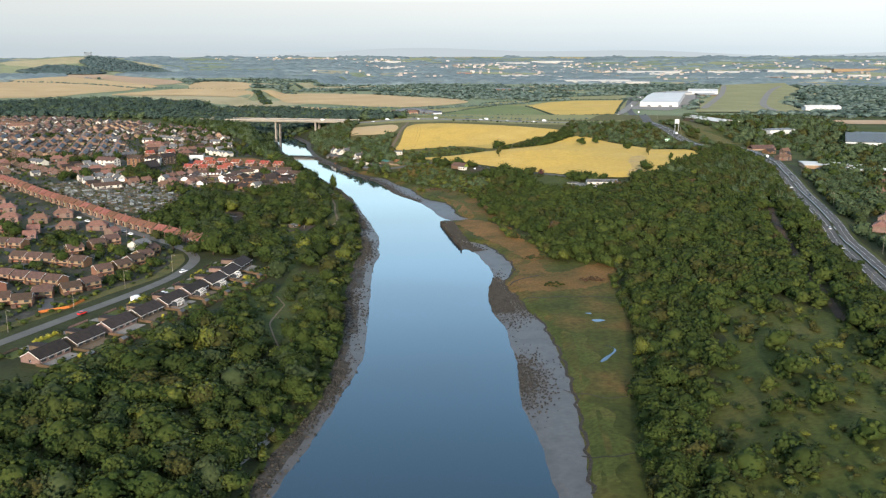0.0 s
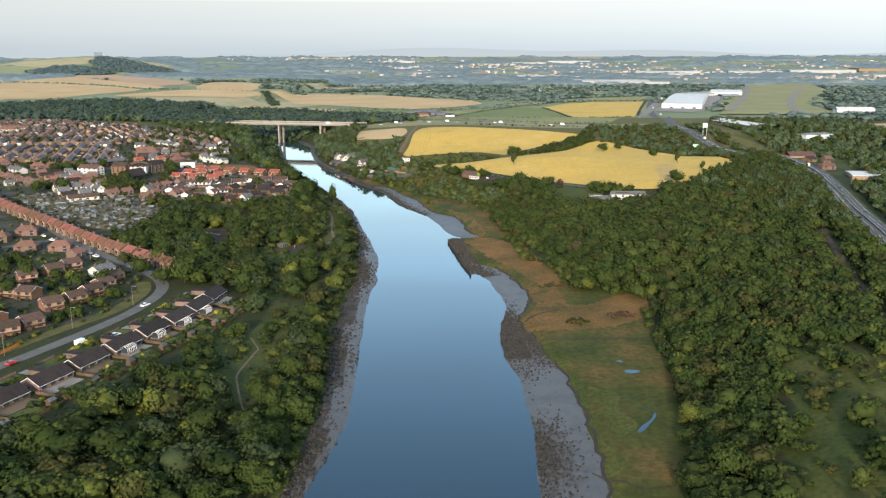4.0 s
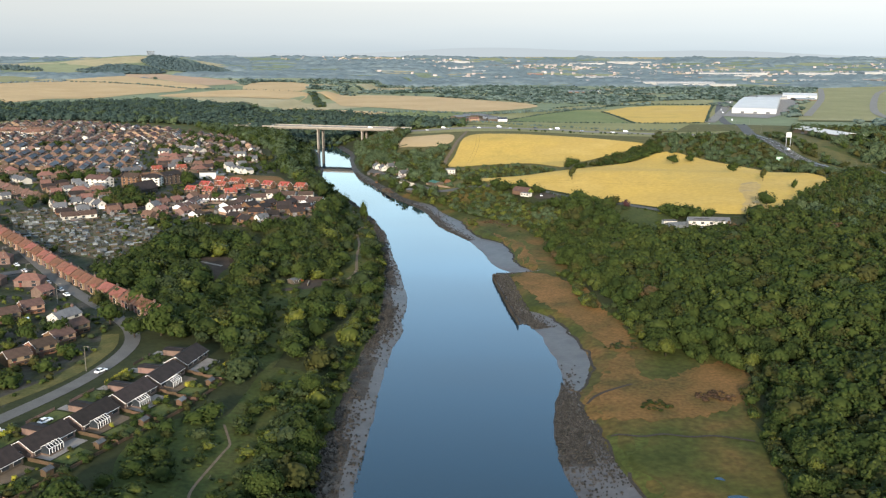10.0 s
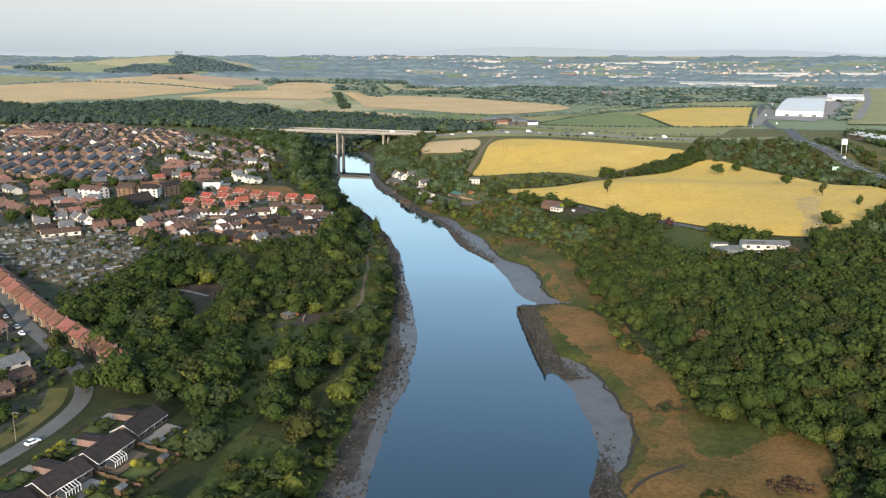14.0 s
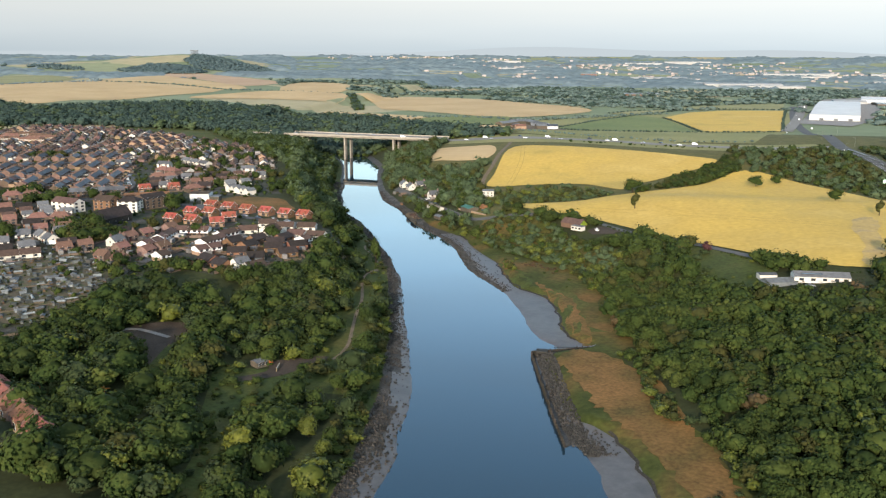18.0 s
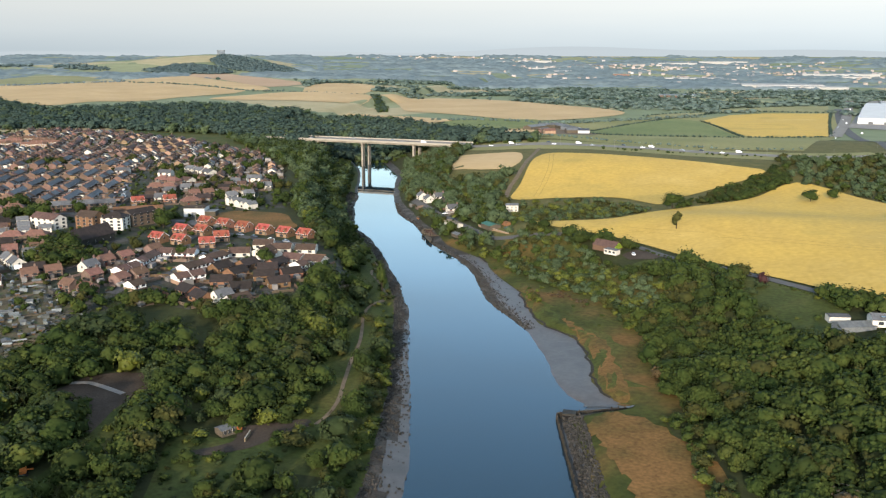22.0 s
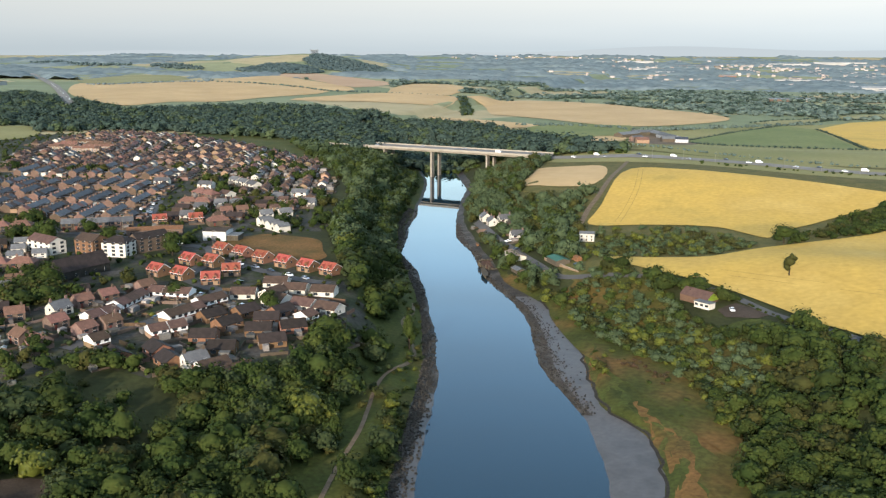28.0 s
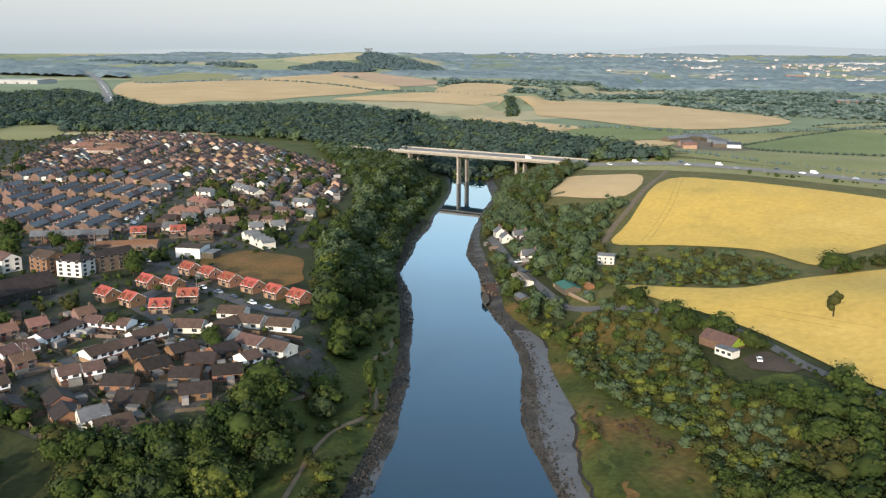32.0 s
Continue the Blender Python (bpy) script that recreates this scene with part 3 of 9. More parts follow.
# fields
FIELD_NEAR = [(-85, 830), (-58, 832), (-32, 834), (-10, 860), (14, 882), (52, 922), (92, 984), (130, 935), (166, 871), (189, 770), (132, 664), (104, 657), (76, 674), (50, 702), (34, 718), (24, 730), (12, 740), (-3, 758), (-22, 779), (-39, 793), (-63, 808)]
FIELD_BACK = [(-111, 926), (-112, 975), (-110, 1093), (-66, 1080), (-8, 1061), (48, 1032), (72, 1020), (66, 1000), (40, 968), (24, 946), (0, 906), (-6, 889), (-19, 900), (-34, 914), (-59, 921), (-82, 924)]
FIELD_BARE = [(119, 746), (131, 764), (134, 749), (124, 704), (122, 676), (131, 662), (126, 655), (106, 661), (113, 692)]
FIELD_BROWN = [(-188, 1105), (-162, 1120), (-133, 1112), (-127, 1030), (-180, 1030), (-184, 1058)]
drape("field_near", rounded(FIELD_NEAR, 4), M["wheat"], 0.5, 14)
drape("field_back", rounded(FIELD_BACK, 4), M["wheat"], 0.5, 14)
drape("field_bare", [(q + random.uniform(-1.5, 1.5), w + random.uniform(-2, 2)) for q, w in rounded(FIELD_BARE, 6)], M["wheat_worn"], 0.56, 6)
drape("field_stubble", rounded(FIELD_BROWN, 4), M["stubble"], 0.4, 14)
GREEN_A = [(-337, 1520), (-243, 1355), (-212, 1306), (-150, 1230), (-60, 1180), (30, 1140), (120, 1150), (181, 1378), (240, 1600), (262, 1830), (179, 1900), (62, 1740), (0, 1700), (-101, 1600), (-177, 1530), (-218, 1581), (-303, 1580)]
drape("pasture", GREEN_A, M["pasture"], 0.3, 30)
FIELD_Y = [(54, 1664), (101, 1790), (158, 1845), (262, 1870), (192, 1450), (98, 1415)]
drape("field_far_gold", FIELD_Y, M["wheat"], 0.9, 30)
GREEN_B = [(-96, 1437), (-44, 1580), (12, 1700), (49, 1652), (86, 1408), (2, 1394), (-66, 1398)]
PALE_A, PALE_B = [(-31, 1736), (4, 1796), (68, 1852), (56, 1783), (3, 1712)], [(96, 1931), (207, 2038), (296, 2078), (271, 1917), (162, 1892), (95, 1850)]
GREEN_C = [(-313, 1574), (-264, 1630), (-186, 1628), (-163, 1512), (-222, 1444), (-261, 1386), (-315, 1421)]
TAN_C = [(-226, 1410), (-201, 1458), (-168, 1458), (-169, 1393), (-216, 1374)]
for nm_, pl_, mt_ in (("pasture_mid", GREEN_B, "pasture_deep"), ("field_pale_a", PALE_A, "field_green"), ("field_pale_b", PALE_B, "field_green"), ("pasture_west", GREEN_C, "pasture_deep"), ("field_tan", rounded(TAN_C, 3), "stubble")):
    drape(nm_, pl_, M[mt_], 0.85, 30)
FAR_A = [(-754, 2101), (-621, 2117), (-700, 2417), (-839, 2464)]
FAR_A1 = [(-835, 1835), (-811, 1971), (-760, 2080), (-605, 2090), (-553, 1890), (-627, 1870), (-687, 1880)]
FAR_E = [(-1330, 2345), (-1124, 2254), (-878, 2102), (-872, 2183), (-1164, 2500), (-1368, 2685)]
FAR_F = [(-1366, 2700), (-1156, 2515), (-879, 2205), (-922, 2501), (-1374, 2916)]
FAR_G = [(-1630, 2189), (-1425, 2040), (-1412, 2232), (-1411, 2345), (-1620, 2550), (-1705, 2455)]
FAR_B = [(-585, 2090), (-532, 2055), (-455, 1850), (-411, 1800), (-333, 1722), (-226, 1624), (-159, 1630), (-92, 1712), (-63, 1806), (-107, 1908), (-210, 2006), (-338, 2136), (-500, 2210)]
FAR_C = [(-534, 1754), (-372, 1545), (-344, 1545), (-307, 1594), (-379, 1667), (-494, 1770)]
FAR_D = [(-1290, 1780), (-1140, 1663), (-1009, 1596), (-985, 1688), (-924, 1740), (-900, 1843), (-875, 2078), (-1113, 2228), (-1310, 2315), (-1355, 2159), (-1402, 2015), (-1505, 2056)]
for nm, pl, mt in (("field_far_a", FAR_A, "stubble"), ("field_far_b", FAR_B, "stubble"), ("field_far_c", FAR_C, "stubble"), ("field_far_d", FAR_D, "stubble"), ("field_far_e", FAR_E, "stubble"), ("field_far_f", FAR_F, "field_pink"), ("field_far_g", FAR_G, "field_green"), ("field_far_h", FAR_A1, "stubble")):
    drape(nm, rounded(pl, 3), M[mt], 0.8, 40)

# wheel tracks of the sprayer through the wheat
for i, (xa, ya, xb, yb) in enumerate(((-103, 1088, -96, 930), (-99.5, 1087, -92.5, 930), (-30, 800, 130, 722), (-26, 804, 133, 726))):
    ribbon("tramline_%d" % (i + 1), [(xa, ya), ((xa + xb) / 2 + 4, (ya + yb) / 2), (xb, yb)], 0.4, M["wheat_track"], 0.54)
MARSH_TURF = [(float(curve(RIGHT_BANK, q)) + 1.2, q) for q in range(592, 770, 8)] + [(float(curve(RIGHT_BANK, q)) + 13 + 4 * math.sin(q * 0.11) + 3 * math.sin(q * 0.31), q) for q in range(766, 590, -4)]
drape("grass_turf", MARSH_TURF, M["turf"], 0.1, 6)
MARSH_TURF = [(float(curve(RIGHT_BANK, q)) + 1.2, q) for q in range(176, 372, 8)] + [(float(curve(RIGHT_BANK, q)) + 9 + 5 * math.sin(q * 0.07) + 3 * math.sin(q * 0.23), q) for q in range(368, 174, -4)]
drape("grass_turf", MARSH_TURF, M["turf"], 0.1, 6)
# roads and paths
ribbon("road_estate", [(-200, 215), (-186, 256), (-175, 294), (-165, 330), (-158, 366), (-159, 398), (-168, 419), (-184, 436), (-201, 450), (-227, 473), (-259, 504), (-313, 556), (-400, 630), (-440, 680)], 5.8, M["tarmac"])
ribbon("road_main", [(150, 120), (165, 240), (179, 343), (190, 430), (207, 530), (226, 650), (240, 740), (238, 846), (222, 912), (206, 995), (196, 1103), (203, 1197), (216, 1336), (236, 1600), (300, 2000)], 12.5, M["asphalt"], 0.5)
ribbon("verge_main", [(150, 120), (165, 240), (179, 343), (190, 430), (207, 530), (226, 650), (240, 740), (238, 846), (222, 912), (206, 995), (196, 1103)], 16.5, M["grass"], 0.3)
ribbon("path_lane_wood", [(140, 290), (146, 325), (152, 373), (162, 430), (168, 477), (182, 540)], 3.5, M["yard"], 0.3)
ribbon("verge_motorway", [(-187, 1177), (-122, 1168), (-58, 1145), (40, 1108), (120, 1100), (190, 1130)], 60, M["pasture"], 0.2)
ribbon("road_motorway", [(-212, 1182), (-187, 1177), (-122, 1168), (-58, 1148), (40, 1111), (120, 1100), (190, 1130)], 18, M["carriageway"], 0.5)
ribbon("road_riverside", [(-192, 948), (-173, 914), (-155, 882), (-139, 859), (-121, 834), (-111, 820), (-100, 809), (-70, 800), (-38, 786), (-19, 769), (-3, 748), (10, 737), (25, 724), (42, 706), (72, 670)], 4.2, M["asphalt"], 0.25)
drape("grass_scrub", rounded([(-98, 784), (-76, 738), (-50, 716), (-14, 672), (4, 696), (-12, 722), (-34, 744), (-46, 775), (-60, 796), (-84, 818)], 4), M["marsh"], 0.17, 6)
ribbon("path_lane", [(-148, 874), (-139, 890), (-129, 904), (-121, 913), (-117, 927), (-119, 965), (-118, 1003), (-119, 1094), (-119, 1137)], 3.6, M["footpath"], 0.3)
PATH_RIVER = [(-119, 525), (-110, 532), (-109, 549), (-113.5, 570), (-118, 590), (-122, 612), (-127, 630), (-131.5, 645), (-134, 660), (-132.5, 676), (-134.5, 690), (-143, 706), (-152.5, 721), (-155.5, 740), (-162, 758)]
ribbon("path_river", PATH_RIVER, 1.4, M["footpath"], 0.2)
PATH_MEADOW = [(-80, 270.5), (-86.3, 285), (-91.2, 297.5), (-93.6, 304.5), (-94.3, 311.5), (-94.5, 322), (-94.7, 331), (-94.8, 335.5), (-97, 340), (-101.5, 348)]
ribbon("path_meadow", PATH_MEADOW, 0.75, M["footpath"], 0.32)

# ---- helpers for things ----
def part(name, bm, material, parent, label=""):
    """One mesh object under a thing or a part."""
    me = bpy.data.meshes.new(name)
    bm.to_mesh(me)
    bm.free()
    for m in material if isinstance(material, (list, tuple)) else [material]:
        me.materials.append(m)
    ob = new(name, me)
    ob.parent = parent
    return tagged(ob, label)


def box(bm, x0, x1, y0, y1, z0, z1):
    vs = [bm.verts.new(c) for c in ((x0, y0, z0), (x1, y0, z0), (x1, y1, z0), (x0, y1, z0), (x0, y0, z1), (x1, y0, z1), (x1, y1, z1), (x0, y1, z1))]
    for f in ((3, 2, 1, 0), (4, 5, 6, 7), (0, 1, 5, 4), (1, 2, 6, 5), (2, 3, 7, 6), (3, 0, 4, 7)):
        bm.faces.new([vs[i] for i in f])
    return vs


def boxes(*dims):
    bm = bmesh.new()
    for d in dims:
        box(bm, *d)
    return bm


def solid(bm, outline, z0, z1):
    """An upright prism."""
    a, b = [bm.verts.new((x, y, z0)) for x, y in outline], [bm.verts.new((x, y, z1)) for x, y in outline]
    k = len(outline)
    bm.faces.new(a[::-1]), bm.faces.new(b)
    for i in range(k):
        bm.faces.new((a[i], a[(i + 1) % k], b[(i + 1) % k], b[i]))


# ---- trees ----
def ico(sub):
    bm = bmesh.new()
    bmesh.ops.create_icosphere(bm, subdivisions=sub, radius=1)
    v = np.array([q.co[:] for q in bm.verts])
    f = np.array([[q.index for q in t.verts] for t in bm.faces])
    bm.free()
    return v, f


ICO1, ICO2 = ico(1), ico(2)


def crown_mesh(rng, lobes, leaves, leaf, slim=1.0, sub=ICO1, lobe=(0.13, 0.22), spread=0.31):
    """Leaf clumps over uneven lobes: vertices, triangles and lobe count of a crown about 1 wide and 1 high, standing on z = 0."""
    V, F, n = [], [], 0
    cs, rs = [(0, 0, 0.46)], [0.43]
    for i in range(lobes - 1):
        a, h = i * 2.4 + rng.uniform(-0.4, 0.4), 0.12 + 0.72 * ((i * 0.618) % 1.0)
        reach = spread * math.sin(math.pi * (0.18 + 0.7 * h)) * rng.uniform(0.75, 1.1)
        cs.append((math.cos(a) * reach, math.sin(a) * reach, h * 0.9 + 0.04))
        rs.append(rng.uniform(*lobe) * (1.08 - 0.3 * h))
    cs, rs = np.array(cs), np.array(rs)
    for c, r in zip(cs, rs):
        v = sub[0] * 0.85 * r * np.array([1, 1, 0.9]) * rng.uniform(0.8, 1.08, (len(sub[0]), 1)) + c
        V.append(v), F.append(sub[1] + n)
        n += len(v)
    pick = rng.choice(lobes, leaves * 2, p=rs ** 2 / (rs ** 2).sum())
    d = rng.normal(size=(leaves * 2, 3))
    d[:, 2] = np.abs(d[:, 2]) * 0.9 - 0.3
    d /= np.linalg.norm(d, axis=1, keepdims=True)
    p = cs[pick] + d * rs[pick][:, None] * rng.uniform(0.82, 1.2, (leaves * 2, 1))
    buried = (np.linalg.norm(p[:, None] - cs[None], axis=2) < rs[None] * 0.8).any(1)
    p, d = p[~buried][:leaves], d[~buried][:leaves]
    leaves = len(p)
    dome = (p - [0, 0, 0.25]) * [1, 1, 0.9]
    nrm = d * 0.45 + dome / np.linalg.norm(dome, axis=1, keepdims=True) + rng.normal(size=(leaves, 3)) * 0.24
    nrm /= np.linalg.norm(nrm, axis=1, keepdims=True)
    t = np.cross(nrm, rng.normal(size=(leaves, 3)))
    t /= np.linalg.norm(t, axis=1, keepdims=True)
    s = np.cross(nrm, t)
    size = leaf * rng.uniform(0.7, 1.5, (leaves, 1))
    quad = np.stack([p - t * size, p - s * size * 0.8 + nrm * size * 0.15, p + t * size, p + s * size * 0.8 + nrm * size * 0.15], 1).reshape(-1, 3)
    k = n + 4 * np.arange(leaves)[:, None]
    V.append(quad)
    F += [k + [0, 1, 2], k + [0, 2, 3]]
    V = np.concatenate(V)
    V[:, :2] *= slim
    return V, np.concatenate(F)


def fast_mesh(name, V, F, material, smooth_shade=False):
    me = bpy.data.meshes.new(name)
    me.vertices.add(len(V)), me.loops.add(F.size), me.polygons.add(len(F))
    me.vertices.foreach_set("co", V.astype(np.float32).ravel())
    me.loops.foreach_set("vertex_index", F.astype(np.int32).ravel())
    me.polygons.foreach_set("loop_start", np.arange(len(F), dtype=np.int32) * 3)
    me.materials.append(material)
    me.update(calc_edges=True)
    me.polygons.foreach_set("use_smooth", np.full(len(F), smooth_shade))
    return me


rng = np.random.default_rng(7)
NEAR_CROWNS = [crown_mesh(rng, 17, 170, 0.04, lobe=(0.1, 0.165), spread=0.37) for _ in range(9)]
MID_CROWNS = [crown_mesh(rng, 12, 80, 0.05, lobe=(0.11, 0.18), spread=0.36) for _ in range(8)]
FAR_CROWNS = [crown_mesh(rng, 4, 10, 0.14) for _ in range(5)]
BELT_CROWNS = [crown_mesh(rng, 6, 34, 0.085, lobe=(0.15, 0.23), spread=0.34) for _ in range(7)]
LOW_CROWNS = [crown_mesh(rng, 3, 4, 0.16) for _ in range(5)]
MIXED = ("leaf", "leaf", "leaf_deep", "leaf_olive", "leaf_deep", "leaf_deep", "leaf", "leaf_grey", "leaf", "leaf_grey", "leaf", "leaf_light", "leaf", "leaf_deep", "leaf", "leaf")
DARK = ("leaf", "leaf_deep", "leaf_deep", "leaf", "leaf_olive")
MIXED_R = ("leaf", "leaf_deep", "leaf", "leaf", "leaf_deep", "leaf", "leaf", "leaf", "leaf", "leaf_olive")
SHRUB = ("leaf", "leaf_olive", "leaf_grey", "leaf_light", "leaf")


def scatter(poly, spacing, rng, keep=1.0):
    """Uneven points inside an outline."""
    p = np.array(poly, float)
    xs, ys = np.arange(p[:, 0].min(), p[:, 0].max(), spacing), np.arange(p[:, 1].min(), p[:, 1].max(), spacing)
    x, y = (g.ravel() for g in np.meshgrid(xs, ys))
    x, y = x + rng.uniform(-0.45, 0.45, x.shape) * spacing, y + rng.uniform(-0.45, 0.45, x.shape) * spacing
    ok = inside(poly, x, y) & (rng.uniform(size=x.shape) < keep)
    return x[ok], y[ok]


BLOCKED = []            # outlines and lines that stay free of trees


def free(x, y, margin=0.0):
    ok = np.ones(x.shape, bool)
    for kind, data, w in BLOCKED:
        if kind == "area":
            ok &= ~inside(data, x, y)
        else:
            p = np.array(rounded(data, 5, closed=False))
            for (ax, ay), (bx, by) in zip(p[:-1], p[1:]):
                dx, dy = bx - ax, by - ay
                t = np.clip(((x - ax) * dx + (y - ay) * dy) / (dx * dx + dy * dy + 1e-9), 0, 1)
                ok &= np.hypot(x - ax - t * dx, y - ay - t * dy) > w + margin
    return ok


def grove(name, x, y, height, spread, crowns, rng, material, label, jitter=0.33, sink=0.12):
    """Many trees in one mesh."""
    V, F, n = [], [], 0
    mats = [M[q] for q in material] if isinstance(material, tuple) else [material]
    kinds = []
    z = ground(x, y)
    pick = rng.integers(0, len(crowns), len(x))
    for i in range(len(x)):
        v, f = crowns[pick[i]]
        h = height * rng.uniform(1 - jitter, 1 + jitter)
        w = spread * h * rng.uniform(0.85, 1.2)
        a = rng.uniform(0, 6.28)
        c, s = math.cos(a) * w, math.sin(a) * w
        q = np.empty_like(v)
        q[:, 0], q[:, 1], q[:, 2] = v[:, 0] * c - v[:, 1] * s + x[i], v[:, 0] * s + v[:, 1] * c + y[i], (v[:, 2] - sink) * h + z[i]
        V.append(q), F.append(f + n)
        kinds.append(np.full(len(f), rng.integers(len(mats)), np.int32))
        n += len(v)
    ob = new(name, fast_mesh(name, np.concatenate(V), np.concatenate(F), mats[0], True))
    if len(mats) > 1:
        for q in mats[1:]:
            ob.data.materials.append(q)
        ob.data.polygons.foreach_set("material_index", np.concatenate(kinds))
    return tagged(ob, label, "trees", kind="stuff")


ROAD_ESTATE = [(-200, 215), (-186, 256), (-175, 294), (-165, 330), (-157, 366), (-156, 403), (-170, 422), (-184, 436), (-201, 450), (-227, 473), (-259, 504), (-313, 556), (-400, 630)]
ROAD_MAIN = [(150, 120), (165, 240), (179, 343), (190, 430), (207, 530), (226, 650), (240, 740), (238, 846), (222, 912), (206, 995), (196, 1103), (203, 1197), (216, 1336), (236, 1600)]
LANE_WOOD = [(140, 290), (146, 325), (152, 373), (162, 430), (168, 477), (182, 540)]
MOTORWAY = [(-330, 1190), (-187, 1177), (-122, 1168), (-58, 1148), (40, 1111), (120, 1100), (190, 1130)]
RIVERSIDE = [(-192, 948), (-173, 914), (-155, 882), (-139, 859), (-121, 834), (-111, 820), (-100, 809), (-70, 800), (-38, 786), (-19, 769), (-3, 748), (10, 737), (25, 724), (42, 706), (72, 670)]
LANE = [(-148, 874), (-139, 890), (-129, 904), (-121, 913), (-117, 927), (-119, 965), (-118, 1003), (-119, 1094), (-119, 1137)]
BLOCKED += [("line", ROAD_ESTATE, 7), ("line", [(-2037, 2458), (-1615, 2073), (-1278, 1751), (-1051, 1522)], 14), ("line", ROAD_MAIN, 11), ("line", LANE_WOOD, 4), ("line", MOTORWAY, 18), ("line", RIVERSIDE, 3.2), ("line", LANE, 4.5), ("line", PATH_RIVER, 5), ("line", PATH_MEADOW, 3.5), ("line", [(-136, 512), (-126, 510), (-118, 518)], 9)]
PASTURE_TOWN = [(-775, 1105), (-775, 1165), (-856, 1240), (-900, 1215), (-850, 1130)]
for pl in (PASTURE_TOWN, FIELD_NEAR, FIELD_BACK, FIELD_BROWN, GREEN_A, FIELD_Y, PALE_B, FAR_A, FAR_A1, FAR_B, FAR_C, FAR_D, FAR_E, FAR_F, FAR_G):
    BLOCKED.append(("area", rounded(pl, 3), 0))
TOWN_EDGE = [(-158, 400), (-185, 452), (-222, 478), (-222, 560), (-218, 598), (-196, 606), (-160, 618), (-156, 650), (-152, 692), (-172, 722), (-205, 765), (-222, 800), (-240, 830), (-262, 880), (-275, 930), (-305, 985), (-360, 1060), (-430, 1150), (-500, 1240)]
ALLOTMENT = [(-293, 540), (-238, 522), (-217, 541), (-221, 578), (-282, 632), (-334, 632), (-352, 615)]


def bank_l(y, d):
    return float(curve(LEFT_BANK, y)) - d


def bank_r(y, d):
    return float(curve(RIGHT_BANK, y)) + d


LEFT_WOOD_A = [(bank_l(y, 3), y) for y in range(60, 420, 30)] + [(-120, 400), (-106, 372), (-108, 330), (-118, 290), (-132, 240), (-150, 200), (-190, 170), (-200, 60)]
LEFT_WOOD_B = [(bank_l(y, 4), y) for y in range(400, 1150, 30)] + TOWN_EDGE[::-1][:-1] + [(-150, 412), (-122, 402)]
RIGHT_WOOD = [(50, 60), (46, 166), (52, 230), (62, 300), (66, 350), (76, 425), (56, 436), (36, 440), (32, 470), (24, 505), (6, 556), (-6, 600), (-14, 673), (-40, 700), (-70, 728), (-100, 782), (-92, 800), (-84, 822), (-63, 804), (-39, 789), (-22, 774), (-3, 752), (12, 735), (34, 712), (76, 668), (104, 651), (132, 656), (194, 770), (240, 880), (238, 700), (215, 560), (180, 430), (165, 320), (140, 60)]
MEADOW = [(62, 60), (66, 160), (66, 205), (84, 256), (104, 332), (120, 335), (140, 300), (146, 200), (120, 60)]
HUT_CLEARING = [(-164, 500), (-161, 512), (-164, 528), (-176, 545), (-188, 540), (-194, 526), (-190, 514), (-176, 506)]
HUT_GREEN = [(-146, 512), (-130, 514), (-108, 534), (-104, 550), (-100, 536), (-112, 500), (-112, 455), (-106, 425), (-104, 396), (-114, 410), (-120, 440), (-130, 462), (-136, 480)]
FIELD_PATCH = [(-119, 316), (-116, 344), (-104, 352), (-104, 372), (-105, 398), (-92, 400), (-84, 380), (-81, 329), (-79, 288), (-87, 282), (-106, 292)]
FARM_YARD = [(46, 622), (58, 656), (104, 654), (110, 622), (80, 614)]
PATCH_SOUTH = [(-118, 259), (-111, 265), (-103, 258), (-105, 248), (-112, 246)]
AIRFIELD = [(334, 1500), (360, 1600), (660, 2700), (900, 2880), (800, 2400), (560, 1800), (540, 1510)]
WORKS = [(240, 1590), (300, 1550), (345, 1640), (480, 2080), (640, 2300), (560, 2420), (400, 2260)]
TOWN_GREEN = [(-233, 605), (-222, 606), (-207, 605), (-184, 602), (-168, 590), (-165, 579), (-181, 577), (-204, 579), (-219, 592)]
SLOPE = [(-166, 530), (-158, 500), (-158, 466), (-163, 462), (-167, 500), (-170, 520)]
R_OPEN = [(-100, 786), (-82, 750), (-64, 736), (-50, 725), (-37, 712), (-31, 696), (-25, 684), (-14, 668), (-11, 638), (-21, 645), (-41, 672), (-62, 700), (-80, 728), (-98, 765)]
HALL_YARD = [(-45, 774), (-42, 752), (-31, 737), (-18, 730), (-10, 718), (8, 727), (-8, 754)]
HALL_LAWN = [(-24, 735), (-18, 730), (-10, 718), (6, 727), (-4, 740), (-14, 742)]
ROAD_SIDE = [(246, 730), (246, 800), (258, 890), (282, 890), (280, 780), (272, 728)]
ROAD_HOMES = [(206, 400), (205, 430), (209, 452), (224, 484), (240, 474), (232, 400)]
GARDEN_R = [(30, 703), (28, 680), (32, 646), (46, 630), (62, 640), (66, 668), (36, 708)]
BLOCKED += [("area", q, 0) for q in (FARM_YARD, AIRFIELD, WORKS, PATCH_SOUTH, HUT_CLEARING, HUT_GREEN, FIELD_PATCH, TOWN_GREEN, SLOPE, R_OPEN, HALL_YARD, GARDEN_R, ROAD_HOMES, ROAD_SIDE)]
SCRUB_HALL = [(-98, 784), (-76, 738), (-50, 716), (-14, 672), (4, 696), (-12, 722), (-34, 744), (-46, 775), (-60, 796), (-84, 818)]
BLOCKED.append(("area", SCRUB_HALL, 0))
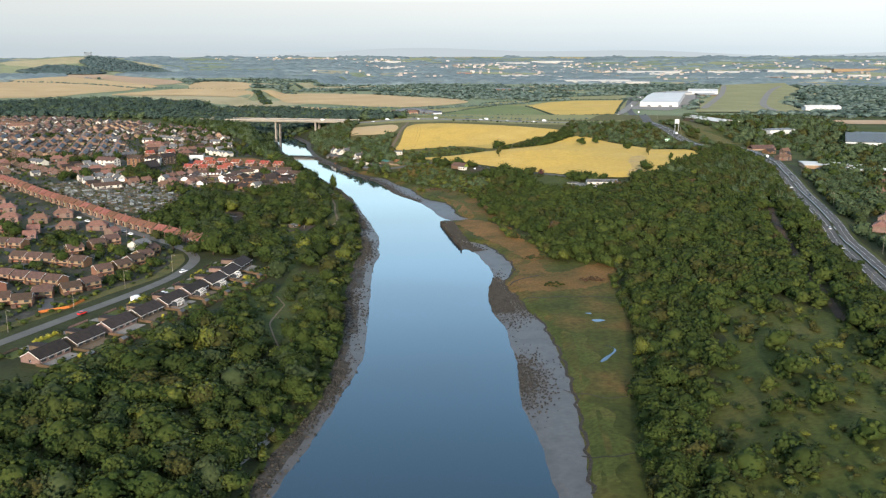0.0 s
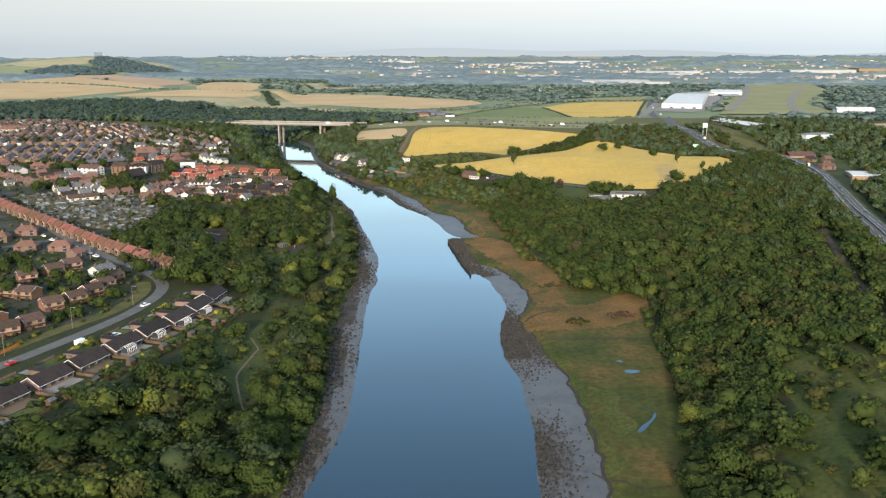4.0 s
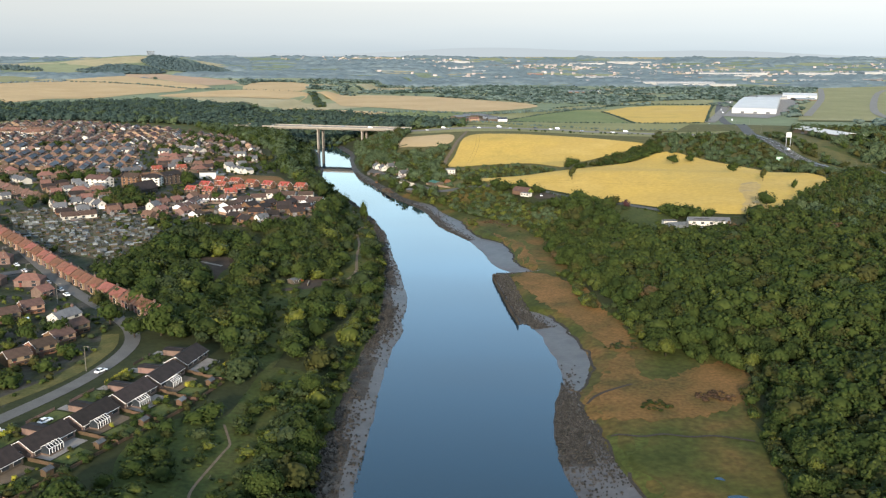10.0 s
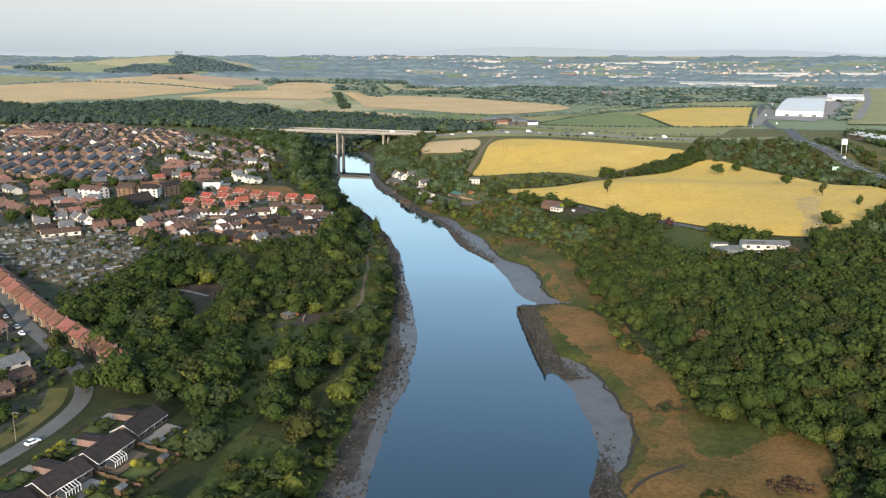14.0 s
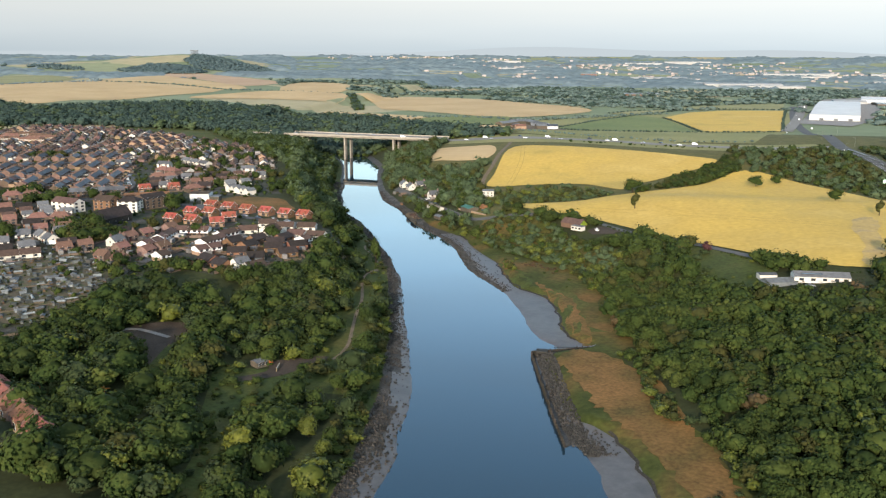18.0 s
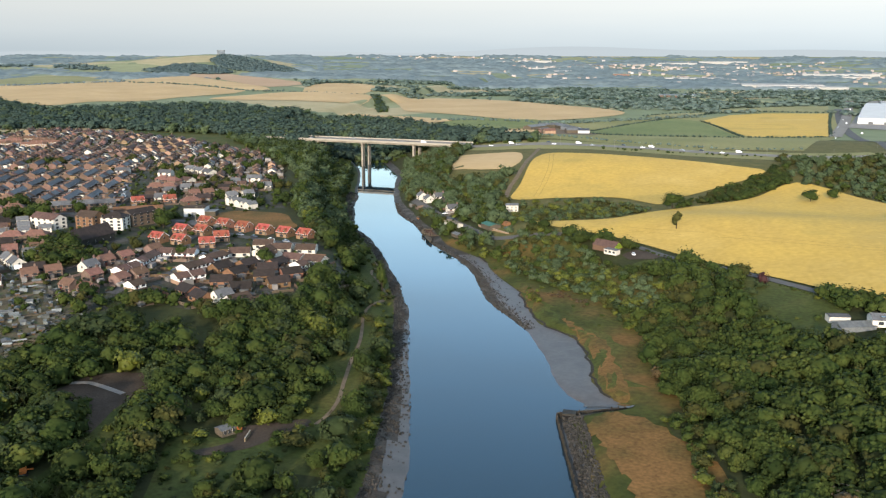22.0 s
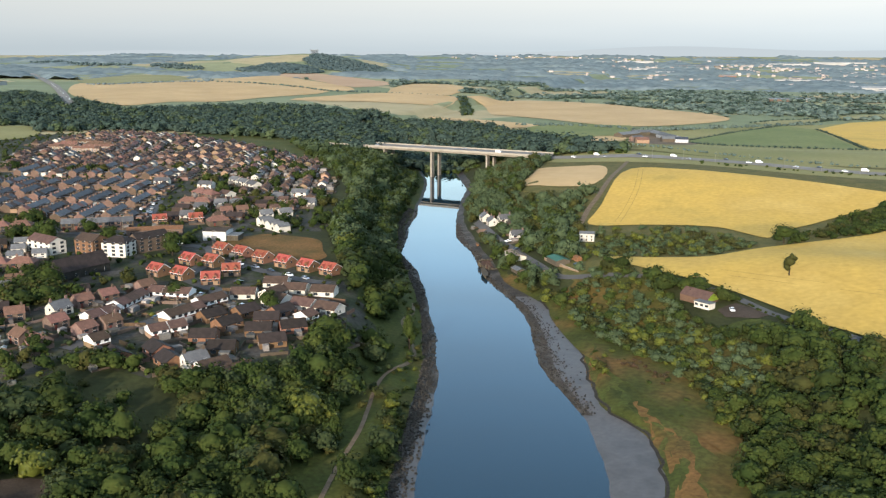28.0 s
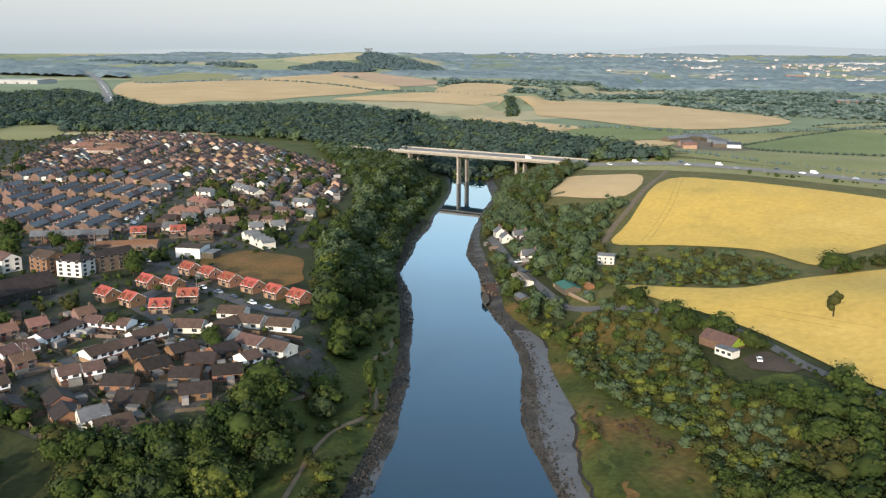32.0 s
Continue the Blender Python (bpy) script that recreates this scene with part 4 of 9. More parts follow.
STRIP = [(x - 7, y) for x, y in PATH_RIVER if y > 640] + [(-178, 778), (-196, 806), (bank_l(812, 0), 812), (bank_l(770, 0), 770), (bank_l(740, 0), 740), (bank_l(700, 0), 700), (bank_l(650, 0), 650)]
BLOCKED.append(("area", STRIP, 0))
HAMLET = ((-183, 941), (-174, 927), (-168, 934), (-147, 888), (-137, 848), (-129, 825), (-109, 830), (-102, 826), (-104, 883))
BLOCKED += [("line", [(-121, 836), (-110, 820), (-98, 808)], 6)]
BLOCKED += [("line", [(x - 3, y), (x + 3, y - 3)], 8) for x, y in HAMLET]


def make_tree(name, label, rng, h, w, lobes=12, leaves=700, leaf=0.034, crown_mat="leaf", base=0.07, slim=1.0):
    """A tree with forked tapered trunk and leafy crown."""
    t = tagged(new(name), label, "tree")
    bm = bmesh.new()
    def limb(p, q, r0, r1):
        d = Vector(q) - Vector(p)
        m = Matrix.Translation((Vector(p) + Vector(q)) / 2) @ d.to_track_quat("Z", "Y").to_matrix().to_4x4()
        bmesh.ops.create_cone(bm, segments=7, radius1=r0, radius2=r1, depth=d.length, cap_ends=True, matrix=m)
    top = h * 0.55
    limb((0, 0, -0.4), (0.1, 0.05, top), h * 0.032, h * 0.014)
    for i in range(6):
        a = i * 1.1 + rng.uniform(0, 0.6)
        z0 = h * rng.uniform(0.2, 0.5)
        limb((0, 0, z0), (math.cos(a) * w * 0.3, math.sin(a) * w * 0.3, z0 + h * rng.uniform(0.15, 0.35)), h * 0.013, h * 0.005)
    part("trunk", bm, M["bark"], t)
    v, f = crown_mesh(rng, lobes, leaves, leaf, slim, ICO1)
    v = v * [w, w, h * (1 - base)] + [0, 0, h * base]
    c = new("crown", fast_mesh("crown", v, f, M[crown_mat], True))
    c.parent = t
    return t


TREES = [make_tree("broadleaf_tree", "full green broadleaf tree on the wooded river bank", rng, 8.8, 8.6) for _ in range(5)]
TREES.append(make_tree("broadleaf_tree", "yellow-green young tree on the wooded river bank", rng, 6.5, 6.2, crown_mat="leaf_light"))


def plant(proto, x, y, s=1.0, rz=None):
    m = pose(x, y, gz(x, y), 0, 0, random.uniform(0, 360) if rz is None else rz) @ Matrix.Diagonal((s, s, s * random.uniform(0.9, 1.12), 1))
    if proto.get("set_down"):
        return copy_thing(proto, m)
    proto["set_down"] = 1
    proto.matrix_basis = m
    return proto


def single_out(x, y, pick):
    """Sets the chosen ones down as trees of their own; returns the mask of the rest."""
    pick = pick & (np.arange(len(pick)) % 3 == 0)
    for i in np.flatnonzero(pick):
        k = len(TREES) - 1 if random.random() < 0.12 else random.randrange(len(TREES) - 1)
        plant(TREES[k], float(x[i]), float(y[i]), random.uniform(0.75, 1.2))
    return ~pick


x, y = scatter(LEFT_WOOD_A, 6.6, rng)
ok = free(x, y)
dist = curve(LEFT_BANK, y) - x
ok &= single_out(x, y, ok & (y > 170) & (y < 400) & (dist < 20))
grove("woodland", x[ok], y[ok], 9.0, 1.08, NEAR_CROWNS, rng, MIXED, "dense mixed broadleaf woodland on the river bank", 0.46)
x, y = scatter(LEFT_WOOD_B, 6.6, rng, 0.93)
d = curve(LEFT_BANK, y) - x
ok = free(x, y) & ((d > 26) | (rng.uniform(size=x.shape) < 0.45) | (y > 740))
ok &= single_out(x, y, ok & (y < 640) & (d < 20) & (y > 430))
near = ok & (y < 800)
xs, ys = scatter([(-184, 605), (-162, 621), (-153, 655), (-144, 650), (-132, 624), (-142, 600), (-166, 592), (-176, 600)], 5.0, rng, 0.95)
q = free(xs, ys)
grove("woodland", xs[q], ys[q], 9.2, 0.85, NEAR_CROWNS, rng, MIXED, "tall trees on the slope below the estate", 0.35)
for q, cr in ((near & (y < 770), NEAR_CROWNS), (near & (y >= 770), MID_CROWNS)):
    grove("woodland", x[q], y[q], 9.0, 1.06, cr, rng, MIXED, "dense mixed broadleaf woodland below the houses", 0.46)
rest = ok & (y >= 800)
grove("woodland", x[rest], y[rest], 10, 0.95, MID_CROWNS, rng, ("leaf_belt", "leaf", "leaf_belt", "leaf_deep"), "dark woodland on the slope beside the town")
x, y = scatter(RIGHT_WOOD, 5.5, rng, 0.98)
ok = free(x, y) & ~(inside(MEADOW, x, y) & (rng.uniform(size=x.shape) < 0.94))
edge = x - curve(RIGHT_BANK, y) - np.interp(y, [0, 170, 274, 334, 419, 437, 462, 550, 600, 673, 740], [22, 22, 30, 44, 62, 56, 26, 34, 26, 38, 38])
ok &= single_out(x, y, ok & (edge < 6) & (y > 170) & (y < 640))
rust = rng.uniform(size=x.shape) < 0.006
pale = rng.uniform(size=x.shape) < 0.012
close = edge < 22
for q, cr, mt in ((ok & ~rust & ~pale & close, NEAR_CROWNS, MIXED_R), (ok & ~rust & ~pale & ~close, MID_CROWNS, MIXED_R), (ok & rust, MID_CROWNS, ("leaf_rust",)), (ok & pale & ~rust, MID_CROWNS, ("leaf_light", "leaf_grey"))):
    grove("woodland", x[q], y[q], 8.2, 1.08, cr, rng, mt, "wide broadleaf wood behind the saltmarsh", 0.4)
WEDGE = [(-107, 918), (-91, 917), (-64, 912), (-34, 899), (-20, 882), (-9, 866), (-32, 838), (-58, 835), (-88, 832), (-98, 850)]
x, y = scatter(WEDGE, 4.4, rng, 0.9)
ok = free(x, y) & ((y < 893) | (rng.uniform(size=x.shape) < 0.35))
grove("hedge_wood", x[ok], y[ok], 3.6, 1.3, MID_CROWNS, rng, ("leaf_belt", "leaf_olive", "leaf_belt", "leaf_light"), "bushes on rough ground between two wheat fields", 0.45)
x, y = scatter([(0, 868), (4, 884), (40, 962), (70, 1000), (82, 1030), (90, 990), (48, 922), (12, 882)], 4.6, rng, 0.95)
ok = free(x, y)
grove("hedge_wood", x[ok], y[ok], 5, 1.15, MID_CROWNS, rng, DARK, "tall bushy hedgerow between two wheat fields", 0.4)
x, y = scatter([(bank_r(y, 3), y) for y in range(790, 1170, 30)] + [(-190, 1165), (-190, 1095), (-174, 984), (-146, 988), (-120, 1012), (-117, 930), (-95, 806)], 6.5, rng, 0.9)
ok = free(x, y)
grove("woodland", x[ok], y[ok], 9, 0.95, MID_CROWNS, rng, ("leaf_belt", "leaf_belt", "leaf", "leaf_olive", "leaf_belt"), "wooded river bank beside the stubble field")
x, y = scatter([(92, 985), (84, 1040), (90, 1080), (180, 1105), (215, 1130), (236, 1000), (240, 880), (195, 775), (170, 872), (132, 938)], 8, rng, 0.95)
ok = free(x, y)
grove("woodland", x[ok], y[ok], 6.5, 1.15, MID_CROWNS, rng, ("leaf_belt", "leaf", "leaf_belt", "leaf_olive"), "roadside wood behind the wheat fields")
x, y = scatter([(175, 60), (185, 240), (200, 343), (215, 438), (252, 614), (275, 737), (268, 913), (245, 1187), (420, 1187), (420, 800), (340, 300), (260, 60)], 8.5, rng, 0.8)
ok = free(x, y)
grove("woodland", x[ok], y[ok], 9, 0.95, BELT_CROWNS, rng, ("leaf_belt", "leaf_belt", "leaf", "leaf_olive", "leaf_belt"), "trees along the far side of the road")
x, y = scatter([(178, 240), (192, 343), (202, 430), (219, 530), (237, 645), (262, 648), (276, 600), (250, 520), (228, 440), (215, 343), (205, 240)], 5.8, rng, 0.92)
ok = free(x, y)
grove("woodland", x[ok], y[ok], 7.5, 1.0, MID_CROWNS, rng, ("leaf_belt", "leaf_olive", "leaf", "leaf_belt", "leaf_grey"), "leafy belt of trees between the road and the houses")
x, y = scatter([(134, 657), (183, 742), (212, 709), (214, 640), (200, 537), (184, 491), (165, 535), (150, 590)], 5.6, rng, 0.9)
ok = free(x, y)
grove("poplar_belt", x[ok], y[ok], 10, 0.62, MID_CROWNS, rng, ("leaf", "leaf_belt", "leaf_belt", "leaf_olive"), "belt of tall slim dark trees beside the main road", 0.25)
x, y = scatter([(-1500, 1150), (-1300, 1700), (-940, 1520), (-780, 1700), (-470, 1640), (-360, 1540), (-300, 1430), (-200, 1340), (-140, 1230), (-130, 1190), (-330, 1200), (-420, 1160), (-520, 1260), (-700, 1260), (-900, 1130), (-1100, 1000), (-1500, 900)], 11.5, rng, 0.97)
ok = free(x, y)
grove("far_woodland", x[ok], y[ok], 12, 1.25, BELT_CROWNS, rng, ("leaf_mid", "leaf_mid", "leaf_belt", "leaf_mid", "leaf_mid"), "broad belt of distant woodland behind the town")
x, y = scatter([(-2600, 1700), (-2600, 2700), (2400, 2700), (2400, 1200), (450, 1200), (260, 1900), (0, 1800), (-300, 2000), (-620, 2150), (-900, 2300), (-1500, 2500)], 16, rng, 1.0)
dens = np.sin(x * 0.0061 + 2.2 * np.sin(y * 0.0037 + 1)) * np.cos(y * 0.0093 + 1.7 * np.sin(x * 0.0041)) + 0.55 * np.sin(x * 0.017 + y * 0.009) * np.sin(y * 0.021 - x * 0.006)
lane_ = np.zeros(x.shape, bool)
for a_, p_ in ((0.35, 230), (-1.0, 280), (1.25, 260)):
    u = (x * math.cos(a_) + y * math.sin(a_) + 30 * np.sin(x * 0.004 + y * 0.003)) / p_
    lane_ |= np.abs(u - np.round(u)) < 0.035
ok = free(x, y) & ((dens > -0.12) | lane_ | (rng.uniform(size=x.shape) < 0.04)) & (np.hypot(x, y - 100) < 2700) & (np.abs(np.arctan2(x, y)) < 0.95)
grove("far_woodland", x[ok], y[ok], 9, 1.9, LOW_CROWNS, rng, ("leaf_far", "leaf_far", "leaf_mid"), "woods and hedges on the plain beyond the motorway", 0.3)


def canopy(name, x0, x1, y0, y1, step, material, label, r0, r1):
    """Far woods and hedges as one closed, bumpy canopy over the ground."""
    gx_, gy_ = np.meshgrid(np.arange(x0, x1, step), np.arange(y0, y1, step))
    r = np.hypot(gx_, gy_ - 100)
    wv = np.sin(gx_ * 0.0061 + 2.2 * np.sin(gy_ * 0.0037 + 1)) * np.cos(gy_ * 0.0093 + 1.7 * np.sin(gx_ * 0.0041)) + 0.55 * np.sin(gx_ * 0.017 + gy_ * 0.009) * np.sin(gy_ * 0.021 - gx_ * 0.006)
    h = 9 * smooth(0.0, 0.2, wv) * (r > r0) * (r < r1)
    for a_, p_ in ((0.35, 260), (-1.0, 330), (1.25, 300)):
        u = (gx_ * math.cos(a_) + gy_ * math.sin(a_) + 30 * np.sin(gx_ * 0.004 + gy_ * 0.003)) / p_
        h = np.maximum(h, 5 * smooth(0.05, 0.02, np.abs(u - np.round(u))) * (r > r0) * (r < r1))
    h = np.where(free(gx_.ravel(), gy_.ravel()).reshape(h.shape), h, 0)
    h = h * (0.55 + 0.9 * rng.uniform(size=h.shape) ** 1.5) - 2.0
    ids = np.arange(h.size).reshape(h.shape)
    V_ = np.stack([gx_, gy_, ground(gx_, gy_) + h], -1).reshape(-1, 3)
    Q = np.stack([ids[:-1, :-1], ids[:-1, 1:], ids[1:, 1:], ids[1:, :-1]], -1).reshape(-1, 4)
    Q = Q[(h.ravel()[Q] > -1.5).any(1)]
    used = np.unique(Q)
    back = np.full(h.size, -1)
    back[used] = np.arange(len(used))
    Q = back[Q]
    F_ = np.concatenate([Q[:, [0, 1, 2]], Q[:, [0, 2, 3]]])
    tagged(new(name, fast_mesh(name, V_[used], F_, material, True)), label, "trees", kind="stuff")


HILL_FIELDS = [(-1520, 2700), (-1240, 2850), (-1300, 3000), (-1180, 3150), (-1420, 3560), (-1700, 3700), (-2050, 3600), (-1980, 3000), (-1800, 2760)]
BLOCKED.append(("area", HILL_FIELDS, 0))
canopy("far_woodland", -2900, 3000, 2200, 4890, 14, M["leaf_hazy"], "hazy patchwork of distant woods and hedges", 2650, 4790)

# ---- viaduct ----
viaduct = tagged(new("viaduct"), "pale concrete motorway viaduct on tall slab piers over the river", "bridge")
A, B = Vector((-400, 1180)), Vector((-215, 1155))
ax = (B - A).normalized()
ang = math.atan2(ax.y, ax.x)
viaduct.matrix_world = pose(A.x, A.y, 0, 0, 0, math.degrees(ang))
LEN = (B - A).length
part("deck", boxes((-25, LEN + 20, 0, 26, 25.75, 26.6)), M["concrete"], viaduct)
part("girder", boxes((-25, LEN + 20, 3, 8, 24.2, 25.75), (-25, LEN + 20, 18, 23, 24.2, 25.75)), M["concrete"], viaduct)
part("road_surface", boxes((-25, LEN + 20, 0.8, 25.2, 26.6, 26.65)), M["carriageway"], viaduct)
for yy in (0.1, 25.6):
    part("parapet", boxes((-25, LEN + 20, yy, yy + 0.3, 26.6, 27.7)), M["concrete"], viaduct)
for px_ in (40, 92, 150):
    for yy in (3.2, 6.2, 17.6, 20.6):
        part("pier", boxes((px_ - 0.9, px_ + 0.9, yy, yy + 1.9, -2, 24.2)), M["pier"], viaduct)
    part("crosshead", boxes((px_ - 1.1, px_ + 1.1, 2.2, 24, 23.5, 24.25)), M["pier"], viaduct)

# ---- houses ----
def window_mesh(w, h, bars=1):
    """A framed window facing -y with a sill lip and panes set back in the frame, in one piece."""
    bm = bmesh.new()
    d, k = 0.07, bars + 1
    xs = [-w / 2 + w * i / k for i in range(k + 1)]
    lo, hi = [bm.verts.new((x, -d, 0)) for x in xs], [bm.verts.new((x, -d, h)) for x in xs]
    fs = [bm.faces.new((lo[i], lo[i + 1], hi[i + 1], hi[i])) for i in range(k)]
    back = [bm.verts.new(c) for c in ((-w / 2, 0.02, 0), (w / 2, 0.02, 0), (w / 2, 0.02, h), (-w / 2, 0.02, h))]
    bm.faces.new((back[0], back[1], *lo[::-1])), bm.faces.new((back[3], *hi, back[2])[::-1])
    bm.faces.new((back[0], lo[0], hi[0], back[3])), bm.faces.new((back[1], back[2], hi[-1], lo[-1]))
    bmesh.ops.inset_individual(bm, faces=fs, thickness=0.07, depth=-0.045)
    for q in fs:
        q.material_index = 1
    bmesh.ops.recalc_face_normals(bm, faces=bm.faces[:])
    me = bpy.data.meshes.new("window")
    bm.to_mesh(me)
    bm.free()
    me.materials.append(M["pvc"]), me.materials.append(M["glass"])
    return me


WINDOWS = {"small": window_mesh(0.9, 1.1, 0), "wide": window_mesh(1.9, 1.25, 2), "bay": window_mesh(2.4, 1.4, 3), "tall": window_mesh(1.0, 1.7, 1)}


def add_window(h, kind, x, y, z, rz=0):
    ob = new("window", WINDOWS[kind])
    ob.parent = h
    ob.matrix_local = pose(x, y, z, 0, 0, rz)
    return ob


def gable_body(L, W, hw, hr, hip=0.0):
    bm = bmesh.new()
    a, b = L / 2, W / 2
    v = [bm.verts.new(c) for c in ((-a, -b, 0), (a, -b, 0), (a, b, 0), (-a, b, 0), (-a, -b, hw), (a, -b, hw), (a, b, hw), (-a, b, hw))]
    if hip:
        fs = ((0, 1, 5, 4), (2, 3, 7, 6), (1, 2, 6, 5), (3, 0, 4, 7), (4, 5, 6, 7))
    else:
        v += [bm.verts.new((-a, 0, hw + hr)), bm.verts.new((a, 0, hw + hr))]
        fs = ((0, 1, 5, 4), (2, 3, 7, 6), (1, 2, 6, 9, 5), (3, 0, 4, 8, 7))
    for f in fs:
        bm.faces.new([v[i] for i in f])
    return bm


def glazed_body(L, W, hw, hr, hip=0.0):
    """The same shell with four framed windows sunk into the front and four into the back."""
    bm = gable_body(L, W, hw, hr, hip)
    bm.faces.ensure_lookup_table()
    bmesh.ops.delete(bm, geom=[bm.faces[0], bm.faces[1]], context="FACES_ONLY")
    xs = [-L / 2, -L * 0.27 - 0.8, -L * 0.27 + 0.8, L * 0.25 - 0.8, L * 0.25 + 0.8, L / 2]
    zs = [0, hw * 0.16, hw * 0.44, hw * 0.56, hw * 0.88, hw]
    panes = []
    for sy in (-1, 1):
        v = [[bm.verts.new((x, sy * W / 2, z)) for x in xs] for z in zs]
        for j in range(5):
            for i in range(5):
                q = (v[j][i], v[j][i + 1], v[j + 1][i + 1], v[j + 1][i])
                f = bm.faces.new(q if sy < 0 else q[::-1])
                if i % 2 and j % 2:
                    panes.append(f)
    bmesh.ops.remove_doubles(bm, verts=bm.verts[:], dist=0.001)
    rims = bmesh.ops.inset_individual(bm, faces=panes, thickness=0.13, depth=-0.07)["faces"]
    for f in rims:
        f.material_index = 1
    for f in panes:
        f.material_index = 2
    return bm


def slab(bm, pts, t):
    """A sloping roof plane with thickness t."""
    lo, hi = [bm.verts.new(p) for p in pts], [bm.verts.new((p[0], p[1], p[2] + t)) for p in pts]
    k = len(pts)
    bm.faces.new(hi), bm.faces.new(lo[::-1])
    for i in range(k):
        bm.faces.new((lo[i], lo[(i + 1) % k], hi[(i + 1) % k], hi[i]))


def gable_roof(L, W, hw, hr, e=0.35, t=0.16, hip=0.0):
    bm = bmesh.new()
    a, b, s = L / 2 + (e if hip else 0.2), W / 2, hr / (W / 2)
    top = L / 2 - hip if hip else a
    for g in (-1, 1):
        slab(bm, [(-a, g * (b + e), hw - e * s), (a, g * (b + e), hw - e * s), (top, 0, hw + hr), (-top, 0, hw + hr)], t)
        if hip:
            slab(bm, [(g * a, -b - e, hw - e * s), (g * a, b + e, hw - e * s), (g * top, 0, hw + hr)], t)
    box(bm, -top, top, -0.14, 0.14, hw + hr + t - 0.06, hw + hr + t + 0.08)
    bmesh.ops.recalc_face_normals(bm, faces=bm.faces[:])
    return bm


def chimney_on(h, x, z, y=0.0, w=0.9, pots=True):
    bm = boxes((x - w / 2, x + w / 2, y - 0.32, y + 0.32, z - 1.0, z + 1.1), (x - w / 2 - 0.07, x + w / 2 + 0.07, y - 0.39, y + 0.39, z + 0.95, z + 1.12))
    for dx in (-0.2, 0.2) if pots else ():
        bmesh.ops.create_cone(bm, segments=6, radius1=0.13, radius2=0.1, depth=0.5, cap_ends=True, matrix=Matrix.Translation((x + dx, y, z + 1.35)))
    part("chimney", bm, M["brick"], h)


def faces_in(bm, index, quads):
    for q in quads:
        bm.faces.new([bm.verts.new(c) for c in q]).material_index = index


def block_in(bm, index, x0, x1, y0, y1, z0, z1):
    """A box whose faces take one of the mesh's materials."""
    k = len(bm.faces)
    box(bm, x0, x1, y0, y1, z0, z1)
    bm.faces.ensure_lookup_table()
    for f in bm.faces[k:]:
        f.material_index = index


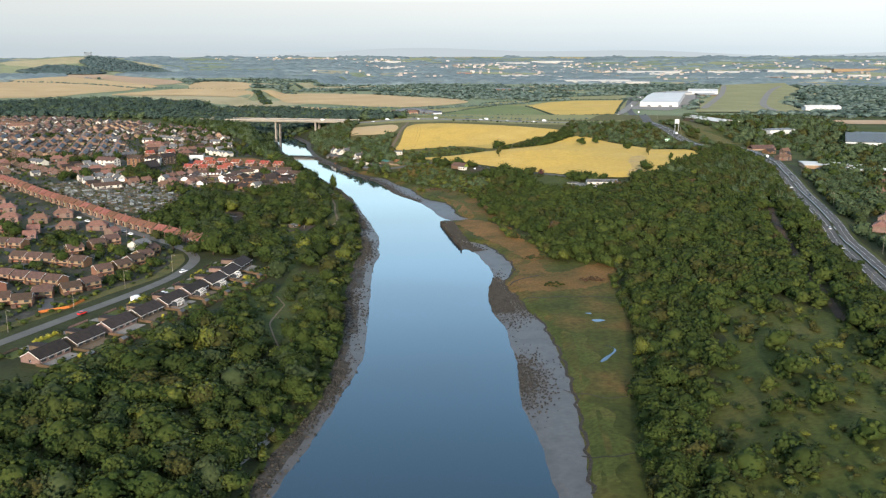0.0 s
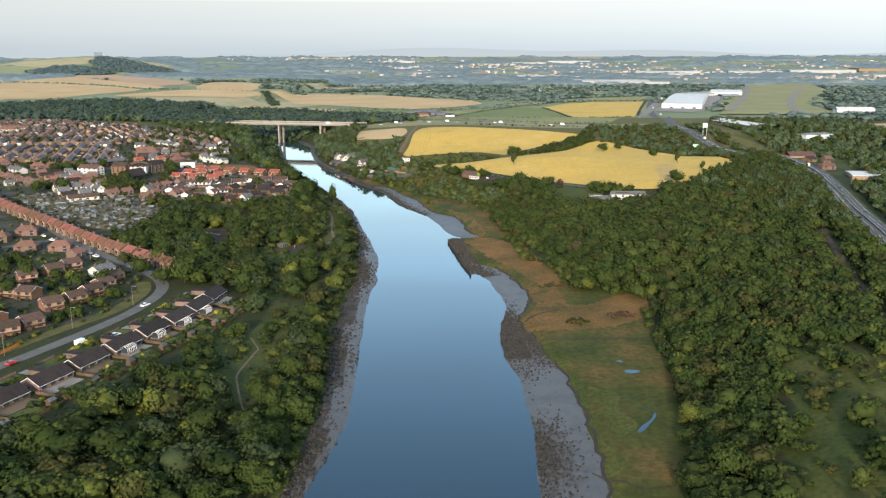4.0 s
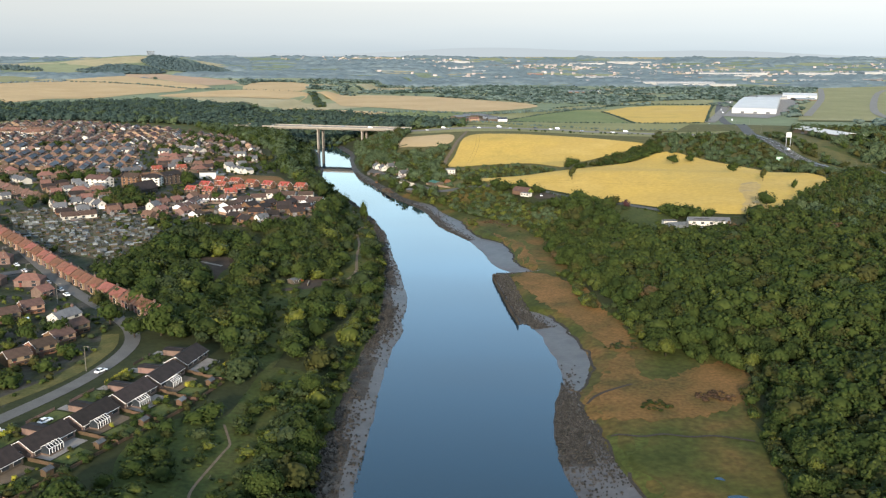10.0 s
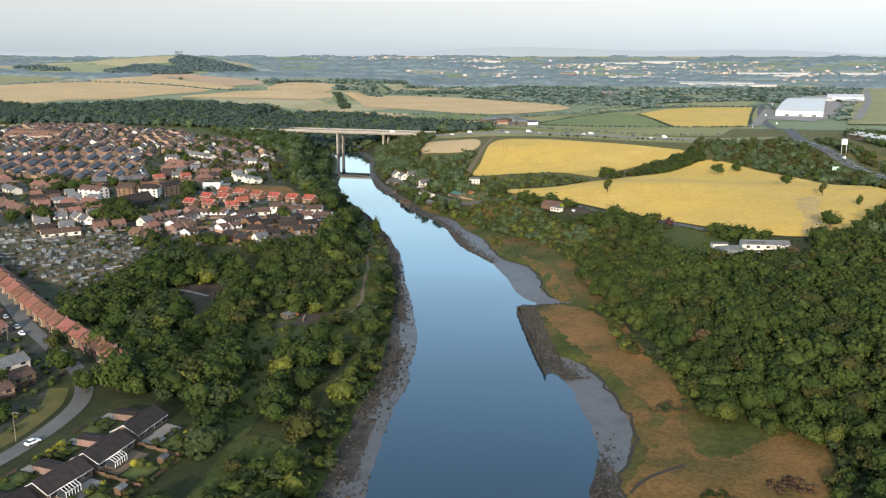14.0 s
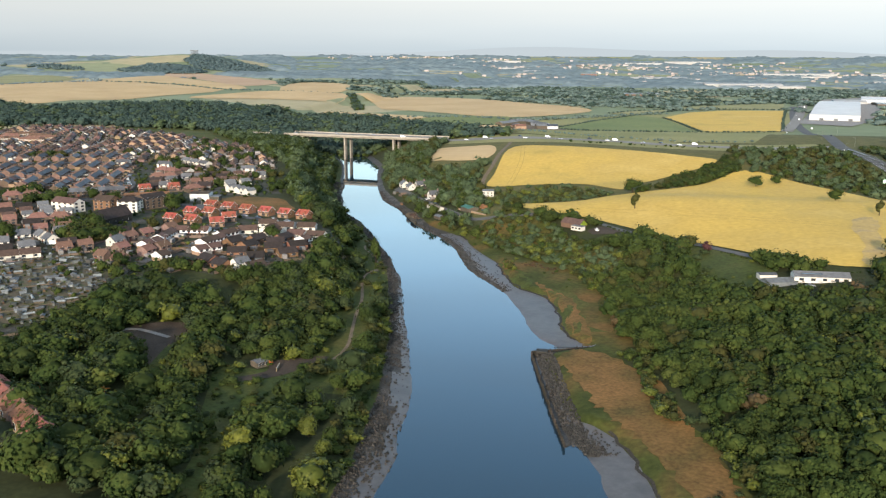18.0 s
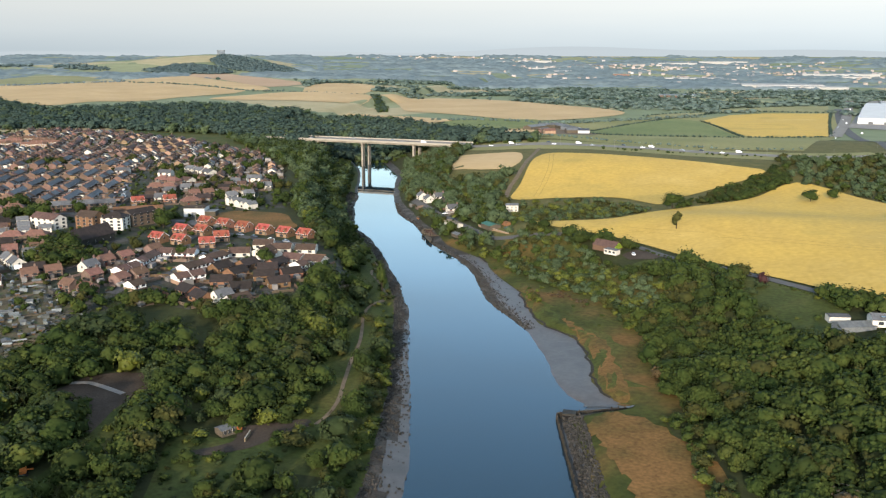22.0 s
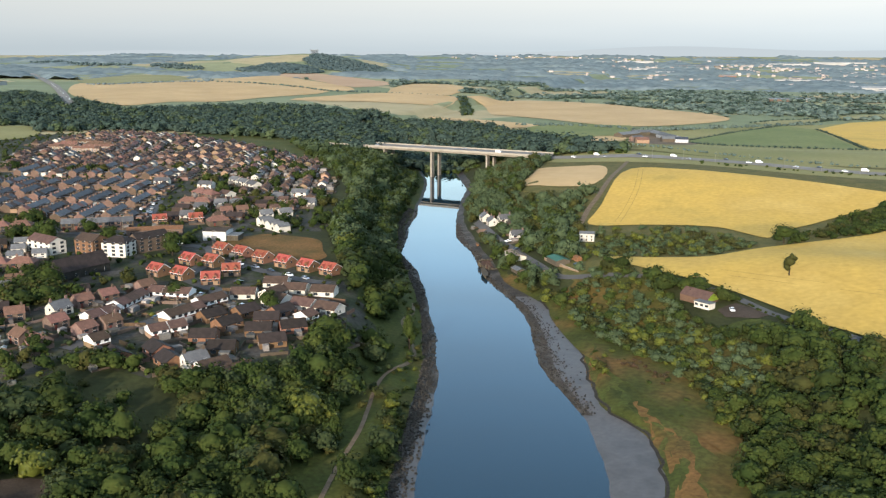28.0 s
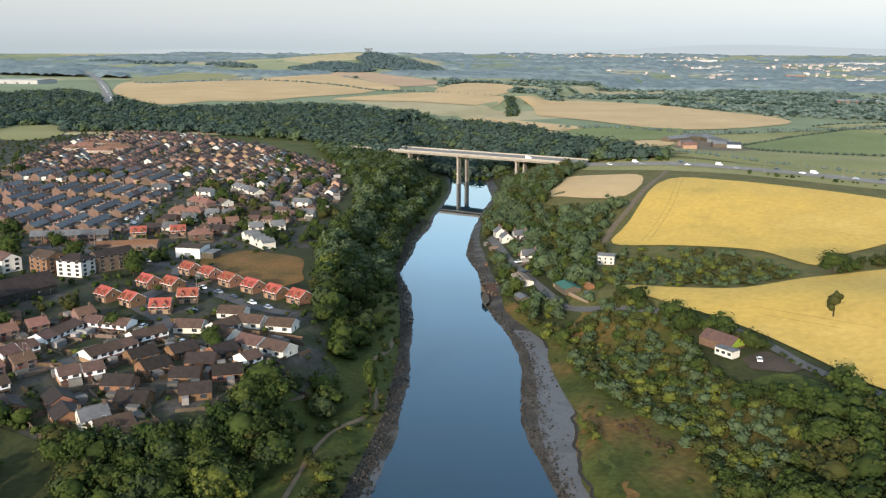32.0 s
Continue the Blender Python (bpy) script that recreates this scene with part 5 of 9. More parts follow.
def make_house(name, label, L, W, hw, hr, wall, roof, floors=2, nx=2, near=1, hip=0.0, chimneys=(), gable=None, porch=False, bargeboard=False, dormers=0, gable_windows=True, category="house"):
    hw, hr = (hw * 0.8 if floors > 1 or not near else hw * 0.95), hr * 0.88
    h = tagged(new(name), label, category)
    shell = gable_body(L, W, hw, hr, hip) if near else glazed_body(L, W, hw, hr, hip)
    part("wall", shell, [wall, M["pvc"], M["glass"]] if not near else wall, h)
    part("roof", gable_roof(L, W, hw, hr, hip=hip), roof, h)
    for cx_ in chimneys:
        chimney_on(h, cx_, hw + hr, pots=bool(near))
    if gable is not None and not hip:
        for g in (-1, 1):
            bm = bmesh.new()
            a, b = g * (L / 2 + 0.03), W / 2
            lo, hi = [(a, -b + 0.1, hw * 0.62), (a, b - 0.1, hw * 0.62), (a, b - 0.1, hw - 0.05), (a, 0, hw + hr - 0.1), (a, -b + 0.1, hw - 0.05)], None
            p = [bm.verts.new(q) for q in lo]
            q = [bm.verts.new((v.co.x - g * 0.06, v.co.y, v.co.z)) for v in p]
            bm.faces.new(p if g > 0 else p[::-1])
            for i in range(5):
                bm.faces.new((p[i], p[(i + 1) % 5], q[(i + 1) % 5], q[i]))
            part("gable_panel", bm, gable, h)
    if bargeboard and not hip:
        for g in (-1, 1):
            bm = bmesh.new()
            for sg in (-1, 1):
                s = hr / (W / 2)
                x0 = g * (L / 2 + 0.2)
                slab(bm, [(x0 - 0.04, sg * (W / 2 + 0.35), hw - 0.35 * s - 0.06), (x0 + 0.04, sg * (W / 2 + 0.35), hw - 0.35 * s - 0.06), (x0 + 0.04, 0, hw + hr - 0.06), (x0 - 0.04, 0, hw + hr - 0.06)], 0.17)
            part("bargeboard", bm, M["pvc"], h)
    if near:
        fh = hw / floors
        for side in (-1,):
            for fl in range(floors):
                for i in range(nx):
                    x = -L / 2 + L * (i + 0.5) / nx
                    if fl == 0 and side == -1 and i == 0 and floors > 1:
                        door = part("door", boxes((x - 0.5, x + 0.5, -W / 2 - 0.06, -W / 2 + 0.02, 0.3, 2.4)), M["door"], h)
                        if porch:
                            part("porch", boxes((x - 1.1, x + 1.1, -W / 2 - 1.1, -W / 2, 2.5, 2.68), (x - 1.05, x - 0.93, -W / 2 - 1.05, -W / 2 - 0.93, 0, 2.5), (x + 0.93, x + 1.05, -W / 2 - 1.05, -W / 2 - 0.93, 0, 2.5)), M["pvc"], h)
                        continue
                    add_window(h, "wide" if fl or nx < 3 else "bay", x, side * W / 2, fl * fh + (0.55 if floors > 1 else 0.9), 0 if side < 0 else 180)
        if gable_windows and not hip:
            for g in (-1, 1):
                add_window(h, "small", g * L / 2, 0, fh * (floors - 1) + 0.6, 90 * g)
        for sg in (-1, 1) if near > 1 else ():
            zg = hw - 0.36 * hr / (W / 2)
            part("gutter", boxes((-L / 2, L / 2, sg * (W / 2 + 0.36) - 0.06, sg * (W / 2 + 0.36) + 0.06, zg - 0.05, zg + 0.06)), M["pvc"], h)
    for i in range(dormers):
        x = -L / 2 + L * (i + 0.5) / dormers
        zb = hw + 0.1
        bm = bmesh.new()
        dw, dd, dh = 2.0, W / 2 * 0.72, 1.1
        v = [bm.verts.new(c) for c in ((x - dw / 2, -W / 2 - 0.05, zb - 0.6), (x + dw / 2, -W / 2 - 0.05, zb - 0.6), (x + dw / 2, -W / 2 - 0.05, zb + dh * 0.5), (x, -W / 2 - 0.05, zb + dh * 1.55), (x - dw / 2, -W / 2 - 0.05, zb + dh * 0.5),
                                       (x + dw / 2, -W / 2 + dd, zb + dh * 0.5), (x - dw / 2, -W / 2 + dd, zb + dh * 0.5), (x, -W / 2 + dd, zb + dh * 1.55), (x - dw / 2, -W / 2 + dd, zb - .6), (x + dw / 2, -W / 2 + dd, zb - .6))]
        for f in ((0, 1, 2, 3, 4), (1, 9, 5, 2), (0, 4, 6, 8)):
            bm.faces.new([v[j] for j in f])
        d = part("dormer", bm, wall, h)
        bm = bmesh.new()
        for sg in (-1, 1):
            slab(bm, [(x + sg * (dw / 2 + 0.25), -W / 2 - 0.3, zb + dh * 0.28), (x, -W / 2 - 0.3, zb + dh * 1.6), (x, -W / 2 + dd, zb + dh * 1.6), (x + sg * (dw / 2 + 0.25), -W / 2 + dd, zb + dh * 0.28)], 0.12)
        bmesh.ops.recalc_face_normals(bm, faces=bm.faces[:])
        part("dormer_roof", bm, roof, d)
        if near:
            add_window(h, "small", x, -W / 2 - 0.05, zb - 0.45)
    return h


def gabled_bay(h, x, y, w, hw, hr, depth, wall, roof):
    """A full-height bay under its own small gable, facing -y."""
    bm = bmesh.new()
    o = [(x - w / 2, 0), (x + w / 2, 0), (x + w / 2, hw), (x, hw + hr), (x - w / 2, hw)]
    a, b_ = [bm.verts.new((q, y - depth, z)) for q, z in o], [bm.verts.new((q, y + 2.4, z)) for q, z in o]
    bm.faces.new(a)
    for i in range(5):
        bm.faces.new((a[i], b_[i], b_[(i + 1) % 5], a[(i + 1) % 5]))
    bmesh.ops.recalc_face_normals(bm, faces=bm.faces[:])
    bay = part("bay", bm, wall, h)
    bm = bmesh.new()
    for sg in (-1, 1):
        slab(bm, [(x + sg * (w / 2 + 0.2), y - depth - 0.2, hw - 0.1), (x, y - depth - 0.2, hw + hr + 0.05), (x, y + 2.6, hw + hr + 0.05), (x + sg * (w / 2 + 0.2), y + 2.6, hw - 0.1)], 0.12)
    bmesh.ops.recalc_face_normals(bm, faces=bm.faces[:])
    part("bay_roof", bm, roof, bay)
    for z in (0.9, hw - 1.7):
        add_window(h, "wide", x, y - depth, z)


def place(ob, x, y, rz, used=[]):
    """The first call moves the model itself, later ones set down copies."""
    rz = rz + 180 if math.cos(radians(rz)) < -0.15 else rz
    m = pose(x, y, gz(x, y) - 0.25, 0, 0, rz)
    FOOT.append((x, y)), PLOTS.append((x, y, rz))
    if ob.name not in used:
        used.append(ob.name)
        ob.matrix_basis = m
        return ob
    return copy_thing(ob, m)


FOOT, PLOTS = [], []
B, T = M["brick"], M["tile_red"]
H = {
    "terrace_red": make_house("terraced_house", "red brick terraced house with reddish tiled roof and gabled bay", 8.7, 8, 4.7, 2.7, B, M["tile_terra"], 2, 2, chimneys=(-4.0,), gable_windows=False, near=1),
    "bungalow": make_house("bungalow", "brick bungalow with a dark brown tiled roof and white bargeboards", 15.5, 8.6, 2.5, 2.7, B, M["tile_dark"], 1, 4, bargeboard=True, near=2),
    "buff": make_house("terraced_house", "warm brick house with tile-hung upper storey and brown roof", 8.5, 7.6, 4.6, 2.1, M["brick_warm"], M["tile_brown"], 2, 2, bargeboard=True, gable_windows=False),
    "semi": make_house("semi_detached_house", "red brick semi-detached pair with a brown-red hipped roof", 12, 7.6, 4.4, 2.6, B, M["tile_orange"], 2, 2, hip=3.0, chimneys=(-2.5, 2.5), gable_windows=False),
    "semi_white": make_house("semi_detached_house", "white rendered semi-detached pair under a slate roof", 11, 7.4, 4.4, 2.3, M["render"], M["slate"], 2, 2, chimneys=(-4, 4), gable_windows=False),
    "orange": make_house("house", "brick house with a weathered brown-orange tiled roof", 7.2, 6.4, 4.2, 2.4, B, M["tile_orange"], 2, 2, chimneys=(2.6,), gable_windows=False),
    "modern": make_house("house", "new brick house with bright red roof and two gabled dormers", 8.2, 7, 4.3, 2.7, M["brick_warm"], T, 2, 3, dormers=2, bargeboard=True, near=2),
    "estate": make_house("terraced_house", "brick estate house with white gable boarding and brown roof", 6.4, 7.2, 4.2, 1.9, M["buff"], M["tile_brown"], 2, 2, gable=M["pvc"], bargeboard=True, gable_windows=False, near=1),
    "estate_bung": make_house("bungalow", "white-fronted bungalow with a brown tiled roof", 10.5, 7.6, 2.7, 2.3, M["render"], M["tile_brown"], 1, 2, bargeboard=True),
    "brick_bung": make_house("bungalow", "brick bungalow with a dark brown gabled roof", 9.5, 7.6, 2.7, 2.4, M["brick_warm"], M["tile_dark"], 1, 2),
    "slate_cottage": make_house("cottage", "slate-roofed cottage with white rendered gables", 8, 6.6, 4.0, 2.8, M["render"], M["slate"], 2, 2, chimneys=(-3.4, 3.4)),
    "shop": make_house("shop_house", "brick shop with a slate roof, flat above", 6.2, 8.6, 5.2, 2.2, B, M["slate"], 2, 2, chimneys=(2.6,), gable_windows=False),

    "far_semi": make_house("semi_detached_house", "distant red brick pair with a reddish hipped roof", 8.4, 6.2, 3.7, 2.1, B, M["tile_orange"], near=0, hip=2.6, chimneys=(0.5,)),
    "far_dark": make_house("semi_detached_house", "distant brick pair with a dark brown hipped roof", 8.4, 6.2, 3.7, 2.1, B, M["tile_brown"], near=0, hip=2.6, chimneys=(-0.8,)),
    "far_brown": make_house("house", "distant brick house with a brown roof", 6.6, 6, 3.6, 1.9, M["buff"], M["tile_brown"], near=0),
    "far_white": make_house("house", "distant white rendered house with a slate roof", 6.6, 6, 3.6, 1.9, M["render"], M["slate"], near=0),
    "far_orange": make_house("house", "distant house with an orange-brown tiled roof", 6.6, 6, 3.6, 2.0, B, M["tile_orange"], near=0),
}


for x_ in (-2.2, 2.2):
    part("garage_door", boxes((x_ - 1.0, x_ + 1.0, -3.58, -3.47, 0.1, 2.0)), M["buff"], H["modern"], "cream up-and-over garage door")
for kind_, w_, d_, hw_ in (("estate", 6.4, 7.2, 4.2 * 0.8), ("buff", 8.5, 7.6, 4.6 * 0.8)):
    part("front_panel", boxes((-w_ / 2 + 0.05, w_ / 2 - 0.05, -d_ / 2 - 0.05, -d_ / 2 + 0.02, hw_ * 0.52, hw_ - 0.12)), M["pvc"] if kind_ == "estate" else M["buff"], H[kind_], "pale upper front boarding")
    part("porch_roof", boxes((-w_ / 2 + 0.3, w_ / 2 - 0.6, -d_ / 2 - 1.5, -d_ / 2, hw_ * 0.46, hw_ * 0.5), (-w_ / 2 + 0.4, -w_ / 2 + 2.3, -d_ / 2 - 1.4, -d_ / 2, 0, hw_ * 0.46)), M["tile_brown"], H[kind_])
gabled_bay(H["terrace_red"], 2.2, -4.0, 2.9, 3.6, 1.1, 0.9, M["buff"], M["tile_terra"])


def row(kind, x0, y0, x1, y1, step, flip=False, group="", turn=None, jitter=0.0):
    """Houses side by side from one point to another, ridge along the line."""
    d = Vector((x1 - x0, y1 - y0))
    k = max(1, int(round(d.length / step)))
    rz = math.degrees(math.atan2(d.y, d.x)) + (180 if flip else 0)
    for i in range(k):
        t = (i + 0.5) / k
        ob = place(H[kind], x0 + d.x * t + random.uniform(-jitter, jitter), y0 + d.y * t + random.uniform(-jitter, jitter), rz if turn is None else turn)
        if group:
            ob["group"] = group


# long red terrace and the estate in front of it
TERRACE = [(-160, 434), (-213, 472), (-272, 522), (-331, 571), (-420, 648)]
for (ax_, ay), (bx, by) in zip(TERRACE[:-1], TERRACE[1:]):
    k_ = max(1, int(math.hypot(bx - ax_, by - ay) / 18.6))
    for i in range(k_):
        for o in (-0.245, 0.245):
            t = (i + 0.5 + o) / k_
            s_ = place(H["terrace_red"], ax_ + (bx - ax_) * t, ay + (by - ay) * t, math.degrees(math.atan2(by - ay, bx - ax_)) + 180)
            s_["group"] = "long red terrace"
BUNGALOWS = [(-132, 390, 86), (-132.5, 371, 84), (-134.5, 353, 80), (-138, 335, 78), (-142, 317, 77), (-146.5, 299, 76), (-151, 281, 75), (-156, 262, 74), (-161, 244, 74)]
for x, y, rz in BUNGALOWS:
    place(H["bungalow"], x, y, rz)["group"] = "bungalows by the road"
row("buff", -209, 381, -252, 387, 8.6)
row("buff", -203, 343, -240, 352, 8.6)
for x, y, rz in ((-216, 311, 20), (-205, 309, 20), (-203, 323, 20), (-194, 331, 40), (-190, 341, 55), (-229, 408, 40), (-223, 422, 50), (-220, 434, 50), (-195, 367, 45), (-190, 378, 55), (-188, 390, 62), (-188, 402, 66), (-189, 414, 70)):
    place(H["buff"], x, y, rz)
for x, y, rz in ((-264, 471, 12), (-246, 474, 12), (-311, 490, 10), (-291, 489, 10), (-284, 507, 20), (-330, 520, 20), (-352, 545, 30), (-380, 575, 40)):
    place(H["semi"], x, y, rz)
for x, y, rz in ((-229, 457, 75), (-272, 441, 20), (-295, 457, 20), (-279, 459, 20), (-310, 450, 30), (-330, 470, 30)):
    place(H["orange"], x, y, rz)
place(H["semi_white"], -199, 424, 70), place(H["semi_white"], -318, 432, 20)
row("buff", -262, 418, -300, 424, 8.6)
row("buff", -262, 360, -300, 368, 8.6)
row("buff", -225, 285, -262, 300, 8.6)
row("buff", -250, 320, -290, 332, 8.6)
# estate below the red houses
RED = "red-roofed new houses"
for x, y in ((-267, 759.5), (-254, 757), (-239.8, 753), (-225.2, 749.3), (-211, 745.8), (-197.8, 743.2)):
    place(H["modern"], x, y, -16)["group"] = RED
for x, y, rz in ((-270, 711.5, -14), (-256.5, 711, -14), (-268.5, 734, -14), (-257, 736, -14), (-240, 709, 30), (-240, 725.5, 30)):
    place(H["modern"], x, y, rz)["group"] = RED
row("estate", -249, 640, -247, 654, 6.5)
row("estate", -249.5, 657, -252, 677, 6.5)
row("estate", -217, 635, -209, 647, 6.5)
row("estate", -222, 652, -218, 669, 6.5)
row("estate", -222, 672.5, -218, 685, 6.5)
row("estate", -251, 682, -233, 685, 6.5)
for x, y, rz in ((-196.5, 691.8, -8), (-182, 689, -8), (-170.3, 687.5, -8), (-214, 695, 20), (-210.5, 716, 15), (-197, 709, 10), (-184, 710, 10), (-203, 700, 80)):
    place(H["estate_bung"], x, y, rz)
for x, y, rz in ((-171, 644.5, 40), (-172, 661.5, 40), (-183, 632, 20), (-186, 666.5, 25), (-182, 654, 25), (-196, 640, 20), (-197, 656, 70), (-199, 672, 70)):
    place(H["brick_bung"], x, y, rz)
for x, y, rz in ((-203, 623, -30), (-193, 616, -30), (-212, 613, -28)):
    place(H["brick_bung"], x, y, rz)
place(H["slate_cottage"], -184, 617, 60)
for x, y, rz in ((-177, 617, 62), (-169, 618.5, 62)):
    place(H["estate_bung"], x, y, rz)
row("orange", -270, 655, -262, 675, 12)
row("orange", -276, 640, -290, 625, 12)
row("orange", -262, 618, -240, 612, 12)
FOOT += [(-290, 656), (-300, 664), (-281, 651), (-293, 668)]          # kept clear for the churchyard trees
row("slate_cottage", -300, 640, -318, 652, 10)
row("orange", -330, 660, -310, 676, 13)
# high street
row("shop", -386, 777, -354, 800, 6.3, flip=False)
place(H["modern"], -346, 813, 40), place(H["modern"], -330, 826, 40)
row("semi", -318, 818, -308, 830, 13)
row("semi_white", -401, 932, -389, 933, 12)
place(H["semi_white"], -433, 931, 20)
row("semi", -385, 906, -366, 900, 12)
row("semi", -372, 871, -354, 876, 12)
place(H["slate_cottage"], -324, 912, 20), place(H["semi_white"], -317, 931, 10)
row("estate_bung", -372, 915, -356, 908, 14)
row("slate_cottage", -303, 850, -286, 868, 11)
row("orange", -330, 850, -316, 864, 12)
row("semi_white", -392, 962, -360, 946, 13)
row("semi", -400, 770, -420, 757, 15)
row("semi_white", -430, 742, -410, 728, 15)
row("orange", -440, 723, -355, 660, 17)
row("semi", -352, 690, -330, 700, 15)
row("orange", -312, 690, -300, 697, 13)
row("semi", -455, 780, -480, 800, 15)
row("semi", -470, 745, -440, 720, 16)
row("far_orange", -500, 760, -460, 700, 17)
row("far_semi", -430, 690, -410, 665, 16)


def fill(poly, angle, along, across, kinds, rng, keep=0.9, clear=9.5, wobble=6):
    """Streets of houses over an area, clear of what stands there already."""
    c, s = math.cos(radians(angle)), math.sin(radians(angle))
    p = np.array(poly, float)
    u, v = p @ [c, s], p @ [-s, c]
    flip = False
    for b in np.arange(v.min(), v.max(), across):
        flip = not flip
        for a in np.arange(u.min(), u.max(), along):
            aa, bb = a + rng.uniform(-1, 1), b + 4 * math.sin(a * 0.03) + rng.uniform(-0.6, 0.6)
            x, y = aa * c - bb * s, aa * s + bb * c
            if not inside(poly, np.array([x]), np.array([y]))[0] or rng.uniform() > keep:
                continue
            if min((x - q) ** 2 + (y - w) ** 2 for q, w in FOOT[:SPECIAL]) < clear ** 2:
                continue
            place(H[kinds[rng.integers(len(kinds))]], x, y, angle + (180 if flip else 0) + rng.uniform(-wobble, wobble))


def terrace_row(x0, y0, x1, y1, rng, roof="slate", wall="brick_old", unit=4.9, W=6.2, label="row of old brick terraced houses with slate roofs and chimneys"):
    """One unbroken row of houses, each with its own front, roof, rear wing and yard; stacks stand on the party walls."""
    L_ = math.hypot(x1 - x0, y1 - y0)
    k_ = max(2, int(L_ / unit))
    rz = math.degrees(math.atan2(y1 - y0, x1 - x0))
    rz = rz + 180 if math.cos(radians(rz)) < 0 else rz
    mx, my = (x0 + x1) / 2, (y0 + y1) / 2
    t_ = tagged(new("terrace"), label, "terrace")
    c, s = math.cos(radians(rz)), math.sin(radians(rz))
    z = min(gz(x0, y0), gz(x1, y1), gz(mx, my)) - 0.2
    t_.matrix_world = pose(mx, my, z, 0, 0, rz)
    hw, hr, b = 3.7 + rng.uniform(-0.15, 0.25), 1.9, W / 2
    walls, roofs, stacks, wings, openings, yards = (bmesh.new() for _ in range(6))
    w2 = L_ / k_
    for i in range(k_):
        u0, u1 = -L_ / 2 + w2 * i, -L_ / 2 + w2 * (i + 1)
        u = (u0 + u1) / 2
        mw = int(rng.choice((0, 0, 0, 0, 0, 1, 1, 2)))
        mr = int(rng.choice((0, 0, 0, 0, 0, 0, 1, 2)))
        h_ = hw
        faces_in(walls, mw, [[(u0, -b, 0), (u1, -b, 0), (u1, -b, h_), (u0, -b, h_)], [(u1, b, 0), (u0, b, 0), (u0, b, h_), (u1, b, h_)]])
        for e_, g in ((u0, -1), (u1, 1)):
            o = [(e_, -b, 0), (e_, b, 0), (e_, b, h_), (e_, 0, h_ + hr), (e_, -b, h_)]
            faces_in(walls, 0, [o if g > 0 else o[::-1]])
        for g in (-1, 1):
            n_ = len(roofs.faces)
            slab(roofs, [(u0, g * (b + 0.3), h_ - 0.18), (u1, g * (b + 0.3), h_ - 0.18), (u1, 0, h_ + hr), (u0, 0, h_ + hr)], 0.14)
            roofs.faces.ensure_lookup_table()
            for f in roofs.faces[n_:]:
                f.material_index = mr
        block_in(stacks, 0, u1 - 0.45, u1 + 0.4, -0.4, 0.4, h_ + 1.2, h_ + 2.9 + rng.uniform(-0.2, 0.2))
        for q in (-0.2, 0.18):
            block_in(stacks, 1, u1 + q - 0.11, u1 + q + 0.11, -0.12, 0.12, h_ + 2.6, h_ + 3.3)
        sd = 1 if i % 2 else -1
        a0, a1, zw = min(u, u + sd * w2 * 0.5), max(u, u + sd * w2 * 0.5), 2.7 + rng.uniform(-0.3, 0.4)
        block_in(wings, mw, a0, a1, b, b + 4.2, 0, zw)
        n_ = len(wings.faces)
        slab(wings, [(a0 - 0.1, b, zw), (a1 + 0.1, b, zw + (0.9 if sd > 0 else 0)), (a1 + 0.1, b + 4.4, zw + (0.9 if sd > 0 else 0)), (a0 - 0.1, b + 4.4, zw)], 0.12)
        wings.faces.ensure_lookup_table()
        for f in wings.faces[n_:]:
            f.material_index = 3
        block_in(yards, 0, u1 - 0.1, u1 + 0.1, b + 4.2, b + 7.2, 0, 1.6)
        block_in(yards, 0, u0, u1, b + 7.1, b + 7.3, 0, 1.7)
        if rng.uniform() < 0.5:
            block_in(yards, 1, u - 1.0, u + 0.9, b + 5.4, b + 7.0, 0, 2.0)
        for sy in (-1, 1):
            y_ = sy * b
            for q, l_, t2, wd in ((u - w2 * 0.25, 0.3 if sy < 0 else 2.4, 2.1 if sy < 0 else 3.3, 0.9), (u + w2 * 0.22, 0.7, 1.9, 1.5), (u - w2 * 0.2, 2.45, 3.35, 0.9), (u + w2 * 0.22, 2.45, 3.35, 1.1)):
                block_in(openings, 0, q - wd / 2 - 0.12, q + wd / 2 + 0.12, y_ - 0.05, y_ + 0.05, l_ - 0.12, t2 + 0.12)
                block_in(openings, 1, q - wd / 2, q + wd / 2, y_ - 0.08, y_ + 0.08, l_, t2)
    for bm_ in (walls, roofs):
        bmesh.ops.remove_doubles(bm_, verts=bm_.verts[:], dist=0.01)
    bmesh.ops.recalc_face_normals(roofs, faces=roofs.faces[:])
    wm = [M[wall], M["buff"], M["render"], M[roof]]
    part("wall", walls, wm[:3], t_), part("roof", roofs, [M[roof], M["tile_brown"], M["tile_orange"]], t_)
    for nm, bm_, mt in (("rear_wing", wings, wm), ("chimney", stacks, [M["brick"], M["tile_orange"]]), ("window", openings, [M["pvc"], M["glass"]]), ("yard_wall", yards, [M["brick"], M["felt"]])):
        tagged(part(nm, bm_, mt, t_), kind="stuff")
    for i in range(int(L_ / 10)):
        u = -L_ / 2 + 10 * (i + 0.5)
        FOOT.append((mx + u * c, my + u * s))
    return t_


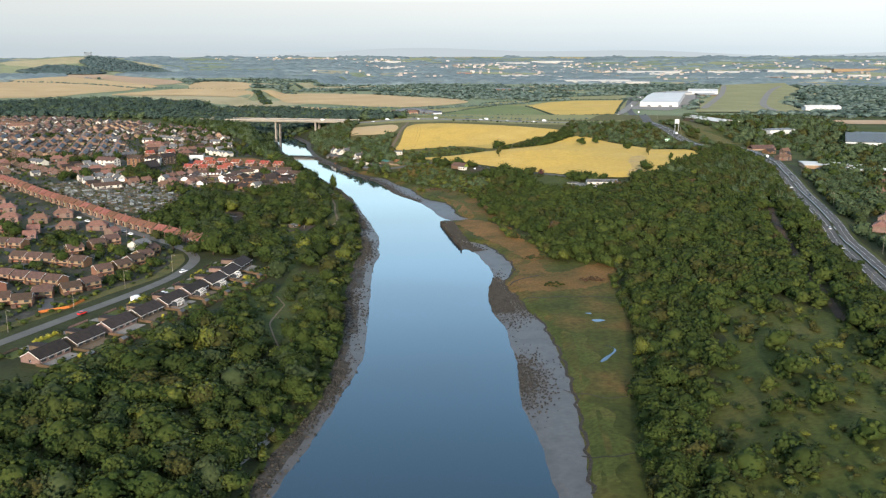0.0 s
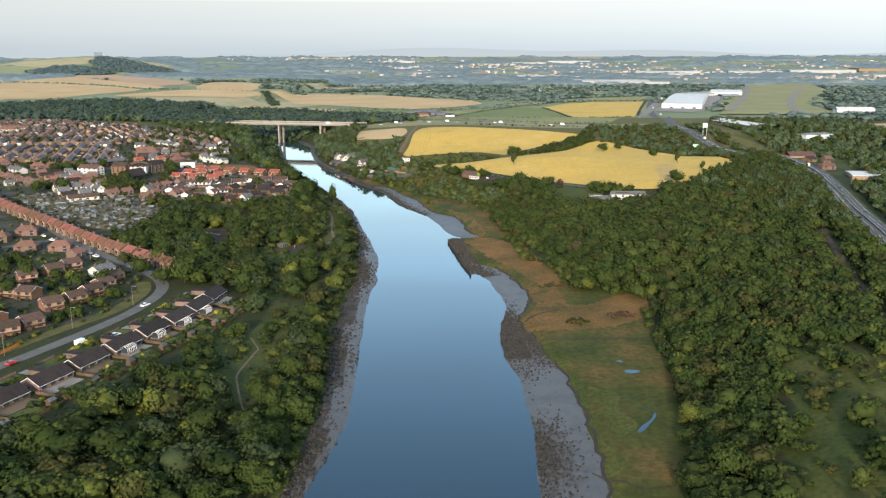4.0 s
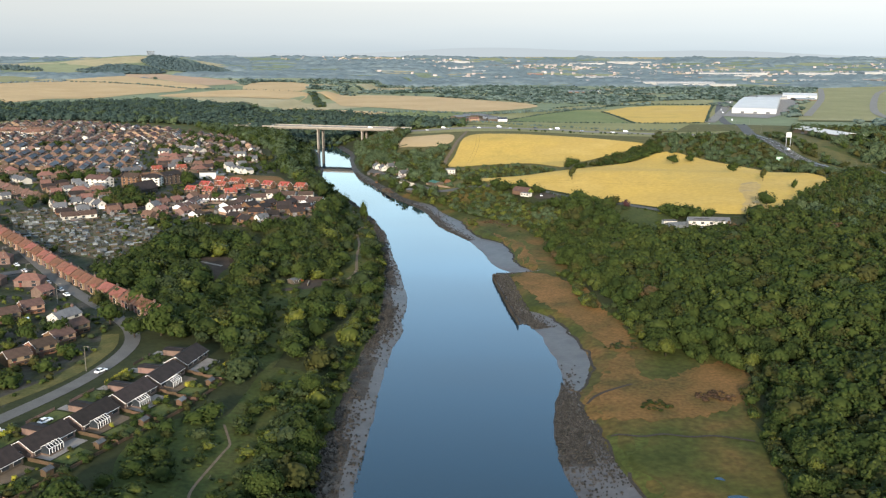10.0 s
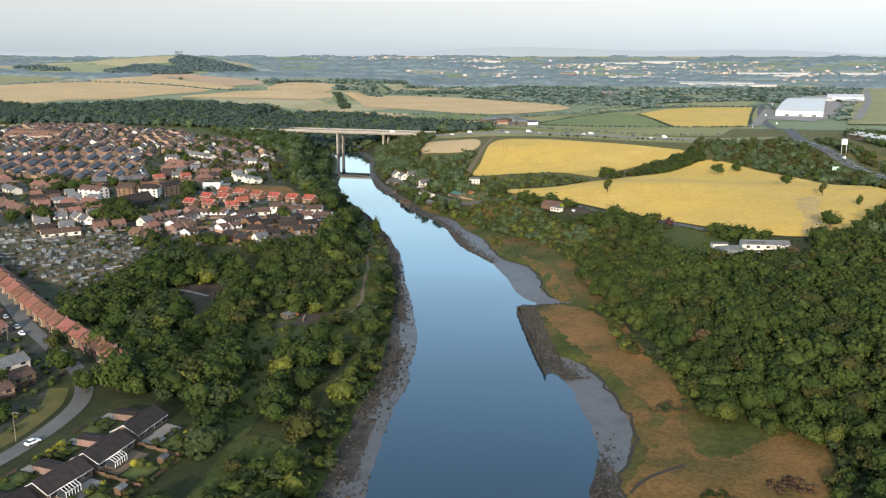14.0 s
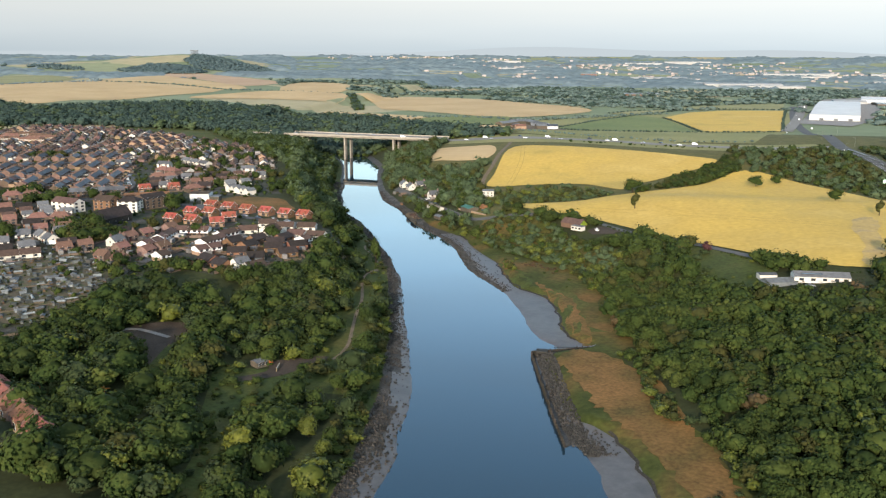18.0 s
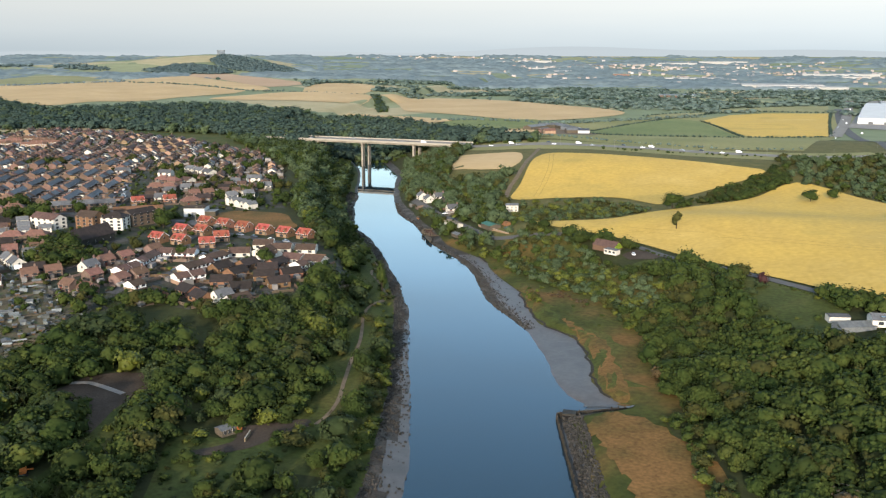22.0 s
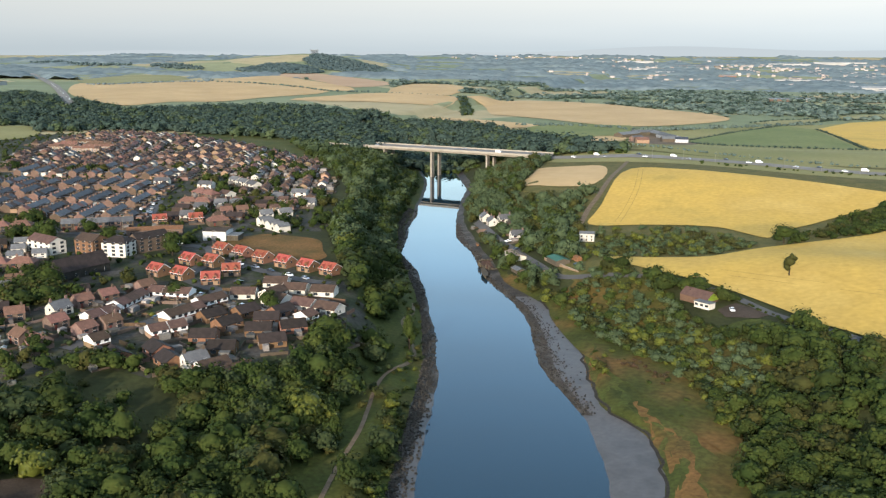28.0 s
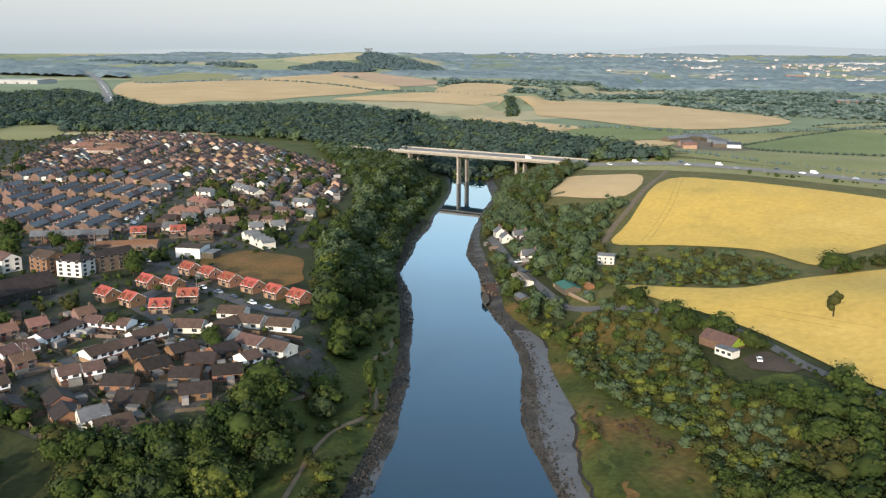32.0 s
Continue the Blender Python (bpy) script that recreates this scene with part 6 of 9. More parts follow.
def terraces(poly, angle, across, length, rng, **kw):
    """Parallel rows of terraces over an area."""
    c, s = math.cos(radians(angle)), math.sin(radians(angle))
    p = np.array(poly, float)
    u, v = p @ [c, s], p @ [-s, c]
    for j, b in enumerate(np.arange(v.min() + 3, v.max(), across)):
        us = np.arange(u.min(), u.max(), 3.0)
        ok = inside(poly, us * c - b * s, us * s + b * c)
        if ok.sum() < 5:
            continue
        a0, a1 = us[ok].min(), us[ok].max()
        k_ = max(1, int(round((a1 - a0) / length)))
        for i in range(k_):
            q0, q1 = a0 + (a1 - a0) * i / k_ + rng.uniform(2, 9), a0 + (a1 - a0) * (i + 1) / k_ - rng.uniform(2, 9)
            if q1 - q0 > 10:
                terrace_row(q0 * c - b * s, q0 * s + b * c, q1 * c - b * s, q1 * s + b * c, rng, **kw)


hr_ = np.random.default_rng(3)
SPECIAL = len(FOOT)
fill([(-232, 612), (-224, 690), (-168, 704), (-156, 680), (-158, 640), (-170, 612)], 70, 11, 14.5, ["brick_bung", "estate_bung", "estate", "brick_bung"], hr_, 0.85, 10.5)
fill([(-300, 615), (-262, 690), (-236, 690), (-232, 612)], 75, 10, 16, ["estate", "orange", "slate_cottage"], hr_, 0.7, 11)
SPECIAL = len(FOOT)
terraces([(-362, 806), (-384, 850), (-420, 925), (-470, 935), (-560, 900), (-540, 850), (-470, 800), (-400, 790)], 110.5, 14.2, 46, hr_)
terraces([(-470, 945), (-430, 935), (-440, 985), (-520, 1000), (-580, 960), (-565, 915)], 110.5, 15, 40, hr_)
terraces([(-470, 1050), (-520, 1050), (-520, 1180), (-480, 1160)], 103, 13, 34, hr_, roof="tile_brown", wall="buff", label="row of pale brick terraced houses with brown roofs")
terraces([(-600, 1050), (-670, 1060), (-700, 1120), (-640, 1120), (-600, 1090)], 20, 16, 34, hr_, roof="tile_orange", wall="buff", label="row of cream-walled terraced houses with reddish roofs")
SPECIAL = len(FOOT)
fill([(-575, 915), (-672, 1037), (-705, 1090), (-744, 1240), (-640, 1228), (-598, 1218), (-560, 1100), (-480, 1005)], 114, 10.6, 14, ["far_semi", "far_dark", "far_orange", "far_brown", "far_dark", "far_dark", "far_semi", "far_white"], hr_, 0.82, 9.5)
fill([(-480, 1005), (-560, 1100), (-598, 1216), (-528, 1188), (-470, 1150), (-389, 1096), (-330, 1000), (-290, 915), (-345, 900), (-400, 985), (-440, 940)], 108, 9.2, 13.5, ["far_brown", "far_dark", "far_brown", "far_dark", "far_white", "far_orange"], hr_, 0.8, 9.5)
fill([(-640, 860), (-570, 905), (-560, 870), (-470, 790), (-520, 700)], 100, 10.8, 15, ["far_semi", "far_dark", "far_brown"], hr_, 0.8, 10)
fill([(-340, 300), (-260, 360), (-205, 310), (-225, 255)], 152, 10, 16, ["buff", "orange"], hr_, 0.8, 11)
fill([(-420, 560), (-340, 470), (-310, 400), (-380, 420), (-460, 540)], 140, 10.5, 15, ["far_semi", "far_orange", "far_white"], hr_, 0.85, 11)

fill([(-300, 840), (-290, 905), (-345, 905), (-370, 860), (-352, 815), (-320, 830)], 20, 9.5, 14, ["far_brown", "far_dark", "slate_cottage", "brick_bung", "brick_bung"], hr_, 0.75, 10)
fill([(-300, 600), (-262, 690), (-300, 690), (-345, 640)], 40, 10, 14, ["brick_bung", "slate_cottage", "estate_bung", "orange"], hr_, 0.8, 10)
fill([(-440, 660), (-350, 655), (-310, 690), (-360, 740), (-440, 720)], 40, 11, 16, ["orange", "far_white", "far_brown", "brick_bung"], hr_, 0.6, 12)

# ---- trees that stand alone ----
lone = make_tree("field_oak", "round dark oak standing alone in the wheat field", rng, 10, 11, 15, 520, 0.032, base=0.14)
for x, y, s in ((122, 669, 1.2), (130, 835, 0.85), (92, 918, 0.9), (109, 934, 0.75), (2, 878, 1.15)):
    plant(lone, x, y, s)
bare = make_tree("field_tree", "thin brownish tree standing alone in the wheat", rng, 12, 7.5, 14, 110, 0.024, "leaf_olive", 0.22)
plant(bare, 3, 794), plant(bare, 140, 771, 0.85)
copper = make_tree("copper_beech", "dark purple copper beech by the field edge", rng, 7, 6, 10, 300, 0.04, "leaf_purple")
plant(copper, 39, 694)
poplar = make_tree("poplar", "tall slim poplar beside the riverside path", rng, 15, 6, 14, 420, 0.03, "leaf", 0.06)
plant(poplar, -138, 693), plant(poplar, -141, 700, 0.7)
cone = make_tree("conifer", "tall dark conifer in the roadside belt", rng, 11, 6, 12, 260, 0.035, "leaf", 0.04)
for x, y in ((139, 660), (146, 668), (150, 690), (160, 705), (170, 722), (180, 738), (188, 748), (185, 645), (192, 632), (200, 615), (204, 603), (196, 650), (150, 648), (157, 662), (162, 676), (170, 690), (176, 705), (184, 720), (190, 735), (157, 741), (198, 745), (205, 730), (212, 760), (196, 716), (186, 700), (178, 684)):
    plant(cone, x + random.uniform(-3, 3), y + random.uniform(-3, 3), random.uniform(0.8, 1.1))
street = make_tree("garden_tree", "leafy green garden tree between the houses", rng, 6, 5.5, 10, 260, 0.045)
for x, y, s in ((-163, 412, 1.7), (-154, 416, 1.5), (-180, 425, 1.2), (-240, 684, 0.9), (-196, 684, 0.9), (-191, 680, 0.7), (-287, 745, 1.1), (-292, 752, 1.2),  (-296, 672, 1.3), (-330, 640, 1.3), (-345, 632, 1.2), (-338, 760, 1.2), (-360, 770, 1.1), (-370, 750, 1.3), (-190, 405, 1.0), (-200, 400, 0.9), (-230, 410, 1.1), (-222, 380, 1.0), (-280, 440, 1.2), (-290, 450, 1.2)):
    plant(street, x, y, s)
tx, ty = [], []
for x, y, k_ in ((-288, 661, 7), (-318, 688, 7), (-308, 672, 8), (-302, 766, 5), (-427, 789, 8), (-390, 756, 6), (-540, 959, 9), (-518, 964, 8), (-327, 872, 7), (-309, 859, 6), (-283, 692, 3), (-467, 1006, 6), (-600, 954, 8), (-620, 900, 12), (-560, 830, 10), (-440, 735, 8), (-330, 900, 6), (-350, 850, 5), (-400, 1010, 6), (-360, 960, 7), (-430, 1080, 5), (-260, 850, 5), (-345, 655, 6), (-215, 605, 6), (-240, 600, 6), (-300, 880, 5), (-285, 905, 6), (-320, 940, 6), (-350, 1000, 7), (-375, 1040, 6), (-405, 1060, 5), (-395, 990, 5), (-420, 1040, 5), (-345, 925, 5), (-375, 920, 4), (-410, 960, 5), (-450, 1110, 5), (-280, 840, 5), (-265, 870, 6)):
    for _ in range(k_):
        tx.append(x + random.gauss(0, 6)), ty.append(y + random.gauss(0, 6))
yx, yy = np.array([(random.gauss(-291, 7), random.gauss(658, 6)) for _ in range(34)]).T
grove("churchyard_trees", yx, yy, 9.5, 1.1, MID_CROWNS, rng, DARK, "tall dark trees crowding round the churchyard", 0.3)
grove("town_trees", np.array(tx), np.array(ty), 7.5, 1.0, MID_CROWNS, rng, DARK, "clumps of dark trees among the houses", 0.3)
x, y = scatter(TOWN, 7.6, rng, 0.62)
ok = np.array([min((a - q) ** 2 + (b_ - w) ** 2 for q, w in FOOT) > 34 for a, b_ in zip(x, y)]) & free(x, y)
ok &= ~inside(ALLOTMENT, x, y)
near = ok & (y < 720)
grove("garden_shrubs", x[near], y[near], 2.6, 1.3, LOW_CROWNS, rng, SHRUB, "shrubs, hedges and small trees in the back gardens")
far_ = ok & (y >= 720)
grove("garden_shrubs", x[far_], y[far_], 3.0, 1.2, LOW_CROWNS, rng, DARK, "shrubs and trees between the terraces")

x, y = scatter([(-260, 290), (-190, 270), (-176, 330), (-168, 400), (-185, 430), (-240, 470), (-300, 470), (-320, 400)], 5.2, rng, 0.55)
ok = np.array([min((a - q) ** 2 + (b_ - w) ** 2 for q, w in FOOT) > 36 for a, b_ in zip(x, y)]) & free(x, y)
grove("garden_shrubs", x[ok], y[ok], 2.2, 1.3, LOW_CROWNS, rng, SHRUB, "hedges and shrubs between the estate houses", 0.5)
tx, ty = [], []
for x, y, k_ in ((-255, 441, 9), (-254, 430, 7), (-209, 397, 4), (-210, 417, 4), (-197, 458, 4), (-164, 428, 6), (-280, 432, 5), (-181, 362, 5), (-177, 372, 4), (-176, 390, 4), (-235, 368, 3), (-300, 440, 6), (-340, 460, 6), (-270, 340, 4), (-185, 348, 3)):
    for _ in range(k_):
        tx.append(x + random.gauss(0, 3.5)), ty.append(y + random.gauss(0, 3.5))
grove("town_trees", np.array(tx), np.array(ty), 5.2, 1.05, MID_CROWNS, rng, MIXED, "leafy trees between the estate houses", 0.35)


def hedge(line, h, w, step, label, crowns=MID_CROWNS, mt="leaf", keep=1.0):
    p = rounded(line, 5, closed=False)
    xs, ys = [], []
    for (ax_, ay), (bx, by) in zip(p[:-1], p[1:]):
        k = max(1, int(math.hypot(bx - ax_, by - ay) / step))
        for i in range(k):
            if random.random() < keep:
                t = (i + random.random()) / k
                xs.append(ax_ + (bx - ax_) * t + random.uniform(-w, w)), ys.append(ay + (by - ay) * t + random.uniform(-w, w))
    return grove("hedge", np.array(xs), np.array(ys), h, 1.2, crowns, rng, mt if isinstance(mt, tuple) else M[mt], label, 0.35)


hedge([(45, 917), (66, 955), (86, 990)], 6, 2, 3.5, "tall hedge along the wheat field")
hedge([(46, 696), (73, 663), (104, 650), (130, 656)], 1.1, 0.8, 1.6, "low hedge along the lane")
hedge([(-200, 1300), (-110, 1236), (31, 1150), (120, 1160)], 3, 2, 5, "field hedge beside the motorway", FAR_CROWNS, "leaf_far")
for line_ in ([(-100, 1436), (-66, 1394), (2, 1388), (90, 1404), (194, 1444)], [(51, 1660), (70, 1560), (90, 1410)], [(-97, 1440), (-44, 1583), (12, 1706), (58, 1790), (98, 1850), (160, 1890), (270, 1890)], [(-34, 1740), (4, 1800), (70, 1858)], [(268, 1880), (232, 1680), (196, 1455)]):
    hedge(line_, 3.2, 1.2, 3.2, "dark field hedge between pastures", LOW_CROWNS, "leaf_mid")
hedge([(-345, 1600), (-218, 1590), (-150, 1560), (-60, 1640), (60, 1745)], 6, 4, 6, "hedge with trees behind the farm", FAR_CROWNS, "leaf_far")
hedge([(-490, 1830), (-530, 1940), (-575, 2050)], 7, 8, 1.3, "dark row of trees between stubble fields", FAR_CROWNS, ("leaf_mid", "leaf", "leaf_mid"))
hedge([(-790, 2090), (-700, 2098), (-610, 2100)], 3, 2, 7, "thin hedge between stubble fields", FAR_CROWNS, "leaf_far")
hedge([(-1270, 2255), (-1100, 2215), (-880, 2085), (-790, 2100)], 5, 4, 6, "hedge and trees on the hillside", FAR_CROWNS, "leaf_far")
hedge([(-1430, 2000), (-1380, 2010), (-1345, 2180), (-1300, 2260), (-1400, 2400)], 6, 8, 5, "wooded edge on the hillside", FAR_CROWNS, "leaf_hazy")
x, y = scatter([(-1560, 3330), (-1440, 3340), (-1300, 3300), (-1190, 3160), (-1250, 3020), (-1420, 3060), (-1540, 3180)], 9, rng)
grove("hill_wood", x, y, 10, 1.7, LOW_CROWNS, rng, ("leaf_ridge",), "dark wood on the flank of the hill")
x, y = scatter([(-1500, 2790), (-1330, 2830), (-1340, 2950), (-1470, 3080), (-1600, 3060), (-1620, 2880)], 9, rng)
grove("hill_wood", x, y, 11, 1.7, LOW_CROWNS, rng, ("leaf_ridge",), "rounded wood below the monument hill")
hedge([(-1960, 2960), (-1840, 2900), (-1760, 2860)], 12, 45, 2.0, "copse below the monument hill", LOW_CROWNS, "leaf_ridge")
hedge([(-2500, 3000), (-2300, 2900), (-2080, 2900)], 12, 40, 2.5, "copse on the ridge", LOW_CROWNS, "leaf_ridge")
hedge([(-330, 1205), (-260, 1196), (-190, 1196), (-120, 1190)], 5, 4, 5, "scrub beside the motorway", FAR_CROWNS)
hedge([(-60, 1128), (20, 1098), (86, 1088)], 2.5, 5, 5, "scrub on the motorway verge", FAR_CROWNS)
hedge([(146, 240), (160, 330), (172, 400), (184, 470), (190, 520), (200, 560)], 5, 4, 3.2, "scrub belt below the main road", MID_CROWNS, MIXED)

# bushes scattered over marsh and bank
mb = []
for _ in range(430):
    yy = random.uniform(180, 760)
    e_ = float(np.interp(yy, [170, 274, 334, 419, 437, 462, 550, 600, 673, 740], [22, 30, 44, 62, 56, 26, 34, 26, 38, 38]))
    mb.append((bank_r(yy, e_ - 2 + abs(random.gauss(0, 6))), yy))
mb = np.array(mb)
grove("marsh_scrub", mb[:, 0], mb[:, 1], 3.6, 1.2, MID_CROWNS, rng, SHRUB, "low scrub where the marsh meets the wood", 0.4)
mb = np.array([(random.uniform(66, 148), random.uniform(120, 335)) for _ in range(420)])
ok = inside(MEADOW, mb[:, 0], mb[:, 1])
grove("meadow_scrub", mb[ok, 0], mb[ok, 1], 2.2, 1.4, MID_CROWNS, rng, SHRUB, "scattered low bushes in rough meadow", 0.5)
mb = np.array([(bank_l(yy, random.uniform(0, 9)), yy) for yy in np.arange(150, 1120, 2.2)])
low_ = (mb[:, 1] > 630) & (mb[:, 1] < 830)
grove("bank_scrub", mb[~low_, 0], mb[~low_, 1], 3.8, 1.15, MID_CROWNS, rng, SHRUB, "bushes overhanging the foreshore", 0.4)
grove("bank_scrub", mb[low_, 0], mb[low_, 1], 1.7, 1.4, MID_CROWNS, rng, SHRUB, "low brambles along the top of the foreshore", 0.5)
mb = np.array([(bank_l(yy, random.uniform(2, 30)), yy) for yy in np.arange(470, 690, 5.0)])
grove("bank_scrub", mb[:, 0], mb[:, 1], 4.2, 1.0, MID_CROWNS, rng, ("leaf_light", "leaf_grey", "leaf_olive"), "pale willow bushes by the riverside path", 0.4)
mb = np.array([(bank_r(yy, random.uniform(3, 22)), yy) for yy in np.arange(690, 900, 2.0)])
ok = free(mb[:, 0], mb[:, 1])
grove("bank_scrub", mb[ok, 0], mb[ok, 1], 4.2, 1.1, MID_CROWNS, rng, SHRUB, "bushes above the muddy shore", 0.4)

x, y = scatter(SCRUB_HALL, 4.0, rng, 0.85)
grove("hillside_scrub", x, y, 3.9, 1.2, MID_CROWNS, rng, ("leaf_belt", "leaf_olive", "leaf_belt", "leaf", "leaf_light", "leaf_olive", "leaf_belt", "leaf_light"), "sunlit scrub and young trees between the hall and the shore", 0.5)
x, y = scatter([(-184, 958), (-160, 930), (-140, 890), (-122, 845), (-96, 806), (-88, 826), (-100, 850), (-112, 900), (-122, 960), (-150, 985), (-178, 985)], 6, rng, 0.75)
ok = free(x, y)
grove("hamlet_trees", x[ok], y[ok], 5.6, 1.0, MID_CROWNS, rng, ("leaf_belt", "leaf_olive", "leaf_belt", "leaf", "leaf_belt", "leaf_light"), "garden trees and bushes round the riverside cottages", 0.45)
x, y = scatter([(-190, 940), (-165, 893), (-142, 848), (-122, 806), (-116, 816), (-134, 852), (-158, 897), (-182, 942)], 4.2, rng, 0.5)
ok = free(x, y)
grove("bank_scrub", x[ok], y[ok], 3.0, 1.1, MID_CROWNS, rng, ("leaf_belt", "leaf_olive", "leaf_light"), "bushes between the lane and the shore", 0.45)

# rough grass and shrubs in the clearings
for nm, pl in (("grass_clearing", HUT_GREEN), ("grass_bank", FIELD_PATCH), ("grass_hollow", PATCH_SOUTH), ("grass_slope", SLOPE), ("grass_riverside", R_OPEN), ("grass_garden", GARDEN_R), ("grass_garden", HALL_LAWN)):
    drape(nm, rounded(pl, 5), M["grass"] if nm == "grass_garden" else M["marsh"] if nm == "grass_riverside" else M["scrub_floor"], 0.2, 6)
for pl, h_, step, keep, mt, lab in ((HUT_GREEN, 1.9, 3.6, 0.6, SHRUB, "rough shrubs in the riverside clearing"), (HUT_GREEN, 4.2, 8.5, 0.5, MIXED, "young trees in the riverside clearing"), (HUT_CLEARING, 4.0, 11, 0.5, MIXED, "young trees on bare ground"), (FIELD_PATCH, 1.1, 3.0, 0.5, SHRUB, "tussocks and brambles in rough grass behind the gardens"), (FIELD_PATCH, 3.8, 5.4, 0.7, MIXED, "shrubs in rough grass behind the gardens"), (PATCH_SOUTH, 1.6, 4, 0.4, SHRUB, "low shrubs in a grassy hollow"), (SLOPE, 1.8, 4.5, 0.3, ("leaf_olive", "leaf_light"), "bushes on the open slope"), (R_OPEN, 1.5, 6, 0.22, SHRUB, "low bushes in grass by the shore"), ([(-99, 784), (-83, 753), (-64, 738), (-50, 727), (-40, 715), (-38, 704), (-52, 716), (-70, 730), (-86, 752)], 3.4, 4.6, 0.6, MIXED, "open scrub between the hall and the shore"), (GARDEN_R, 3, 9, 0.3, SHRUB, "garden bushes on a lawn")):
    x, y = scatter(pl, step, rng, keep)
    ok = (np.hypot(x + 127, y - 513) > 10) & (np.abs(x - np.interp(y, [q[1] for q in PATH_MEADOW], [q[0] for q in PATH_MEADOW])) > 2.4)
    x, y = x[ok], y[ok]
    grove("shrubs", x, y, h_, 1.4, MID_CROWNS, rng, mt, lab, 0.5)

drape("clearing_green", rounded(TOWN_GREEN, 5), M["earth"], 0.2, 6)
x, y = scatter(TOWN_GREEN, 8.5, rng, 0.4)
grove("shrubs", x, y, 4.6, 1.1, MID_CROWNS, rng, DARK, "trees scattered over the rough green below the estate", 0.4)

# ---- foreshore ----
REED_A = [(9, 392), (14, 412), (22, 440), (28, 440), (30, 418), (40, 418), (50, 430), (62, 438), (66, 420), (64, 402), (54, 389), (38, 380), (16, 378)]
REED_B = [(-27, 556), (-18, 570), (8, 545), (18, 505), (27, 478), (30, 452), (21, 446), (10, 474), (0, 494), (-10, 512), (-19, 538)]
REED_C = [(-40, 660), (-26, 640), (-18, 600), (-14, 575), (-22, 590), (-30, 625), (-46, 668)]
REED_D = [(-58, 716), (-42, 694), (-36, 690), (-40, 700), (-54, 722)]
for i, pl in enumerate((REED_A, REED_B, REED_C, REED_D)):
    tagged(drape("reedbed_%d" % (i + 1), [(q + random.uniform(-1.3, 1.3), w + random.uniform(-2.2, 2.2)) for q, w in rounded(pl, 9)], M["reed"], 0.12, 5), "tawny dry reeds and grass on the saltmarsh")
for i, (line, w) in enumerate((([(17, 367), (26, 365.5), (33, 368), (41, 367), (49, 368.5), (60, 366)], 1.0), ([(28, 250), (34, 244), (42, 238), (50, 240)], 0.5), ([(30, 196), (38, 192), (48, 196)], 0.6), ([(10, 392), (16, 401), (26, 410)], 1.2), ([(-38, 578), (-26, 580), (-13, 577)], 2.0))):
    ribbon("ditch_%d" % (i + 1), line, w, M["tarred"] if i < 4 else M["mud"], 0.18)
for i, pl in enumerate(([(47, 296), (51, 292), (50, 286), (46, 280), (44, 275), (46, 276), (49, 282), (52, 290)], [(46, 330), (50, 331), (52, 329), (48, 327)], [(44, 340), (46, 341), (47, 339)])):
    drape("pool_%d" % (i + 1), rounded(pl, 3), M["water"], 0.1, 4)


for i, (ya, yb) in enumerate(((172, 345), (352, 500), (586, 790))):
    line = [(bank_r(q, 0.5 + 0.7 * math.sin(q * 0.37) + 0.5 * math.sin(q * 0.9)), q) for q in np.arange(ya, yb, 4.0)]
    ribbon("bank_edge_%d" % (i + 1), line, 1.1, M["tarred"], 0.12, 2)


def stones(name, spots, size, label):
    V, F, n = [], [], 0
    v0, f0 = ICO1
    for x, y, s in spots:
        v = v0 * (rng.uniform(0.6, 1.2, 3) * s * size) * rng.uniform(0.8, 1.2, (len(v0), 1)) + [x, y, gz(x, y) + 0.1 * s * size]
        V.append(v), F.append(f0 + n)
        n += len(v)
    return tagged(new(name, fast_mesh(name, np.concatenate(V), np.concatenate(F), M["stone"])), label, "stones", kind="stuff")


spots = []
for _ in range(12500):
    yy = random.uniform(150, 1000)
    a, c_ = float(curve(LEFT_WATER, yy)), float(curve(LEFT_BANK, yy))
    dense = 0.2 + 0.8 * (0.5 + 0.5 * math.sin(yy * 0.055 + 1.0)) if yy < 560 else 0.8
    if random.random() < dense:
        t = max(0.0, 1 - abs(random.gauss(0, 0.42)))
        spots.append((a + (c_ - a) * t, yy, random.uniform(0.4, 1.2)))
stones("foreshore_stones", spots, 0.5, "dark weed-covered stones scattered over the mud")
spots = []
for _ in range(7500):
    yy = random.choice((random.gauss(372, 18), random.gauss(372, 18), random.gauss(376, 20), random.gauss(262, 14), random.uniform(480, 500), random.uniform(770, 960), random.uniform(660, 780)))
    a, c_ = float(curve(RIGHT_WATER, yy)), float(curve(RIGHT_BANK, yy))
    t = abs(random.gauss(0, 0.3))
    spots.append((a + (c_ - a) * (random.random() * 1.0 if 335 < yy < 405 else t), yy, random.uniform(0.4, 1.2)))
stones("foreshore_stones", spots, 0.42, "dark weed-covered stones along the water's edge")

spots = [(random.uniform(0.2, 0.95) * 9 + float(np.interp(yy, [484, 508, 535, 567], [-19, -25, -31, -38])), yy, random.uniform(0.5, 1.3)) for yy in np.linspace(486, 566, 1500)]
stones("quay_stones", spots, 0.5, "dark rubble tumbled behind the timber quay")

